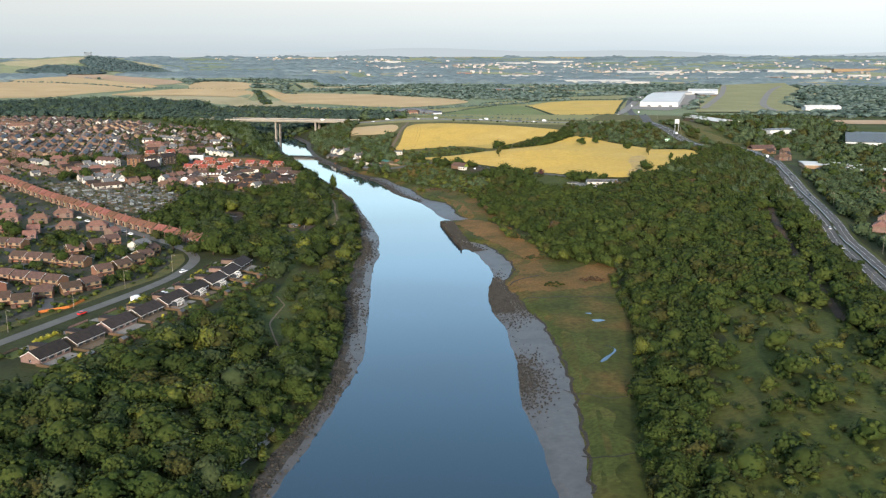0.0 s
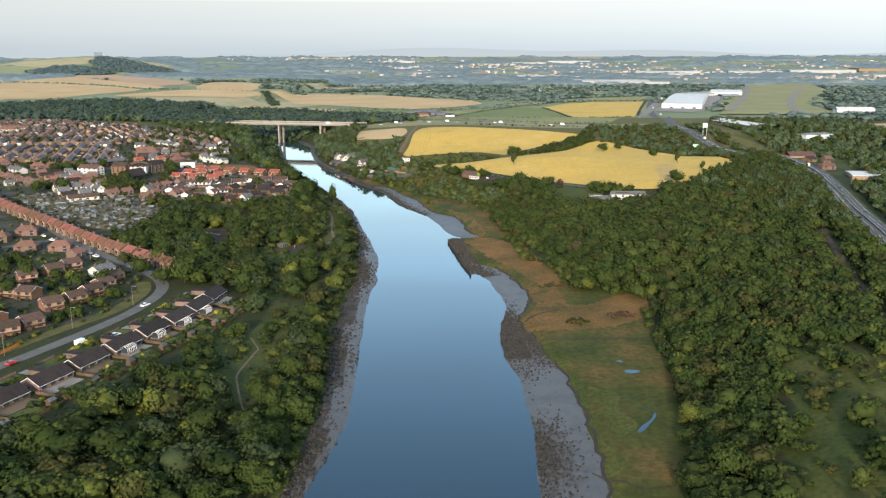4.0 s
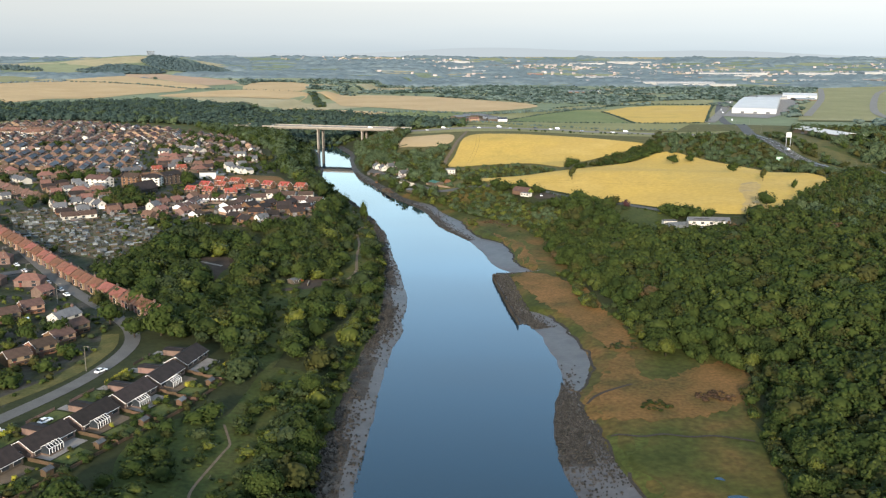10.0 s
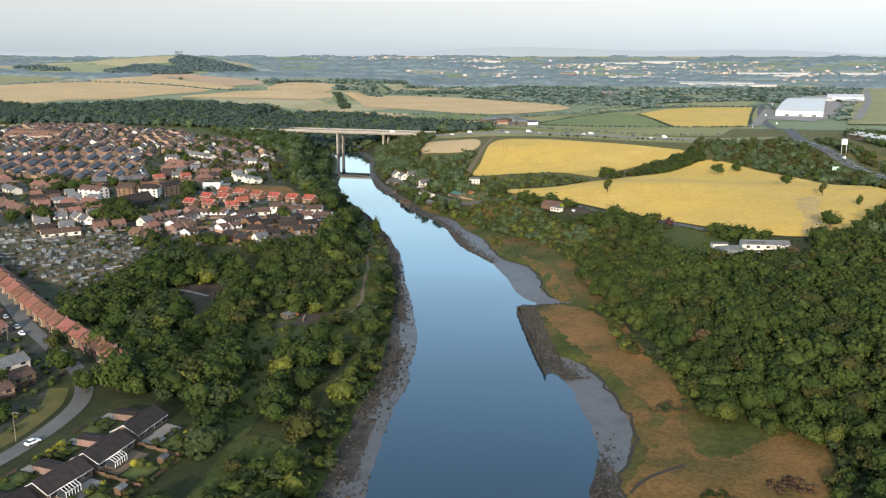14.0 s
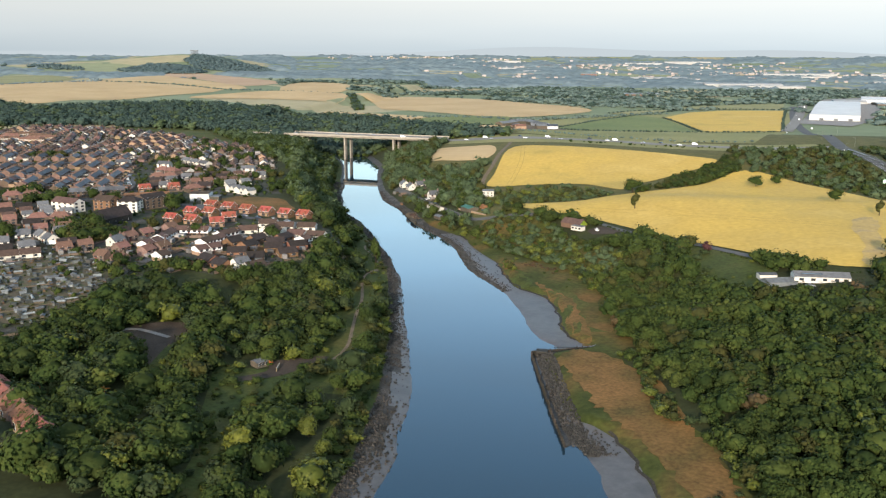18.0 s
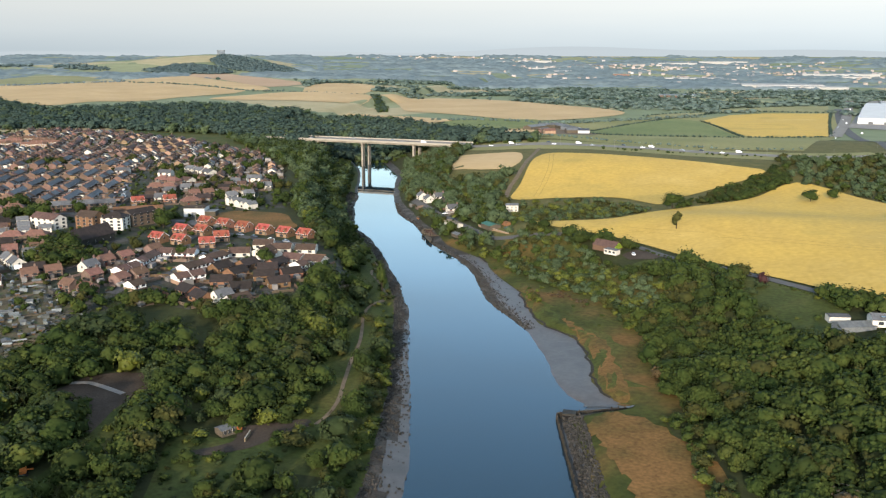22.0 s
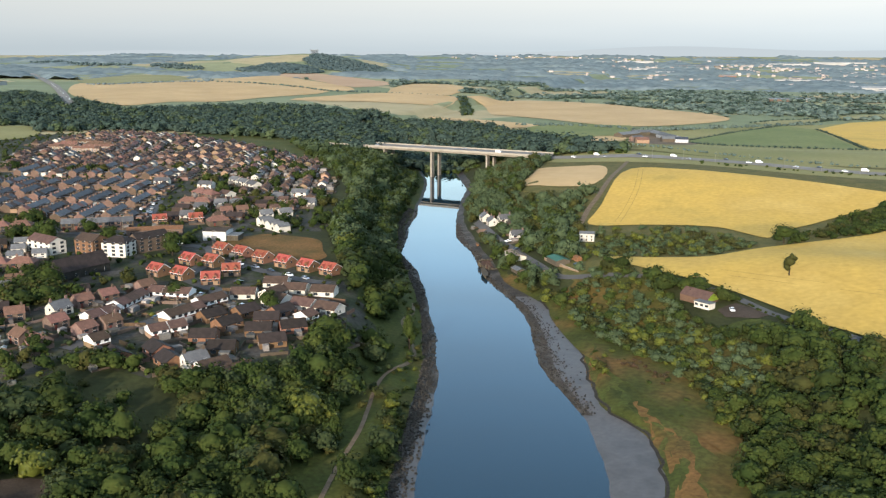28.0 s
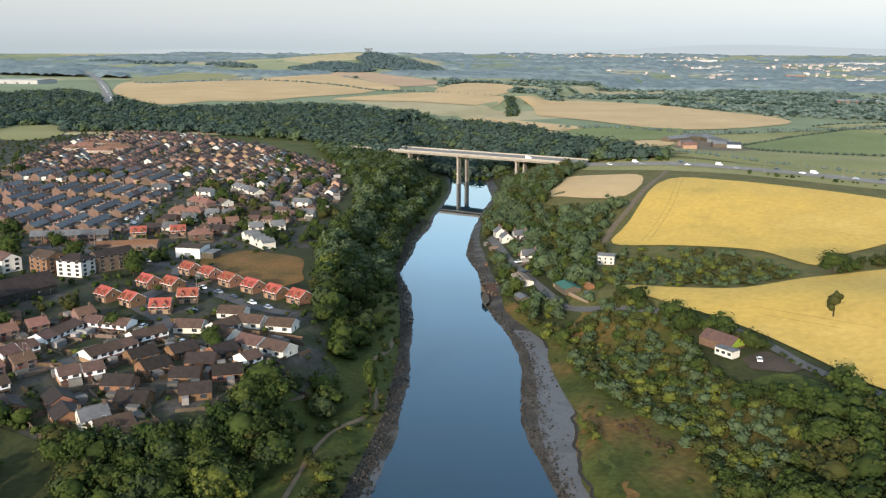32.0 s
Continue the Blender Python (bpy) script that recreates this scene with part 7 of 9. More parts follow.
# timber quay
quay = tagged(new("quay"), "ruined timber-faced quay filled with rubble beside the marsh", "quay")
Q = [(-19, 484), (-25, 508), (-31, 535), (-38, 567), (-15, 577)]
for (ax_, ay), (bx, by) in zip(Q[:-1], Q[1:]):
    L_ = math.hypot(bx - ax_, by - ay)
    rz = math.degrees(math.atan2(by - ay, bx - ax_))
    for j in range(int(L_ / 2.2)):
        t = (j + 0.5) / int(L_ / 2.2)
        bm = boxes((-0.16, 0.16, -0.2, 0.2, -1.5, 2.4 + random.uniform(-0.9, 0.5)))
        p = part("post", bm, M["tarred"], quay)
        p.matrix_local = pose(ax_ + (bx - ax_) * t, ay + (by - ay) * t, 0, random.uniform(-3, 3), random.uniform(-3, 3), rz)
    for k_ in range(4):
        p = part("plank", boxes((-L_ / 2, L_ / 2, -0.08, 0.08, 0, 0.42)), M["tarred"], quay)
        p.matrix_local = pose((ax_ + bx) / 2 + 0.15, (ay + by) / 2, 0.1 + k_ * 0.5, 0, 0, rz)
bm = bmesh.new()
solid(bm, [(-18.6, 485), (-24.6, 508), (-30.6, 535), (-37.4, 566.4), (-15, 576.4), (-28, 560), (-25, 535), (-18, 508), (-14, 492)], -1.0, 0.3)
part("rubble_fill", bm, M["stone"], quay, "dark rubble fill")
part("cap", boxes((-36, -31.5, 566, 569.6, 1.7, 2.3)), M["stone"], quay)

# ---- vehicles ----
def make_car(label, paint, name="car", van=False, wheels=True):
    c = tagged(new(name), label, "van" if van else "car")
    prof = [(-2.15, 0.35), (2.15, 0.35), (2.2, 0.75), (1.2, 0.95), (-1.9, 0.98), (-2.2, 0.85)] if not van else [(-2.6, 0.4), (2.6, 0.4), (2.65, 1.1), (1.9, 1.35), (1.3, 2.2), (-2.6, 2.25)]
    def extrude(p, w, w2):
        bm = bmesh.new()
        a, b_ = [bm.verts.new((x, -(w if z < 1.0 else w2), z)) for x, z in p], [bm.verts.new((x, (w if z < 1.0 else w2), z)) for x, z in p]
        bm.faces.new(a), bm.faces.new(b_[::-1])
        for i in range(len(p)):
            bm.faces.new((a[i], b_[i], b_[(i + 1) % len(p)], a[(i + 1) % len(p)]))
        bmesh.ops.recalc_face_normals(bm, faces=bm.faces[:])
        bmesh.ops.bevel(bm, geom=bm.edges[:], offset=0.06, segments=1, affect="EDGES")
        return bm
    part("body", extrude(prof, 0.88, 0.84), paint, c)
    if van:
        part("windscreen", extrude([(1.42, 1.45), (1.92, 1.42), (1.4, 2.1), (1.3, 2.1)], 0.85, 0.86), M["glass"], c)
    else:
        part("glasshouse", extrude([(-1.75, 0.95), (1.15, 0.92), (0.45, 1.42), (-1.2, 1.44)], 0.8, 0.66), M["glass"], c)
        part("roof_panel", extrude([(-1.2, 1.42), (0.45, 1.4), (0.4, 1.47), (-1.1, 1.49)], 0.66, 0.66), paint, c)
    for x in (-1.35, 1.35) if wheels else ():
        for y in (-0.78, 0.78):
            bm = bmesh.new()
            bmesh.ops.create_cone(bm, segments=10, radius1=0.32, radius2=0.32, depth=0.22, cap_ends=True, matrix=pose(x, y, 0.32, 90))
            part("wheel", bm, M["tyre"], c)
    return c


CARS = [make_car("white hatchback car parked by the kerb", M["car_white"]), make_car("dark saloon car parked by the kerb", M["car_dark"]), make_car("silver car parked by the kerb", M["car_silver"]), make_car("red car parked beside a house", M["car_red"])]
FAR_CARS = [make_car("white car far off on the road", M["car_white"], wheels=False), make_car("dark car far off on the road", M["car_dark"], wheels=False), make_car("silver car far off on the road", M["car_silver"], wheels=False), make_car("white van far off on the road", M["car_white"], "van", True, False)]
VAN = make_car("white panel van at the roadside", M["car_white"], "van", True)


def park(proto, x, y, rz, lift=0.2):
    m = pose(x, y, gz(x, y) + lift, 0, 0, rz)
    if proto.get("set_down"):
        return copy_thing(proto, m)
    proto["set_down"] = 1
    proto.matrix_basis = m
    return proto


for x, y, rz in ((-158.5, 320, 75), (-212, 419, 130), (-300, 640, 20)):
    park(VAN, x, y, rz)
for i, (x, y, rz) in enumerate(((-156, 374, 70), (-234, 461, 140), (-239, 477, 140), (-226, 466, 140), (-252, 486, 140), (-219, 459, 140), (-150, 331, 70), (-189, 467, 30), (-180, 454, 40), (-173, 446, 40), (-167, 459, 10), (-262, 494, 140), (-272, 503, 140), (-172, 296, 70), (-190, 252, 70),
                               (-247, 652, 70), (-250, 660, 70), (-228, 655, 70), (-224, 664, 70), (-222, 690, 10), (-232, 690, 100), (-226, 737, -20), (-236, 740, -20), (-214, 733, -20), (-204, 730, -20), (-246, 742, -20), (-229, 714, 30), (-300, 768, 30), (-285, 800, 40), (-206, 681, -15), (-190, 678, -5), (-360, 800, 120), (-372, 838, 120), (-380, 850, 120),
                               (-19, 752, 100), (-97, 822, 40), (-150, 880, 55), (-140, 862, 55), (78, 632, 10), (284, 860, 90), (292, 870, 90), (298, 880, 90), (288, 890, 90), (340, 1105, 0))):
    park((CARS if y < 600 else FAR_CARS[:3])[(i * 7 + i // 3) % (4 if y < 600 else 3)], x, y, rz)
for i in range(18):
    t = i / 17
    x, y = -360 - 62 * t, 806 + 110 * t
    park(FAR_CARS[i % 3], x + (3.4 if i % 2 else -3.4), y + random.uniform(-2, 2), 118, 0.25)
for i, (x, y, rz) in enumerate(((216, 590, 75), (224, 640, 75), (194, 450, 75), (240, 760, 88), (239, 800, 92), (212, 560, 255), (187, 410, 78), (205, 1000, 95), (196, 1100, 95), (208, 1250, 90), (230, 1400, 88), (236, 1500, 88))):
    park(FAR_CARS[i % 4], x + (3.5 if i % 2 else -3.5), y, rz, 0.1)
for i in range(14):
    t = i / 13
    x = -175 + 240 * t
    y = float(np.interp(x, [-187, -122, -58, 40, 120], [1177, 1168, 1148, 1111, 1100]))
    park(FAR_CARS[(i * 3) % 4], x + random.uniform(-6, 6), y + (5 if i % 2 else -5), -18, 0.7)
for x_ in (5, 30, 75, 120, 160):
    v = Vector((-400, 1180)) + ax * x_ + Vector((-ax.y, ax.x)) * random.choice((7, 18))
    m = pose(v.x, v.y, 26.7, 0, 0, math.degrees(ang))
    copy_thing(random.choice(FAR_CARS), m)

# ---- right bank buildings ----
for x, y, rz in ((-183, 941, -58), (-174, 927, -58)):
    place(H["slate_cottage"], x, y, rz)
place(H["slate_cottage"], -168, 934, 35)
place(H["slate_cottage"], -147, 888, 30)


def shed(name, label, x, y, rz, L, W, h, hr, wall, roof, cat="shed"):
    s = tagged(new(name), label, cat)
    s.matrix_world = pose(x, y, gz(x, y) - 0.2, 0, 0, rz)
    part("wall", gable_body(L, W, h, hr), wall, s)
    part("roof", gable_roof(L, W, h, hr, 0.25, 0.1), roof, s)
    return s


shed("workshop", "long low workshop with a brown flat-pitched roof", -137, 848, -55, 16, 7, 2.5, 0.9, M["render"], mat("stained_sheet_roof", [(0.15, 0.115, 0.085), (0.22, 0.17, 0.125)], 0.3, 0.9, bump_scale=3, fine=0.3))
shed("workshop", "dark tarred boat shed near the shore", -129, 825, -50, 8, 5, 2.0, 0.8, M["wood"], M["felt"])
shed("boatyard_shed", "boatyard shed with a green sheet roof", -109, 831, -52, 12, 8, 3.0, 1.0, M["wood"], M["green_metal"])
shed("boatyard_shed", "small rusty lean-to beside the boatyard", -100, 833, -52, 8, 3, 2.2, 0.5, M["rust"], M["rust"])
w_ = shed("white_house", "white two-storey house with a dark flat-pitched roof", -104, 883, 8, 8.5, 6.5, 4.6, 0.8, M["render"], M["felt"], "house")
for xx in (-3.5, 0, 3.5):
    add_window(w_, "small", xx * 0.8, -3.25, 2.6), add_window(w_, "small", xx * 0.8, -3.25, 0.7)
pub = shed("village_hall", "hall with brown tiled roof and lime green gable", -33, 765, -32, 17, 9.5, 3.4, 2.9, M["fence"], M["tile_brown"], "hall")
bm = bmesh.new()
vs = [bm.verts.new(c) for c in ((8.53, -4.6, 2.2), (8.53, 4.6, 2.2), (8.53, 4.6, 3.3), (8.53, 0, 6.1), (8.53, -4.6, 3.3))]
bm.faces.new(vs)
bmesh.ops.solidify(bm, geom=bm.faces[:], thickness=0.05)
part("gable_boarding", bm, M["lime"], pub, "lime green boarded gable")
part("annex", boxes((4, 13, -9.5, -4.5, 0, 3.0)), M["render"], pub)
part("annex_roof", boxes((3.7, 13.3, -9.8, -4.2, 3.0, 3.25)), M["felt"], pub)
for xx in (5.5, 8.5, 11.5):
    add_window(pub, "wide", xx, -9.5, 1.1)
pub.matrix_world = pub.matrix_world @ Matrix.Diagonal((0.82, 0.82, 0.86, 1))
hedge([(-36, 742), (-28, 737), (-20, 732), (-12, 721)], 4.5, 4, 2.6, "bushes below the hall car park", MID_CROWNS, ("leaf", "leaf_olive", "leaf_deep"))
hedge([(-45, 768), (-42, 754), (-37, 748)], 5, 3, 3, "bushes beside the hall", MID_CROWNS, ("leaf", "leaf_olive"))
hedge([(-14, 760), (-2, 745), (6, 734)], 1.3, 1, 1.4, "low clipped hedge along the lane", MID_CROWNS, ("leaf", "leaf_olive"))
drape("car_park", [(-25, 754), (-18, 761), (-3, 748), (-9, 743), (-21, 746)], M["yard"], 0.2, 6)
farmhouse = shed("low_building", "white single-storey buildings with grey solar roof", 84, 642, 3, 24, 8, 2.8, 1.6, M["render"], M["slate"], "building")
part("solar_panel", boxes((-9, 0, -3.4, -0.6, 3.55, 3.62)), M["glass"], farmhouse, "dark blue solar panels").matrix_local = pose(0, 0, 0.35, -0.5)
for xx in (-9, -4, 1, 6, 10):
    add_window(farmhouse, "wide", xx, -4, 1.0)
shed("polytunnel", "pale blue sheeted outbuilding beside the white building", 66, 638, 20, 14, 7, 2.2, 1.2, M["sheet"], M["sheet"], "shed")
shed("outbuilding", "small white outbuilding with flat roof", 62, 648, 10, 8, 5, 2.6, 0.4, M["render"], M["felt"])

# boats at the shore
def boat(label, x, y, rz, L, mt, z=0.9, tilt=8, cabin=True):
    b_ = tagged(new("boat"), label, "boat")
    b_.matrix_world = pose(x, y, z, tilt, 0, rz)
    bm = bmesh.new()
    n_ = 9
    rings = []
    for i in range(n_):
        t = i / (n_ - 1) * 2 - 1
        w = L * 0.16 * max(0.04, (1 - abs(t) ** 2.4))
        d_ = 0.9 + 0.5 * t * t
        rings.append([bm.verts.new(c) for c in ((t * L / 2, -w, d_), (t * L / 2, -w * 0.7, 0.1), (t * L / 2, 0, -0.25), (t * L / 2, w * 0.7, 0.1), (t * L / 2, w, d_))])
    for a, c_ in zip(rings[:-1], rings[1:]):
        for j in range(4):
            bm.faces.new((a[j], c_[j], c_[j + 1], a[j + 1]))
        bm.faces.new((a[0], a[4], c_[4], c_[0]))
    bmesh.ops.recalc_face_normals(bm, faces=bm.faces[:])
    part("hull", bm, mt, b_)
    if cabin:
        part("cabin", boxes((-L * 0.2, L * 0.1, -L * 0.08, L * 0.08, 0.8, 2.0)), M["wood"], b_)
    return b_


boat("dark barge wreck at the water's edge", -149, 829, 112, 20, M["wood"], 0.7, cabin=False).scale = (1, 0.6, 1)
boat("small red boat on the shore", -174, 895, 118, 7, M["rust"])
boat("small red boat on the shore", -171, 899, 100, 6, M["rust"])
boat("white dinghy drawn up on the bank", -145, 853, 40, 4, M["render"], 1.9)
hulk = tagged(new("hulk"), "broad rotting timber hulk with bare ribs, grounded on the mud", "wreck")
hulk.matrix_world = pose(-150, 849, 0.5, 6, 0, 115) @ Matrix.Diagonal((1.2, 1.5, 0.9, 1))
part("bottom", boxes(*[(-8.4 + 0.95 * i, -7.55 + 0.95 * i, -k, k, 0.1 + 0.1 * (i % 2), 0.5 + 0.1 * (i % 3)) for i in range(18) for k in [5.4 * math.sqrt(max(0.04, 1 - ((i - 8.5) / 9) ** 2))]]), M["rust_timber"], hulk, "caved-in brown bottom boards")
for i in range(26):
    a = 2 * math.pi * i / 26
    x_, y_ = 8.6 * math.cos(a), 5.6 * math.sin(a)
    part("rib", boxes((x_ - 0.22, x_ + 0.22, y_ - 0.22, y_ + 0.22, -0.4, 1.2 + 1.1 * random.random())), M["wood"], hulk)
    b = a + 2 * math.pi / 26
    if i % 7 != 3:
        bm = bmesh.new()
        for z_ in (0.2, 0.75):
            vs = [bm.verts.new((8.5 * math.cos(q), 5.5 * math.sin(q), z_ + e)) for q, e in ((a, 0), (b, 0), (b, 0.5), (a, 0.5))]
            bm.faces.new(vs)
        bmesh.ops.solidify(bm, geom=bm.faces[:], thickness=0.12)
        part("strake", bm, M["wood"], hulk)
for a_, c_ in (((-121, 838), (-109, 823)), ((-109, 823), (-97, 811)), ((-119, 819), (-112, 817))):
    low = tagged(new("boundary_wall"), "low pale rendered wall beside the riverside road", "wall")
    mx, my, L_ = (a_[0] + c_[0]) / 2 + 2.4, (a_[1] + c_[1]) / 2 + 1.6, math.dist(a_, c_)
    low.matrix_world = pose(mx, my, gz(mx, my) - 0.2, 0, 0, math.degrees(math.atan2(c_[1] - a_[1], c_[0] - a_[0])))
    part("wall", boxes((-L_ / 2, L_ / 2, -0.16, 0.16, 0, 1.35)), M["buff"], low)
    part("coping", boxes((-L_ / 2, L_ / 2, -0.22, 0.22, 1.35, 1.45)), M["concrete"], low)

# more bushes and a brushwood pile on the saltmarsh
for x_, y_, n_, mt, lab in ((34, 391, 26, ("leaf_deep", "leaf_olive"), "dark bramble patch on the reedbed"), (52, 401, 40, ("leaf_brush",), "heap of brown brushwood on the reedbed"), (24, 452, 30, ("leaf_olive", "leaf_grey", "leaf_rust"), "scrub at the edge of the reedbed"), (-51, 705, 20, ("leaf_brush", "leaf_rust"), "reddish-brown brushwood by the shore"), (-39, 699, 14, ("leaf_rust",), "reddish-brown brushwood by the shore")):
    q = np.array([(x_ + random.gauss(0, 3.4), y_ + random.gauss(0, 2.6)) for _ in range(n_)])
    grove("bramble", q[:, 0], q[:, 1], 1.1, 1.7, MID_CROWNS, rng, mt, lab, 0.5)
log = tagged(new("driftwood"), "bleached driftwood trunk at the marsh edge", "log")
bm = bmesh.new()
for p_, q_, r_ in (((4, 408, 0.7), (11, 400, 2.0), 0.3), ((8, 404, 1.4), (12, 405, 2.4), 0.18), ((6, 406, 1.0), (5, 402, 1.8), 0.14)):
    d_ = Vector(q_) - Vector(p_)
    bmesh.ops.create_cone(bm, segments=7, radius1=r_, radius2=r_ * 0.5, depth=d_.length, cap_ends=True, matrix=Matrix.Translation((Vector(p_) + Vector(q_)) / 2) @ d_.to_track_quat("Z", "Y").to_matrix().to_4x4())
part("trunk", bm, M["fence"], log)

# ---- larger buildings of the town ----
def block(name, label, x, y, rz, L, W, h, hr, wall, roof, floors, nx, ends=1, hip=0.0, cat="building", tall=False):
    b_ = tagged(new(name), label, cat)
    b_.matrix_world = pose(x, y, gz(x, y) - 0.3, 0, 0, rz)
    part("wall", gable_body(L, W, h, hr, hip), wall, b_)
    part("roof", gable_roof(L, W, h, hr, hip=hip), roof, b_)
    for fl in range(floors):
        for i in range(nx):
            for sd in (-1, 1):
                add_window(b_, "tall" if tall else "wide", -L / 2 + L * (i + 0.5) / nx, sd * W / 2, fl * h / floors + 1.0, 0 if sd < 0 else 180)
        for i in range(ends):
            for g in (-1, 1):
                add_window(b_, "wide", g * L / 2, -W / 2 + W * (i + 0.5) / ends, fl * h / floors + 1.0, 90 * g)
    FOOT.append((x, y))
    return b_


block("flats", "white rendered block of flats with a brown roof", -352, 730, -15, 20, 9, 6.5, 2.4, M["render"], M["tile_brown"], 3, 4, 2, cat="flats")
block("flats", "tall red brick block of flats with a brown roof", -327, 734, -8, 13, 10, 8, 2.6, M["brick_warm"], M["tile_brown"], 4, 3, 2, cat="flats")
block("flats", "white corner block of flats with dark hipped roof", -312, 736, 8, 13, 10, 7.6, 2.4, M["render"], M["tile_dark"], 4, 3, 2, hip=4, cat="flats")
block("flats", "dark brick wing of flats behind the corner block", -306, 752, 68, 18, 9, 7.6, 2.4, B, M["tile_dark"], 4, 4, 2, cat="flats")
block("church", "old stone church with a steep dark tiled roof", -302, 697, 78, 26, 9, 4.5, 5, M["stone"], M["tile_dark"], 1, 5, 0, cat="church", tall=True)
hall = block("white_hall", "plain white box building with a grey metal roof", -289.5, 789, 12, 13, 11, 5.6, 0.6, M["white_metal"], M["yard"], 1, 0, 0)
part("annex", boxes((6.5, 13, -4.5, 3.5, 0, 3.4)), M["wood"], hall)
part("annex_roof", boxes((6.4, 13.3, -4.8, 3.8, 3.4, 3.65)), M["felt"], hall)
part("doorway", boxes((-1.6, 1.6, -5.62, -5.4, 0.2, 3.2)), M["felt"], hall)
for i_, (l_, h_, r_) in enumerate(((6, 4.0, 1.8), (5, 3.4, 2.2), (7, 3.8, 1.6), (5, 3.2, 1.9), (6, 3.7, 1.5))):
    u_ = (-12.5, -7, -1, 5, 10.5)[i_]
    block("outbuilding", "cream rendered gabled outbuilding with a stained end wall", -277 + u_ * 0.85, 827 - u_ * 0.53, 58, 7, l_, h_, r_, M["render"], M["slate"] if i_ % 2 else M["felt"], 1, 0, i_ % 2)
block("workshop", "low brick workshop with rusty flat roof", -330, 788, 32, 30, 10, 3.6, 0.8, B, M["rust"], 1, 5, 0)
block("school", "long pale school building with a flat roof", -440, 660, 40, 34, 12, 4, 0.7, M["render"], M["felt"], 1, 6, 1)
drape("green", rounded([(-270, 772), (-282, 788), (-274, 810), (-254, 811), (-237, 807), (-224, 786), (-215, 772), (-222, 758), (-250, 765)], 4), M["reed"], 0.2, 8)
ribbon("road_high_street", [(-345, 770), (-357, 801), (-377, 845), (-427, 924), (-470, 1000)], 9, M["asphalt"], 0.2)
ribbon("road_crossing", [(-440, 748), (-390, 768), (-345, 772), (-300, 768), (-277, 764), (-262, 735), (-255, 712), (-228, 697), (-222, 670), (-232, 640), (-236, 615)], 7, M["asphalt"], 0.2)
ribbon("road_close", [(-258, 746), (-244, 741), (-225, 735), (-206, 729), (-190, 727)], 6, M["asphalt"], 0.22)
ribbon("road_lower", [(-228, 690), (-208, 681), (-184, 678), (-164, 677)], 6, M["asphalt"], 0.22)
ribbon("road_side", [(-262, 498), (-285, 460), (-270, 415), (-215, 345), (-190, 300)], 6, M["asphalt"], 0.22)
ribbon("road_far", [(-440, 690), (-520, 830), (-590, 960), (-640, 1100)], 8, M["asphalt"], 0.22)
ribbon("road_ridge", [(-470, 1000), (-520, 1090), (-560, 1200)], 8, M["asphalt"], 0.22)
ribbon("verge_estate", [(-206, 245), (-190, 288), (-178, 330), (-167, 366), (-167, 396), (-174, 414)], 6.5, M["stubble_grass"], 0.14)

# ---- bungalow back gardens ----
def conservatory(x, y, rz, L, W):
    c_ = tagged(new("conservatory"), "white framed glass conservatory behind a bungalow", "conservatory")
    c_.matrix_world = pose(x, y, gz(x, y), 0, 0, rz)
    part("base", boxes((-L / 2, L / 2, -W / 2, W / 2, -0.3, 0.6)), B, c_)
    part("glass", gable_body(L - 0.1, W - 0.1, 2.2, 0.9), M["glass"], c_)
    n_ = int(L / 0.9)
    for i in range(n_ + 1):
        xx = -L / 2 + L * i / n_
        for sd in (-1, 1):
            part("post", boxes((xx - 0.06, xx + 0.06, sd * W / 2 - 0.06, sd * W / 2 + 0.06, 0.6, 2.25)), M["pvc"], c_)
            bm = bmesh.new()
            slab(bm, [(xx - 0.05, sd * W / 2, 2.2), (xx + 0.05, sd * W / 2, 2.2), (xx + 0.05, 0, 3.1), (xx - 0.05, 0, 3.1)], 0.12)
            bmesh.ops.recalc_face_normals(bm, faces=bm.faces[:])
            part("rafter", bm, M["pvc"], c_)
    part("eaves", boxes((-L / 2, L / 2, -W / 2 - 0.05, -W / 2 + 0.05, 2.15, 2.3)), M["pvc"], c_)
    return c_


for x, y, rz in BUNGALOWS[1:5]:
    c_, s_ = math.cos(radians(rz)), math.sin(radians(rz))
    conservatory(x + 5.9 * s_ - 2.5 * c_, y - 5.9 * c_ - 2.5 * s_, rz, 5, 3.2)
for i, (x, y, rz) in enumerate(BUNGALOWS):
    c_, s_ = math.cos(radians(rz)), math.sin(radians(rz))
    def spot(u, v):
        return (x + u * c_ + v * s_, y + u * s_ - v * c_)
    drape("lawn_%d" % (i + 1), [spot(-7, 10), spot(-6.5, 16), spot(2, 16), spot(2.5, 10.5)], M["garden"], 0.14, 5)
    drape("patio_%d" % (i + 1), [spot(-7, 4.4), spot(-7, 9.5), spot(7, 9.5), spot(7, 4.4)], M["track"] if i % 2 else M["paving"], 0.12, 5)
    drape("drive_%d" % (i + 1), [spot(3, -4.4), spot(3, -15.5), spot(7, -15.5), spot(7, -4.4)], M["paving"], 0.12, 5)
    drape("front_lawn_%d" % (i + 1), [spot(-7, -9), spot(-7, -15), spot(2, -15), spot(2, -9)], M["garden"], 0.13, 5)


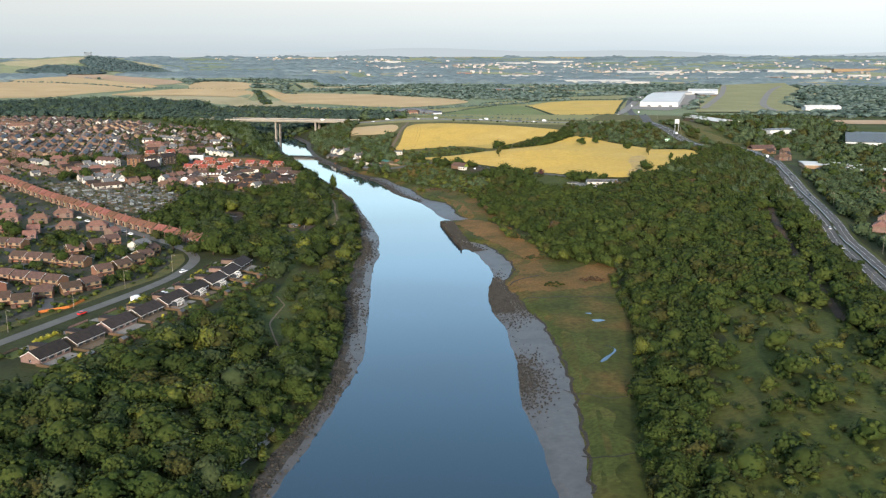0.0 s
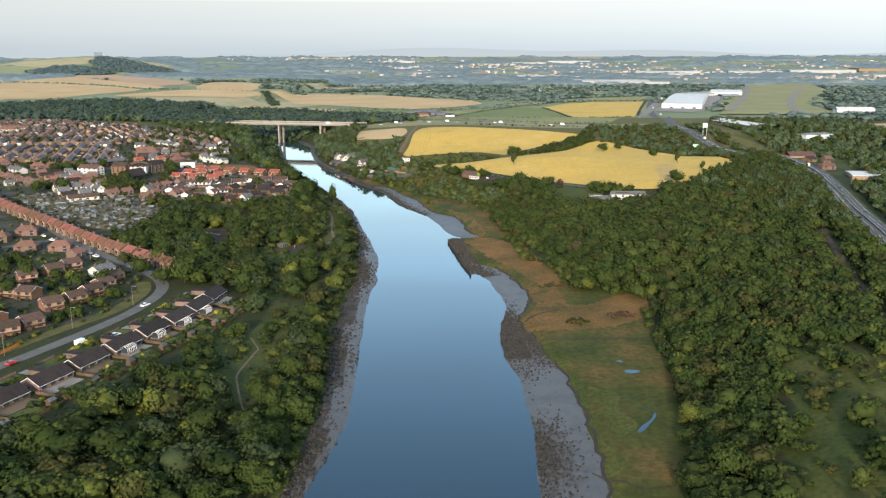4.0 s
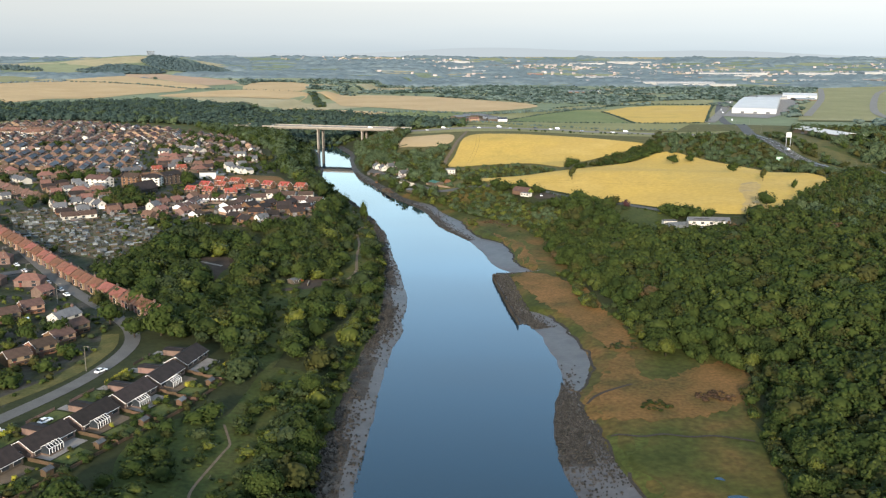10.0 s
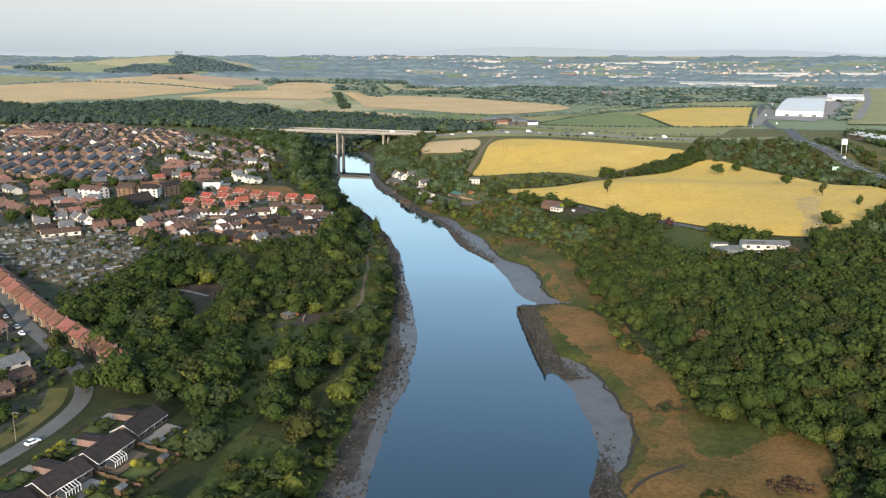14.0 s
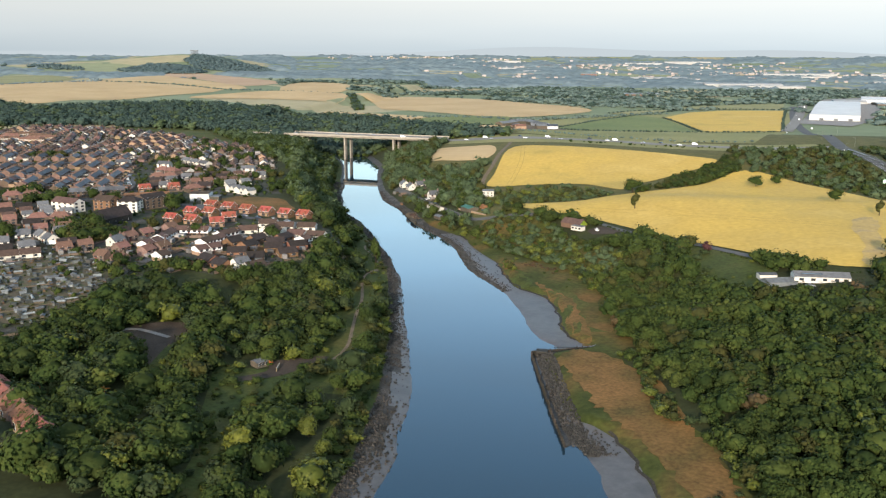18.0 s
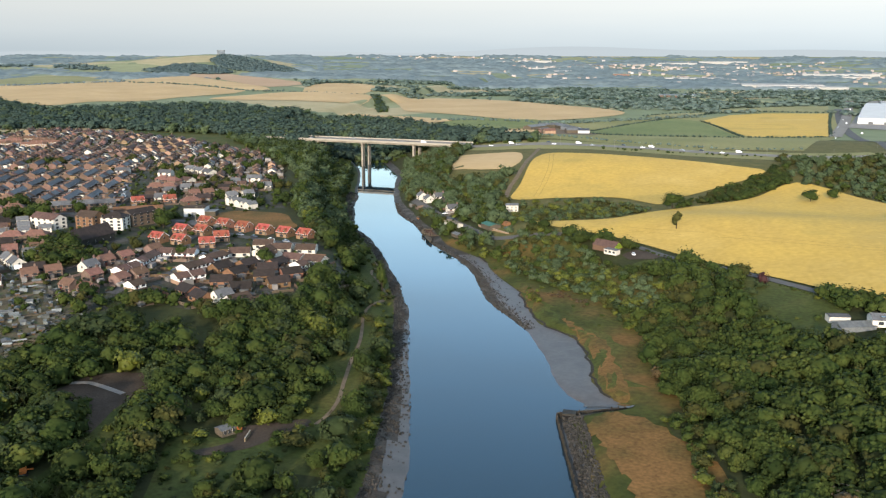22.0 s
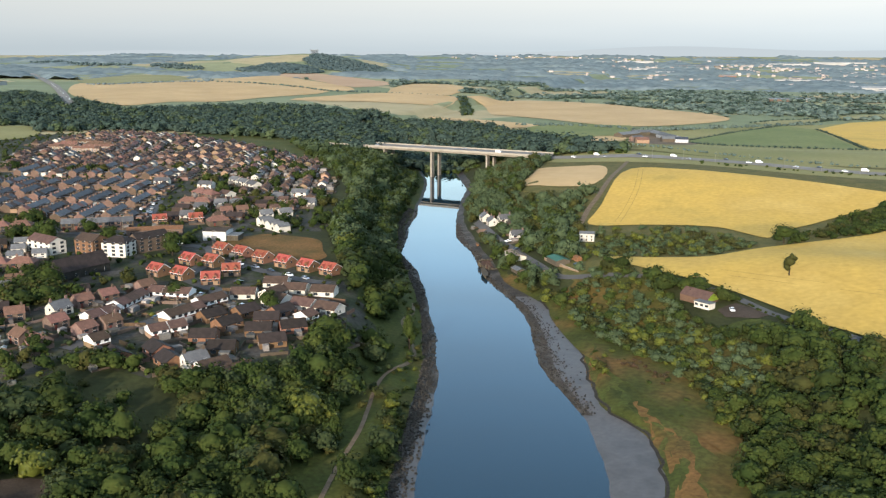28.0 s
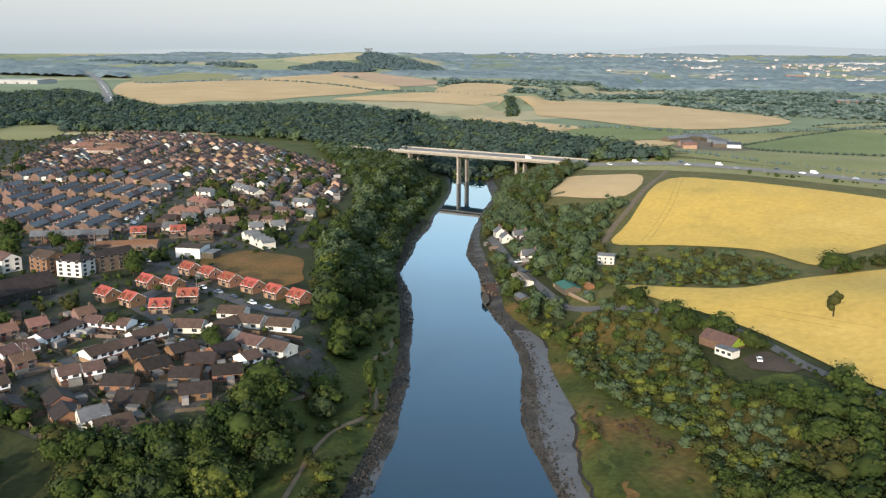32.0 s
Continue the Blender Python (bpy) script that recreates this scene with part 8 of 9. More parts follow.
def fence(x0, y0, x1, y1, h=1.5, mt="fence", label="timber garden fence between back gardens"):
    f_ = tagged(new("garden_fence"), label, "fence")
    L_ = math.hypot(x1 - x0, y1 - y0)
    rz = math.degrees(math.atan2(y1 - y0, x1 - x0))
    k_ = max(2, int(L_ / (3.0 if h > 1 else 6.0)))
    f_.matrix_world = pose(x0, y0, 0, 0, 0, rz)
    for i in range(k_):
        t = (i + 0.5) / k_
        z = gz(x0 + (x1 - x0) * t, y0 + (y1 - y0) * t)
        part("panel", boxes((L_ * i / k_ + 0.06, L_ * (i + 1) / k_ - 0.06, -0.03, 0.03, z, z + h)), M[mt], f_)
        if h > 1:
            part("post", boxes((L_ * i / k_ - 0.06, L_ * i / k_ + 0.06, -0.06, 0.06, z - 0.3, z + h + 0.1)), M[mt], f_)
    return f_


garden_x, garden_y, yellow_x, yellow_y = [], [], [], []
for i, (x, y, rz) in enumerate(BUNGALOWS):
    c_, s_ = math.cos(radians(rz)), math.sin(radians(rz))
    def spot(u, v):
        return (x + u * c_ + v * s_, y + u * s_ - v * c_)
    fence(*spot(-9.2, 4), *spot(-9.2, 18), 1.1)
    fence(*spot(-9.2, 18), *spot(8.8, 18), 1.05, label="timber fence at the end of a back garden")
    fence(*spot(-9, -15.8), *spot(2.6, -15.8), 0.9, "brick", "low brick front garden wall beside the road")
    g_ = shed("garage", "flat-roofed brick garage beside a bungalow", *spot(5.2, -7.5), rz + 90, 7, 4, 2.3, 0.25, B, M["tile_dark"], "garage")
    part("garage_door", boxes((-3.56, -3.5, -1.3, 1.3, 0.25, 2.2)), M["pvc"], g_)
    shed("garden_shed", "small brown timber garden shed with felt roof", *spot(5.5, 15), rz, 2.6, 2, 1.9, 0.5, M["fence"], M["felt"], "shed")
    for _ in range(26):
        q = spot(random.uniform(-9, 8.5), random.choice((random.uniform(16.5, 19), random.uniform(9, 16), random.uniform(-15.5, -8))))
        garden_x.append(q[0]), garden_y.append(q[1])
    for u in np.arange(-8.5, 2.5, 1.2) if i % 3 == 1 else ():
        q = spot(u, -14.8)
        yellow_x.append(q[0]), yellow_y.append(q[1])
    q = spot(random.uniform(-4, 6), random.uniform(9, 13))
    yellow_x.append(q[0]), yellow_y.append(q[1])
grove("garden_shrubs", np.array(garden_x), np.array(garden_y), 1.9, 1.2, MID_CROWNS, rng, SHRUB, "shrubs and small trees in the bungalow gardens", 0.55)
grove("golden_hedge", np.array(yellow_x), np.array(yellow_y), 2.0, 1.0, MID_CROWNS, rng, mat("golden_conifer", [(0.17, 0.17, 0.02), (0.24, 0.22, 0.03)], 0.3, 0.85, bump_scale=1.0, island=0.3), "clipped golden conifers and hedges in the gardens", 0.25)
fence(-191, 296, -182, 305, 1.3, "orange", "long orange-brown board fence by the road verge")
fence(-182, 305, -181, 317, 1.3, "orange", "long orange-brown board fence by the road verge")
for x0, y0, x1, y1 in ((-240, 640, -226, 646), (-236, 656, -222, 662), (-205, 640, -190, 648), (-200, 652, -186, 660), (-196, 668, -180, 670), (-262, 664, -250, 668), (-228, 700, -212, 706), (-200, 700, -170, 702), (-265, 690, -262, 676)):
    fence(x0, y0, x1, y1)

# walls, fences, lean-tos and sheds between the houses of the town
CUBE_V = np.array([(-1, -1, 0), (1, -1, 0), (1, 1, 0), (-1, 1, 0), (-1, -1, 1), (1, -1, 1), (1, 1, 1), (-1, 1, 1)], float)
CUBE_F = np.array([(0, 1, 5), (0, 5, 4), (1, 2, 6), (1, 6, 5), (2, 3, 7), (2, 7, 6), (3, 0, 4), (3, 4, 7), (4, 5, 6), (4, 6, 7)])


def clutter(name, items, material, label, category):
    V_, F_ = [], []
    for i, (x, y, rz, a, b_, h) in enumerate(items):
        c, q = math.cos(radians(rz)), math.sin(radians(rz))
        v = CUBE_V * [a / 2, b_ / 2, h]
        V_.append(np.stack([v[:, 0] * c - v[:, 1] * q + x, v[:, 0] * q + v[:, 1] * c + y, v[:, 2] + gz(x, y) - 0.1], 1))
        F_.append(CUBE_F + 8 * i)
    return tagged(new(name, fast_mesh(name, np.concatenate(V_), np.concatenate(F_), material)), label, category, kind="stuff")


cr_ = np.random.default_rng(21)
garden_walls, out_houses = [], []
for px_, py_, prz in PLOTS:
    if px_ > -140 or py_ < 590 or (694 < py_ < 755 and px_ > -275):
        continue
    c, q = math.cos(radians(prz)), math.sin(radians(prz))
    for sg in (-1, 1):
        u, v = 5.4 + cr_.uniform(0, 1.2), sg * cr_.uniform(6.5, 8)
        garden_walls.append((px_ + u * c - v * q, py_ + u * q + v * c, prz + 90, cr_.uniform(4, 8), 0.22, cr_.uniform(0.9, 1.7)))
        u, v = cr_.uniform(-1, 1), sg * cr_.uniform(9, 11.5)
        garden_walls.append((px_ + u * c - v * q, py_ + u * q + v * c, prz + cr_.uniform(-4, 4), cr_.uniform(6, 10), 0.22, cr_.uniform(0.9, 1.6)))
        if cr_.uniform() < 0.75:
            u, v = cr_.uniform(-4, 4), sg * cr_.uniform(4.4, 10)
            x_, y_ = px_ + u * c - v * q, py_ + u * q + v * c
            if min((x_ - a) ** 2 + (y_ - b_) ** 2 for a, b_ in FOOT) > 15:
                out_houses.append((x_, y_, prz + cr_.choice((0, 90)), cr_.uniform(1.8, 5), cr_.uniform(1.6, 2.8), cr_.uniform(1.7, 2.5)))
clutter("garden_wall", garden_walls, mat("garden_walling", [(0.05, 0.036, 0.026), (0.13, 0.1, 0.075)], 0.05, 0.9, bump_scale=3, island=0.5), "brick garden walls and board fences between the houses", "walls")
clutter("outhouse", out_houses, mat("outhouse_roofs", [(0.04, 0.035, 0.032), (0.19, 0.18, 0.165)], 0.06, 0.85, bump_scale=3, island=0.6), "small sheds, garages and lean-tos behind the houses", "sheds")

# ---- allotments ----
BOX_SHEDS = []
for nm, lab, wl_m, rf, L_, W_, h_ in (("allotment_shed", "weathered timber allotment shed with felt roof", "wood", "sheet", 2.6, 2.0, 1.4), ("allotment_shed", "brown timber allotment shed", "fence", "felt", 2.1, 1.7, 1.4), ("greenhouse", "small white-framed greenhouse on an allotment", "sheet", "sheet", 2.4, 1.8, 1.2), ("pigeon_loft", "long pale painted loft on an allotment", "wood", "sheet", 4.2, 1.8, 1.3), ("allotment_shed", "blue-grey corrugated shed on an allotment", "sheet", "felt", 3.0, 2.2, 1.4)):
    s_ = tagged(new(nm), lab, "greenhouse" if nm == "greenhouse" else "shed")
    part("wall", gable_body(L_, W_, h_, 0.45), M[wl_m], s_)
    part("roof", gable_roof(L_, W_, h_, 0.45, 0.15, 0.06), M[rf], s_)
    BOX_SHEDS.append(s_)
ar = np.random.default_rng(5)
drape("allotment_ground", ALLOTMENT, M["soil"], 0.16, 10)
xa, ya = scatter(ALLOTMENT, 6.6, ar, 0.95)
for i, (x, y) in enumerate(zip(xa, ya)):
    if min((x - q) ** 2 + (y - w) ** 2 for q, w in FOOT) < 60:
        continue
    if ar.uniform() < 0.15:
        continue
    s_ = park(BOX_SHEDS[int(ar.choice((0, 0, 1, 1, 1, 2, 3, 4)))], float(x), float(y), float(ar.choice((38, 128)) + ar.uniform(-14, 14)), -0.05)
    s_.matrix_basis = s_.matrix_basis @ Matrix.Diagonal((ar.uniform(0.6, 1.5), ar.uniform(0.6, 1.3), ar.uniform(0.7, 1.15), 1))
    s_["group"] = "allotment sheds"
for i in range(6):
    t = -1 + i * 0.4
    cx_, cy_ = -278 - 62 * t, 574 + 46 * t
    fence(cx_ - 20, cy_ - 22, cx_ + 24, cy_ + 22, 0.9, "wood", "weathered board fence between allotment plots")
for i in range(5):
    ribbon("allotment_path_%d" % (i + 1), [(-345 + 26 * i, 600 - 12 * i + 20), (-300 + 26 * i, 560 - 12 * i + 20 + 20)], 1.6, M["track"], 0.2)
x, y = scatter(ALLOTMENT, 4.0, ar, 0.6)
grove("allotment_plants", x, y, 1.1, 1.6, FAR_CROWNS, ar, SHRUB, "vegetable beds and bushes on the allotments", 0.5)
x, y = scatter(ALLOTMENT, 17, ar, 0.6)
grove("allotment_trees", x, y, 3.6, 1.1, MID_CROWNS, ar, DARK, "small trees between the allotment plots", 0.4)

xa, ya = scatter(ALLOTMENT, 3.6, ar, 0.4)
bits = [(float(x), float(y), float(ar.choice((38, 128)) + ar.uniform(-8, 8)), ar.uniform(1.0, 3.6), ar.uniform(0.8, 2.0), ar.uniform(0.5, 1.9)) for x, y in zip(xa, ya)]
clutter("cold_frame", bits, mat("patched_sheeting", [(0.024, 0.027, 0.024), (0.055, 0.06, 0.055), (0.13, 0.14, 0.135)], 0.2, 0.7, bump_scale=3, island=0.6), "cold frames, water tanks and patched huts on the allotments", "allotment clutter")

# ---- hut in the riverside clearing ----
drape("yard_hut", rounded([(-138, 500), (-132, 501), (-122, 510), (-117, 520), (-111, 531), (-114, 535), (-122, 529), (-130, 522), (-128, 512)], 3), M["yard"], 0.3, 3)
hut = shed("riverside_hut", "small dark-roofed hut with an orange end panel in the clearing", -132, 518, 60, 7, 4, 2.3, 0.6, M["wood"], M["felt"], "hut")
part("end_panel", boxes((1.7, 3.5, -2.1, -2.02, 0.2, 2.2), (3.52, 3.6, -1.9, 1.9, 0.2, 2.2)), M["hut_orange"], hut, "orange painted end panel")
for x_ in (-2.4, -0.9, 0.6):
    add_window(hut, "small", x_, -2.0, 0.9)
low = tagged(new("boundary_wall"), "low pale concrete wall beside the riverside hut", "wall")
low.matrix_world = pose(-125, 516.5, gz(-125, 516.5) - 0.2, 0, 0, 100)
part("wall", boxes((-3, 3, -0.15, 0.15, 0, 1.6)), M["buff"], low)
part("coping", boxes((-3, 3, -0.2, 0.2, 1.6, 1.7)), M["concrete"], low)
drape("clearing", [(q + random.uniform(-0.8, 0.8), w + random.uniform(-0.8, 0.8)) for q, w in rounded(HUT_CLEARING, 5)], M["yard"], 0.12, 6)
ribbon("path_slab", [(-194, 528), (-188, 531), (-174, 528)], 2.2, M["paving"], 0.2)
ribbon("path_shore", [(-76, 150), (-72, 175), (-66, 205)], 3, M["paving"], 0.25)
ribbon("path_field", [(-88, 290), (-92, 312), (-103, 347), (-97, 368), (-93, 379), (-90, 394)], 1.2, M["track"], 0.2)
dig = tagged(new("mini_digger"), "small orange digger on rough ground", "digger")
dig.matrix_world = pose(-168.5, 473.5, gz(-168.5, 473.5), 0, 0, 30)
part("cab", boxes((-0.8, 0.8, -0.7, 0.7, 0.7, 2.4)), M["orange"], dig)
part("track", boxes((-1.2, 1.2, -0.9, -0.5, 0, 0.6)), M["tyre"], dig)
part("track", boxes((-1.2, 1.2, 0.5, 0.9, 0, 0.6)), M["tyre"], dig)
part("boom", boxes((0.8, 2.6, -0.12, 0.12, 1.4, 1.7)), M["orange"], dig)

# ---- street lights and poles ----
lamp = tagged(new("street_lamp"), "tall grey steel street lamp beside the road", "street lamp")
bm = bmesh.new()
bmesh.ops.create_cone(bm, segments=8, radius1=0.09, radius2=0.05, depth=9, cap_ends=True, matrix=Matrix.Translation((0, 0, 4.5)))
part("pole", bm, M["pier"], lamp)
part("arm", boxes((-0.05, 1.5, -0.05, 0.05, 8.9, 9.0)), M["pier"], lamp)
part("head", boxes((1.2, 1.9, -0.14, 0.14, 8.82, 8.98)), M["pier"], lamp)
for x, y, rz in ((-162, 375, 0), (-172, 340, 0), (-180, 305, 0), (-190, 270, 0), (-216, 447, 40), (-250, 478, 40), (-280, 505, 40), (-236, 640, 0), (-228, 668, 0), (-246, 738, 0), (-350, 785, 0), (-280, 770, 0)):
    park(lamp, x, y, rz, -0.1)
for i in range(16):
    y = 330 + i * 62
    x = float(np.interp(y, [120, 240, 343, 430, 530, 650, 740, 846, 912, 995, 1103, 1197, 1336], [150, 165, 179, 190, 207, 226, 240, 238, 222, 206, 196, 203, 216]))
    park(lamp, x + (11 if i % 2 else -11), y, 180 if i % 2 else 0, 0)
for i in range(10):
    x = -100 + i * 26
    y = float(np.interp(x, [-187, -122, -58, 40, 120], [1177, 1168, 1148, 1111, 1100])) - 14
    park(lamp, x, y, 70, 0)

# central barrier and lane lines of the dual carriageway
MAIN = [(165, 240), (179, 343), (190, 430), (207, 530), (226, 650), (240, 740), (238, 846), (222, 912), (206, 995), (196, 1103)]
barrier = tagged(new("crash_barrier"), "grey steel crash barrier between the carriageways", "barrier")
pts = rounded(MAIN, 6, closed=False)
for (ax_, ay), (bx, by) in zip(pts[:-1], pts[1:]):
    L_ = math.hypot(bx - ax_, by - ay)
    p = part("rail", boxes((0, L_, -0.15, 0.15, 0.45, 0.85), (0, 0.15, -0.08, 0.08, -0.3, 0.45)), M["metal"], barrier)
    p.matrix_local = pose(ax_, ay, gz(ax_, ay) + 0.5, 0, 0, math.degrees(math.atan2(by - ay, bx - ax_)))
for k_, off_ in enumerate((-5.6, -3.0, 3.0, 5.6)):
    line = []
    for j, (x, y) in enumerate(pts):
        a, b_ = pts[max(j - 1, 0)], pts[min(j + 1, len(pts) - 1)]
        d_ = Vector((b_[0] - a[0], b_[1] - a[1])).normalized()
        line.append((x - d_.y * off_, y + d_.x * off_))
    ribbon("road_line_%d" % (k_ + 1), line, 0.09, M["pvc"], 0.52, 1)
ribbon("road_median", pts, 1.5, M["earth"], 0.53, 1)
sign = tagged(new("road_sign"), "pale green direction sign beside the main road", "road sign")
sign.matrix_world = pose(187, 936, gz(187, 936), 0, 0, 0)
part("board", boxes((-2.6, 2.6, -0.08, 0.08, 2.5, 6.0)), M["green_pale"], sign)
part("post", boxes((-1.8, -1.6, -0.08, 0.08, -0.3, 2.5)), M["metal"], sign)
part("post", boxes((1.6, 1.8, -0.08, 0.08, -0.3, 2.5)), M["metal"], sign)
tower = tagged(new("totem_sign"), "tall white totem sign on two legs", "sign")
tower.matrix_world = pose(212, 1017, gz(212, 1017), 0, 0, 10)
part("box", boxes((-2.6, 2.6, -0.5, 0.5, 9, 14)), M["white_metal"], tower)
part("leg", boxes((-2.4, -1.9, -0.25, 0.25, -0.3, 9)), M["metal"], tower)
part("leg", boxes((1.9, 2.4, -0.25, 0.25, -0.3, 9)), M["metal"], tower)

# ---- business parks and the far plain ----
def warehouse(label, x, y, rz, L, W, h, wall, roof, hr=1.5):
    w = tagged(new("warehouse"), label, "warehouse")
    w.matrix_world = pose(x, y, gz(x, y) - 0.5, 0, 0, rz)
    part("wall", boxes((-L / 2, L / 2, -W / 2, W / 2, 0, h)), M[wall], w)
    part("roof", gable_roof(L, W, h, hr, 0.3, 0.4), M[roof], w)
    for i in range(3) if y < 1900 else ():
        part("loading_door", boxes((-L / 2 + L * (i + 0.7) / 3.5, -L / 2 + L * (i + 0.7) / 3.5 + min(6, L / 8), -W / 2 - 0.15, -W / 2, 0.3, h * 0.5)), M["felt"], w)
    return w


WHITE = "big white industrial warehouse on the plain"
drape("airfield", AIRFIELD, M["field_green"], 1.6, 30)
drape("works_yard", WORKS, M["paving"], 0.8, 30)
drape("field_mound", rounded([(385, 1130), (413, 1155), (490, 1165), (560, 1130), (480, 1095)], 4), M["field_pink"], 0.6, 30)
warehouse(WHITE, 345, 1850, -13, 70, 400, 9, "white_metal", "white_metal", 3)
warehouse("second white warehouse behind the big one", 500, 2200, -13, 70, 130, 8, "white_metal", "white_metal", 3)
warehouse("long warehouse with a pale blue roof", 413, 944, -20, 62, 130, 8, "white_metal", "sheet", 3)
warehouse("white-roofed shed with brick end wall", 272, 1110, -72, 90, 26, 5, "brick", "white_metal", 2)
warehouse("flat white-roofed retail units beside the road", 276, 692, -8, 46, 26, 3.4, "buff", "white_metal", 0.5)
warehouse("flat white-roofed retail units beside the road", 296, 660, -8, 36, 18, 3.4, "buff", "white_metal", 0.5)
warehouse("group of small white units", 325, 1003, 20, 34, 18, 6, "white_metal", "sheet", 1)
warehouse("brick pub with a dark roof", 264, 850, 10, 24, 13, 3.6, "buff", "tile_brown", 3)
warehouse("low white hangar on open grass", 560, 1545, 0, 60, 22, 8, "white_metal", "white_metal", 3)
for x, y, L_, W_, h_, m_ in ((430, 2150, 60, 70, 9, "cladding_far"), (480, 2080, 40, 60, 8, "brick"), (100, 3450, 190, 60, 14, "white_metal"), (315, 2930, 210, 110, 16, "white_metal"), (250, 3010, 120, 50, 12, "white_metal"), (420, 2860, 110, 40, 10, "white_metal"), (300, 2846, 110, 60, 12, "white_metal"), (590, 3670, 260, 70, 18, "white_metal"), (930, 3650, 200, 80, 16, "white_metal"), (1180, 3660, 250, 90, 18, "white_metal"), (1420, 3700, 200, 90, 18, "buff"),
                             (-560, 4350, 150, 50, 14, "white_metal"), (-460, 4000, 120, 40, 12, "white_metal"), (-380, 3850, 70, 40, 10, "white_metal"), (-280, 4200, 160, 40, 12, "brick"), (-150, 3700, 60, 40, 10, "brick"), (60, 4300, 160, 40, 18, "white_metal"), (250, 4400, 200, 50, 18, "white_metal"), (800, 3300, 90, 40, 9, "white_metal"), (1000, 3350, 70, 30, 9, "brick"),
                             (1300, 3400, 120, 40, 10, "white_metal"), (20, 2350, 60, 30, 8, "brick"), (60, 2360, 40, 24, 8, "render"), (1650, 3600, 200, 70, 18, "white_metal"), (-1640, 1890, 110, 60, 14, "white_metal"), (-330, 3300, 50, 30, 8, "white_metal"), (480, 3500, 60, 40, 9, "buff"), (620, 3600, 120, 40, 10, "white_metal")):
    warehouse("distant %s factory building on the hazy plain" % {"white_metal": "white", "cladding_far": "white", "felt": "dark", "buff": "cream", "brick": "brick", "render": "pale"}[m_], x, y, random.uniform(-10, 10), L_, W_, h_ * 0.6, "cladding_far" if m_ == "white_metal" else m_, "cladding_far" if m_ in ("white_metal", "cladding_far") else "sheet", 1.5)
far_rng = np.random.default_rng(11)
V, F, n_ = [], [], 0
bv = np.array([(-1, -1, 0), (1, -1, 0), (1, 1, 0), (-1, 1, 0), (-1, -1, 1), (1, -1, 1), (1, 1, 1), (-1, 1, 1), (-1, 0, 1.5), (1, 0, 1.5)], float)
bf = np.array([(0, 1, 5), (0, 5, 4), (1, 2, 6), (1, 6, 5), (2, 3, 7), (2, 7, 6), (3, 0, 4), (3, 4, 7), (4, 5, 9), (4, 9, 8), (6, 7, 8), (6, 8, 9), (5, 6, 9), (7, 4, 8)])
for i in range(700):
    cx_, cy_ = ((-350, 4100), (150, 4300), (700, 3700), (1200, 3300), (-100, 3500), (1500, 4100), (-900, 4500), (300, 3900))[i % 8]
    x, y = far_rng.normal(cx_, 260), far_rng.normal(cy_, 110)
    s = far_rng.uniform(3.5, 8)
    V.append(bv * [s, s * 0.6, far_rng.uniform(3.5, 5.5)] + [x, y, gz(x, y)]), F.append(bf + n_)
    n_ += 10
tagged(new("far_suburbs", fast_mesh("far_suburbs", np.concatenate(V), np.concatenate(F), mat("distant_houses", [(0.21, 0.175, 0.155), (0.31, 0.28, 0.26)], 0.01, 0.9, island=0.35))), "hazy suburbs of small houses on the plain", "houses", kind="stuff")
for i, line in enumerate(([(369, 1590), (520, 2100), (660, 2655)], [(478, 1526), (518, 1748), (698, 2317), (802, 2588)])):
    ribbon("road_track_%d" % (i + 1), line, 13, M["carriageway"], 2.2, 8)
ribbon("road_bypass", [(199, 1444), (263, 1730), (374, 2296), (481, 2856)], 15, M["carriageway"], 1.3, 8)
for i in range(14):
    y = 1420 + i * 78
    x = float(np.interp(y, [1444, 1730, 2296, 2856], [199, 263, 374, 481])) + random.choice((-4, 4))
    park(FAR_CARS[i % 4], x, y, 78, 1.0)
ribbon("road_hill", [(-2037, 2458), (-1615, 2073), (-1278, 1751), (-1051, 1522)], 17, M["carriageway"], 1.5, 8)
for i in range(8):
    park(FAR_CARS[3 * (i % 2)], -1500 + i * 50, 1962 - i * 47.5, -50, 1.7)
drape("pasture_town", rounded(PASTURE_TOWN, 4), M["pasture"], 0.6, 20)

place(H["semi"], 216, 444, 62), place(H["orange"], 226, 464, 62), place(H["semi"], 220, 414, 75), [place(H[k_], x, y, rz) for k_, x, y, rz in (("semi", 268, 876, 10), ("brick_bung", 254, 790, 30), ("orange", 267, 786, 20), ("semi", 251, 738, 15), ("brick_bung", 262, 765, 60))], place(H["semi"], 260, 556, 20), place(H["semi"], 275, 540, 20), place(H["orange"], 282, 600, 30)
# farm by the motorway
for x, y, rz, L_, W_, rf, wl_m in ((-168, 1470, 60, 34, 13, "sheet", "wood"), (-154, 1500, 20, 26, 14, "sheet", "wood"), (-134, 1492, -60, 40, 14, "felt", "wood"), (-118, 1460, -60, 44, 13, "felt", "metal"), (-112, 1425, 20, 22, 12, "felt", "wood"), (-100, 1420, 10, 14, 10, "car_dark", "metal"), (-140, 1380, 20, 14, 8, "tile_brown", "brick"), (-132, 1330, 20, 13, 8, "tile_orange", "buff"), (-150, 1420, 60, 18, 8, "slate", "brick")):
    shed("farm_building", "farm building with a %s roof" % {"tile_orange": "tiled", "tile_brown": "brown tiled", "felt": "dark felt", "sheet": "pale sheet", "car_dark": "dark glossy", "slate": "slate"}[rf], x, y, rz, L_, W_, 4.5, 2.2, M[wl_m], M[rf], "farm building")
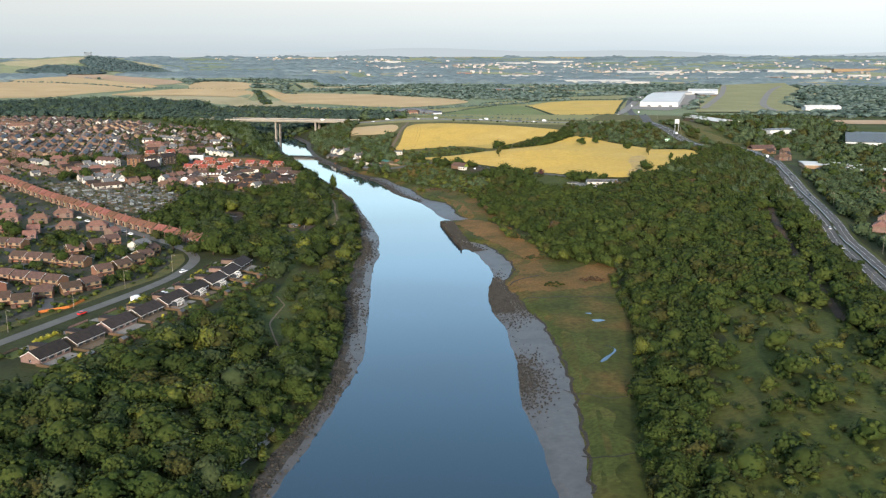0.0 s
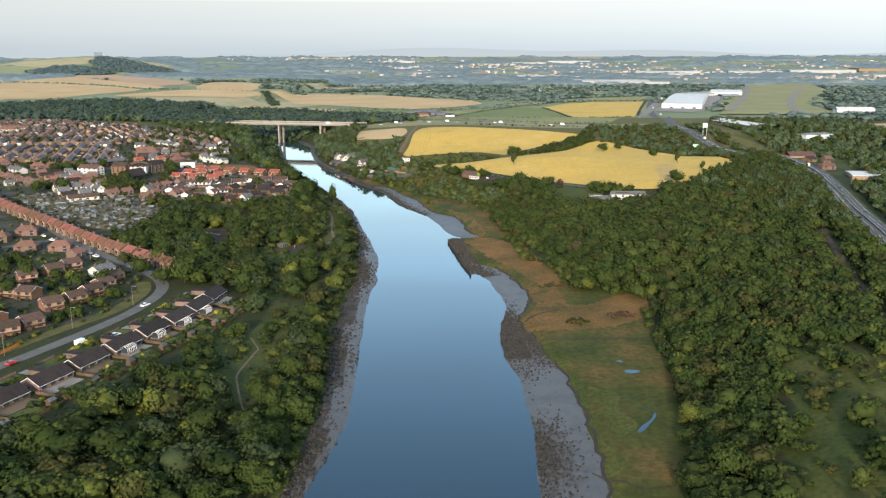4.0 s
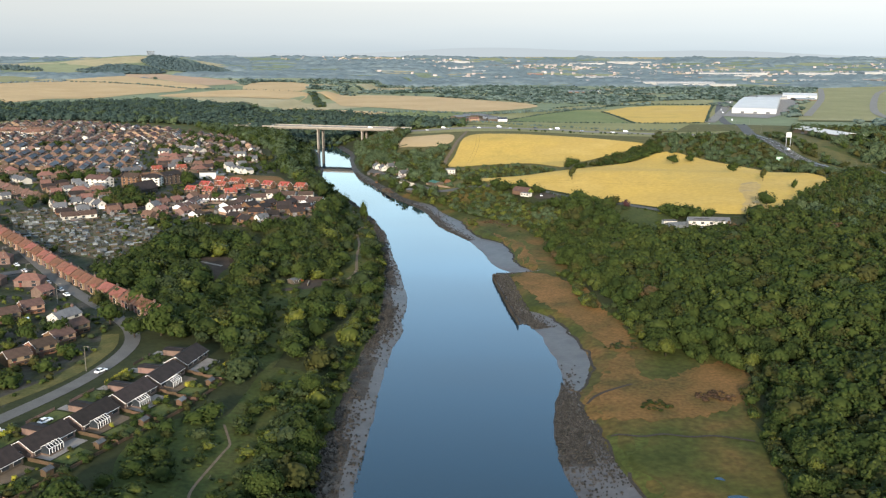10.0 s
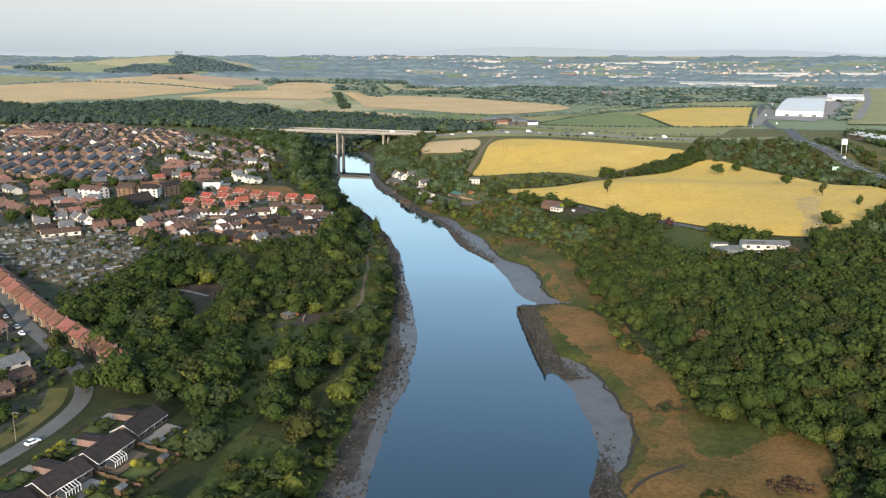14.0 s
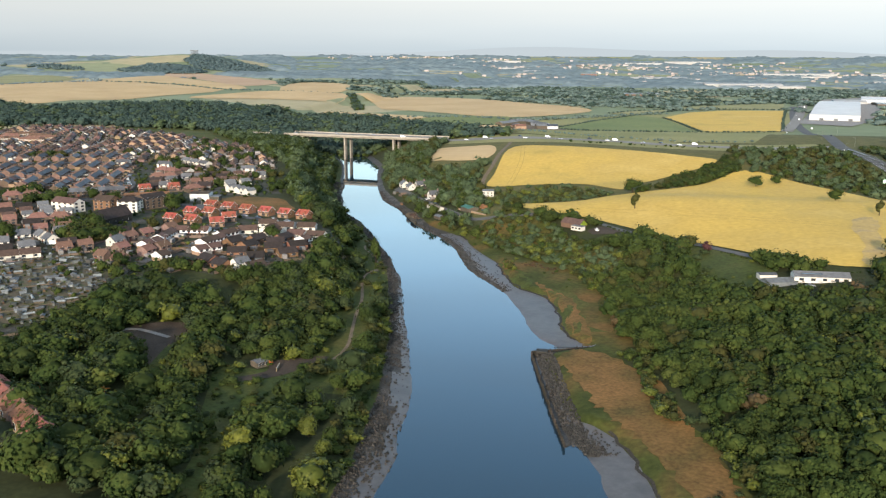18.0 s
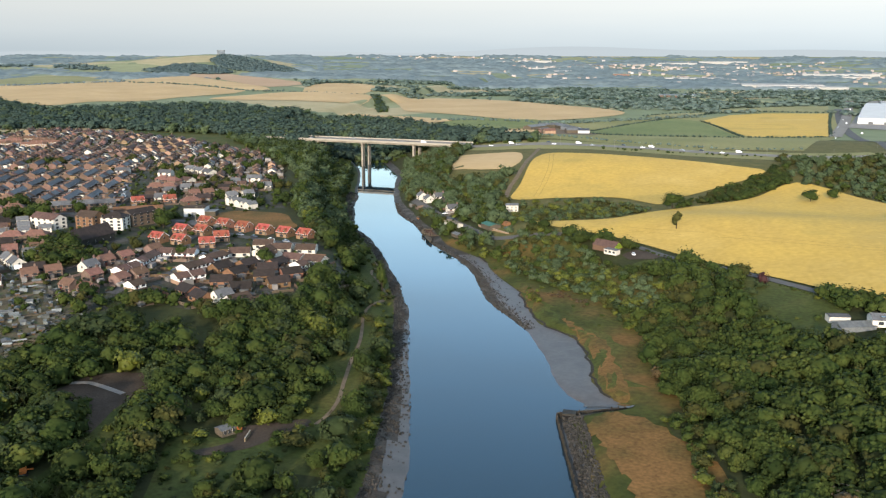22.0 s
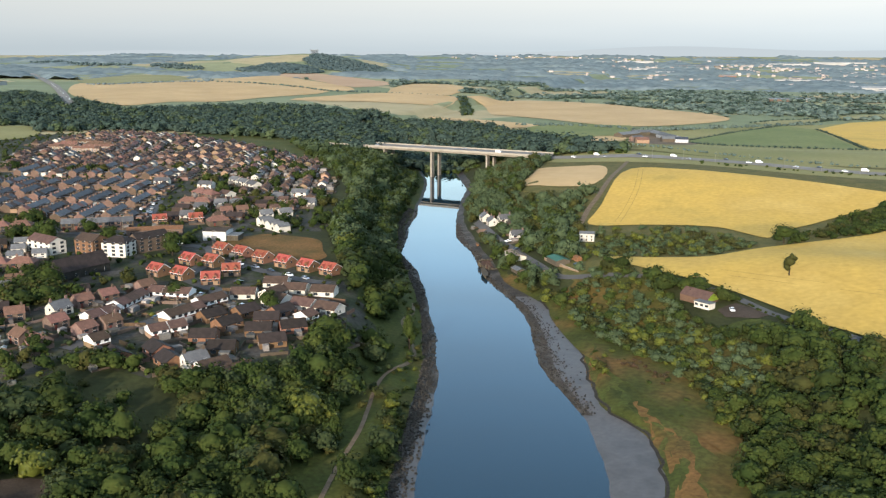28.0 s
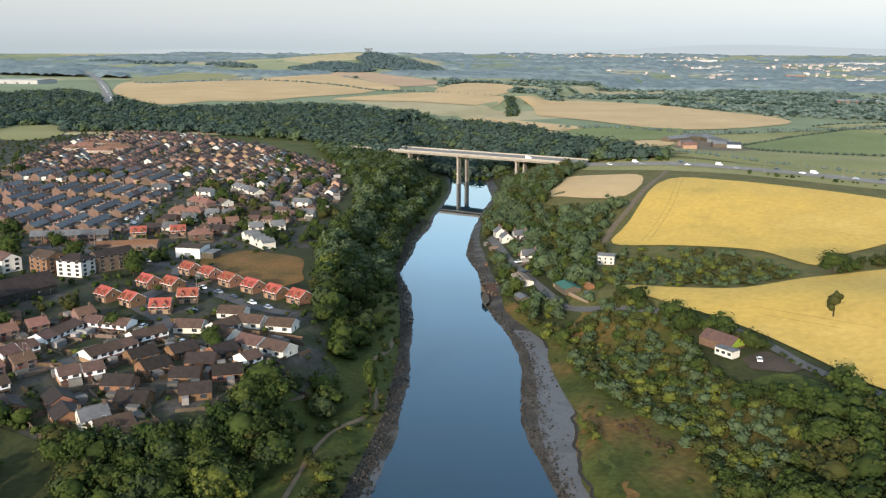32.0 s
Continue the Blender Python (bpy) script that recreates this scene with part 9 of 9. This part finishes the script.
drape("farmyard", [(-160, 1400), (-130, 1310), (-105, 1310), (-80, 1400), (-95, 1470), (-130, 1520), (-160, 1500)], M["track"], 0.5, 20)

# ---- the monument on the hill ----
mon = tagged(new("hilltop_monument"), "grey stone temple monument with columns on a hilltop", "monument")
mon.matrix_world = pose(-1590, 3365, gz(-1590, 3365) - 0.5, 0, 0, 25) @ Matrix.Scale(0.86, 4)
part("base", boxes((-16, 16, -9, 9, -6, 3)), M["felt"], mon)
for i in range(7):
    for sd in (-1, 1):
        bm = bmesh.new()
        bmesh.ops.create_cone(bm, segments=10, radius1=1.1, radius2=0.9, depth=11, cap_ends=True, matrix=Matrix.Translation((-14 + 28 * i / 6, sd * 7, 8.5)))
        part("column", bm, M["felt"], mon)
part("entablature", boxes((-16, 16, -8.6, -5.6, 14, 17), (-16, 16, 5.6, 8.6, 14, 17), (-16, -13, -8.6, 8.6, 14, 17), (13, 16, -8.6, 8.6, 14, 17)), M["felt"], mon)
for sd in (-1, 1):
    bm = bmesh.new()
    vs = [bm.verts.new(c) for c in ((sd * 16, -8.6, 17), (sd * 16, 8.6, 17), (sd * 16, 0, 18.4), (sd * 13.5, -8.6, 17), (sd * 13.5, 8.6, 17), (sd * 13.5, 0, 18.4))]
    for f in ((0, 1, 2), (5, 4, 3), (0, 3, 4, 1), (1, 4, 5, 2), (2, 5, 3, 0)):
        bm.faces.new([vs[j] for j in f])
    bmesh.ops.recalc_face_normals(bm, faces=bm.faces[:])
    part("pediment", bm, M["felt"], mon)

# far hills along the skyline: self-lit backdrop strips in haze colours
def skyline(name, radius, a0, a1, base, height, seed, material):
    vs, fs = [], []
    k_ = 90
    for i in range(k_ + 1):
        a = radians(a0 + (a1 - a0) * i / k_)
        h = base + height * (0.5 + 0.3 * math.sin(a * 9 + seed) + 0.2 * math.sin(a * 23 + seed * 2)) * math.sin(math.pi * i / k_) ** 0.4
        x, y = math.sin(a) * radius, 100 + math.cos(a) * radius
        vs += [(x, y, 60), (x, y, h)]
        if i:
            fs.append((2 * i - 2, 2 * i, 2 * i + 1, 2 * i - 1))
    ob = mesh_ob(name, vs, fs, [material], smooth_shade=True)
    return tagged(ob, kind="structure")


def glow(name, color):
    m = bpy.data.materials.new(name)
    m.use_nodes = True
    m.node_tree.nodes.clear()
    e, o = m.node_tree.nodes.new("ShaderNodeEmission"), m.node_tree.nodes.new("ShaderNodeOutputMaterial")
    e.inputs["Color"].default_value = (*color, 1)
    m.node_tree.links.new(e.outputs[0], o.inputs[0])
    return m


skyline("backdrop_hills", 4796, -40, 44, 92, 42, 2.0, glow("hills_haze_glow", (0.178, 0.2, 0.213)))
skyline("backdrop_haze", 4790, -40, 44, 80, 10, 4.0, glow("plain_haze_glow", (0.14, 0.168, 0.185)))
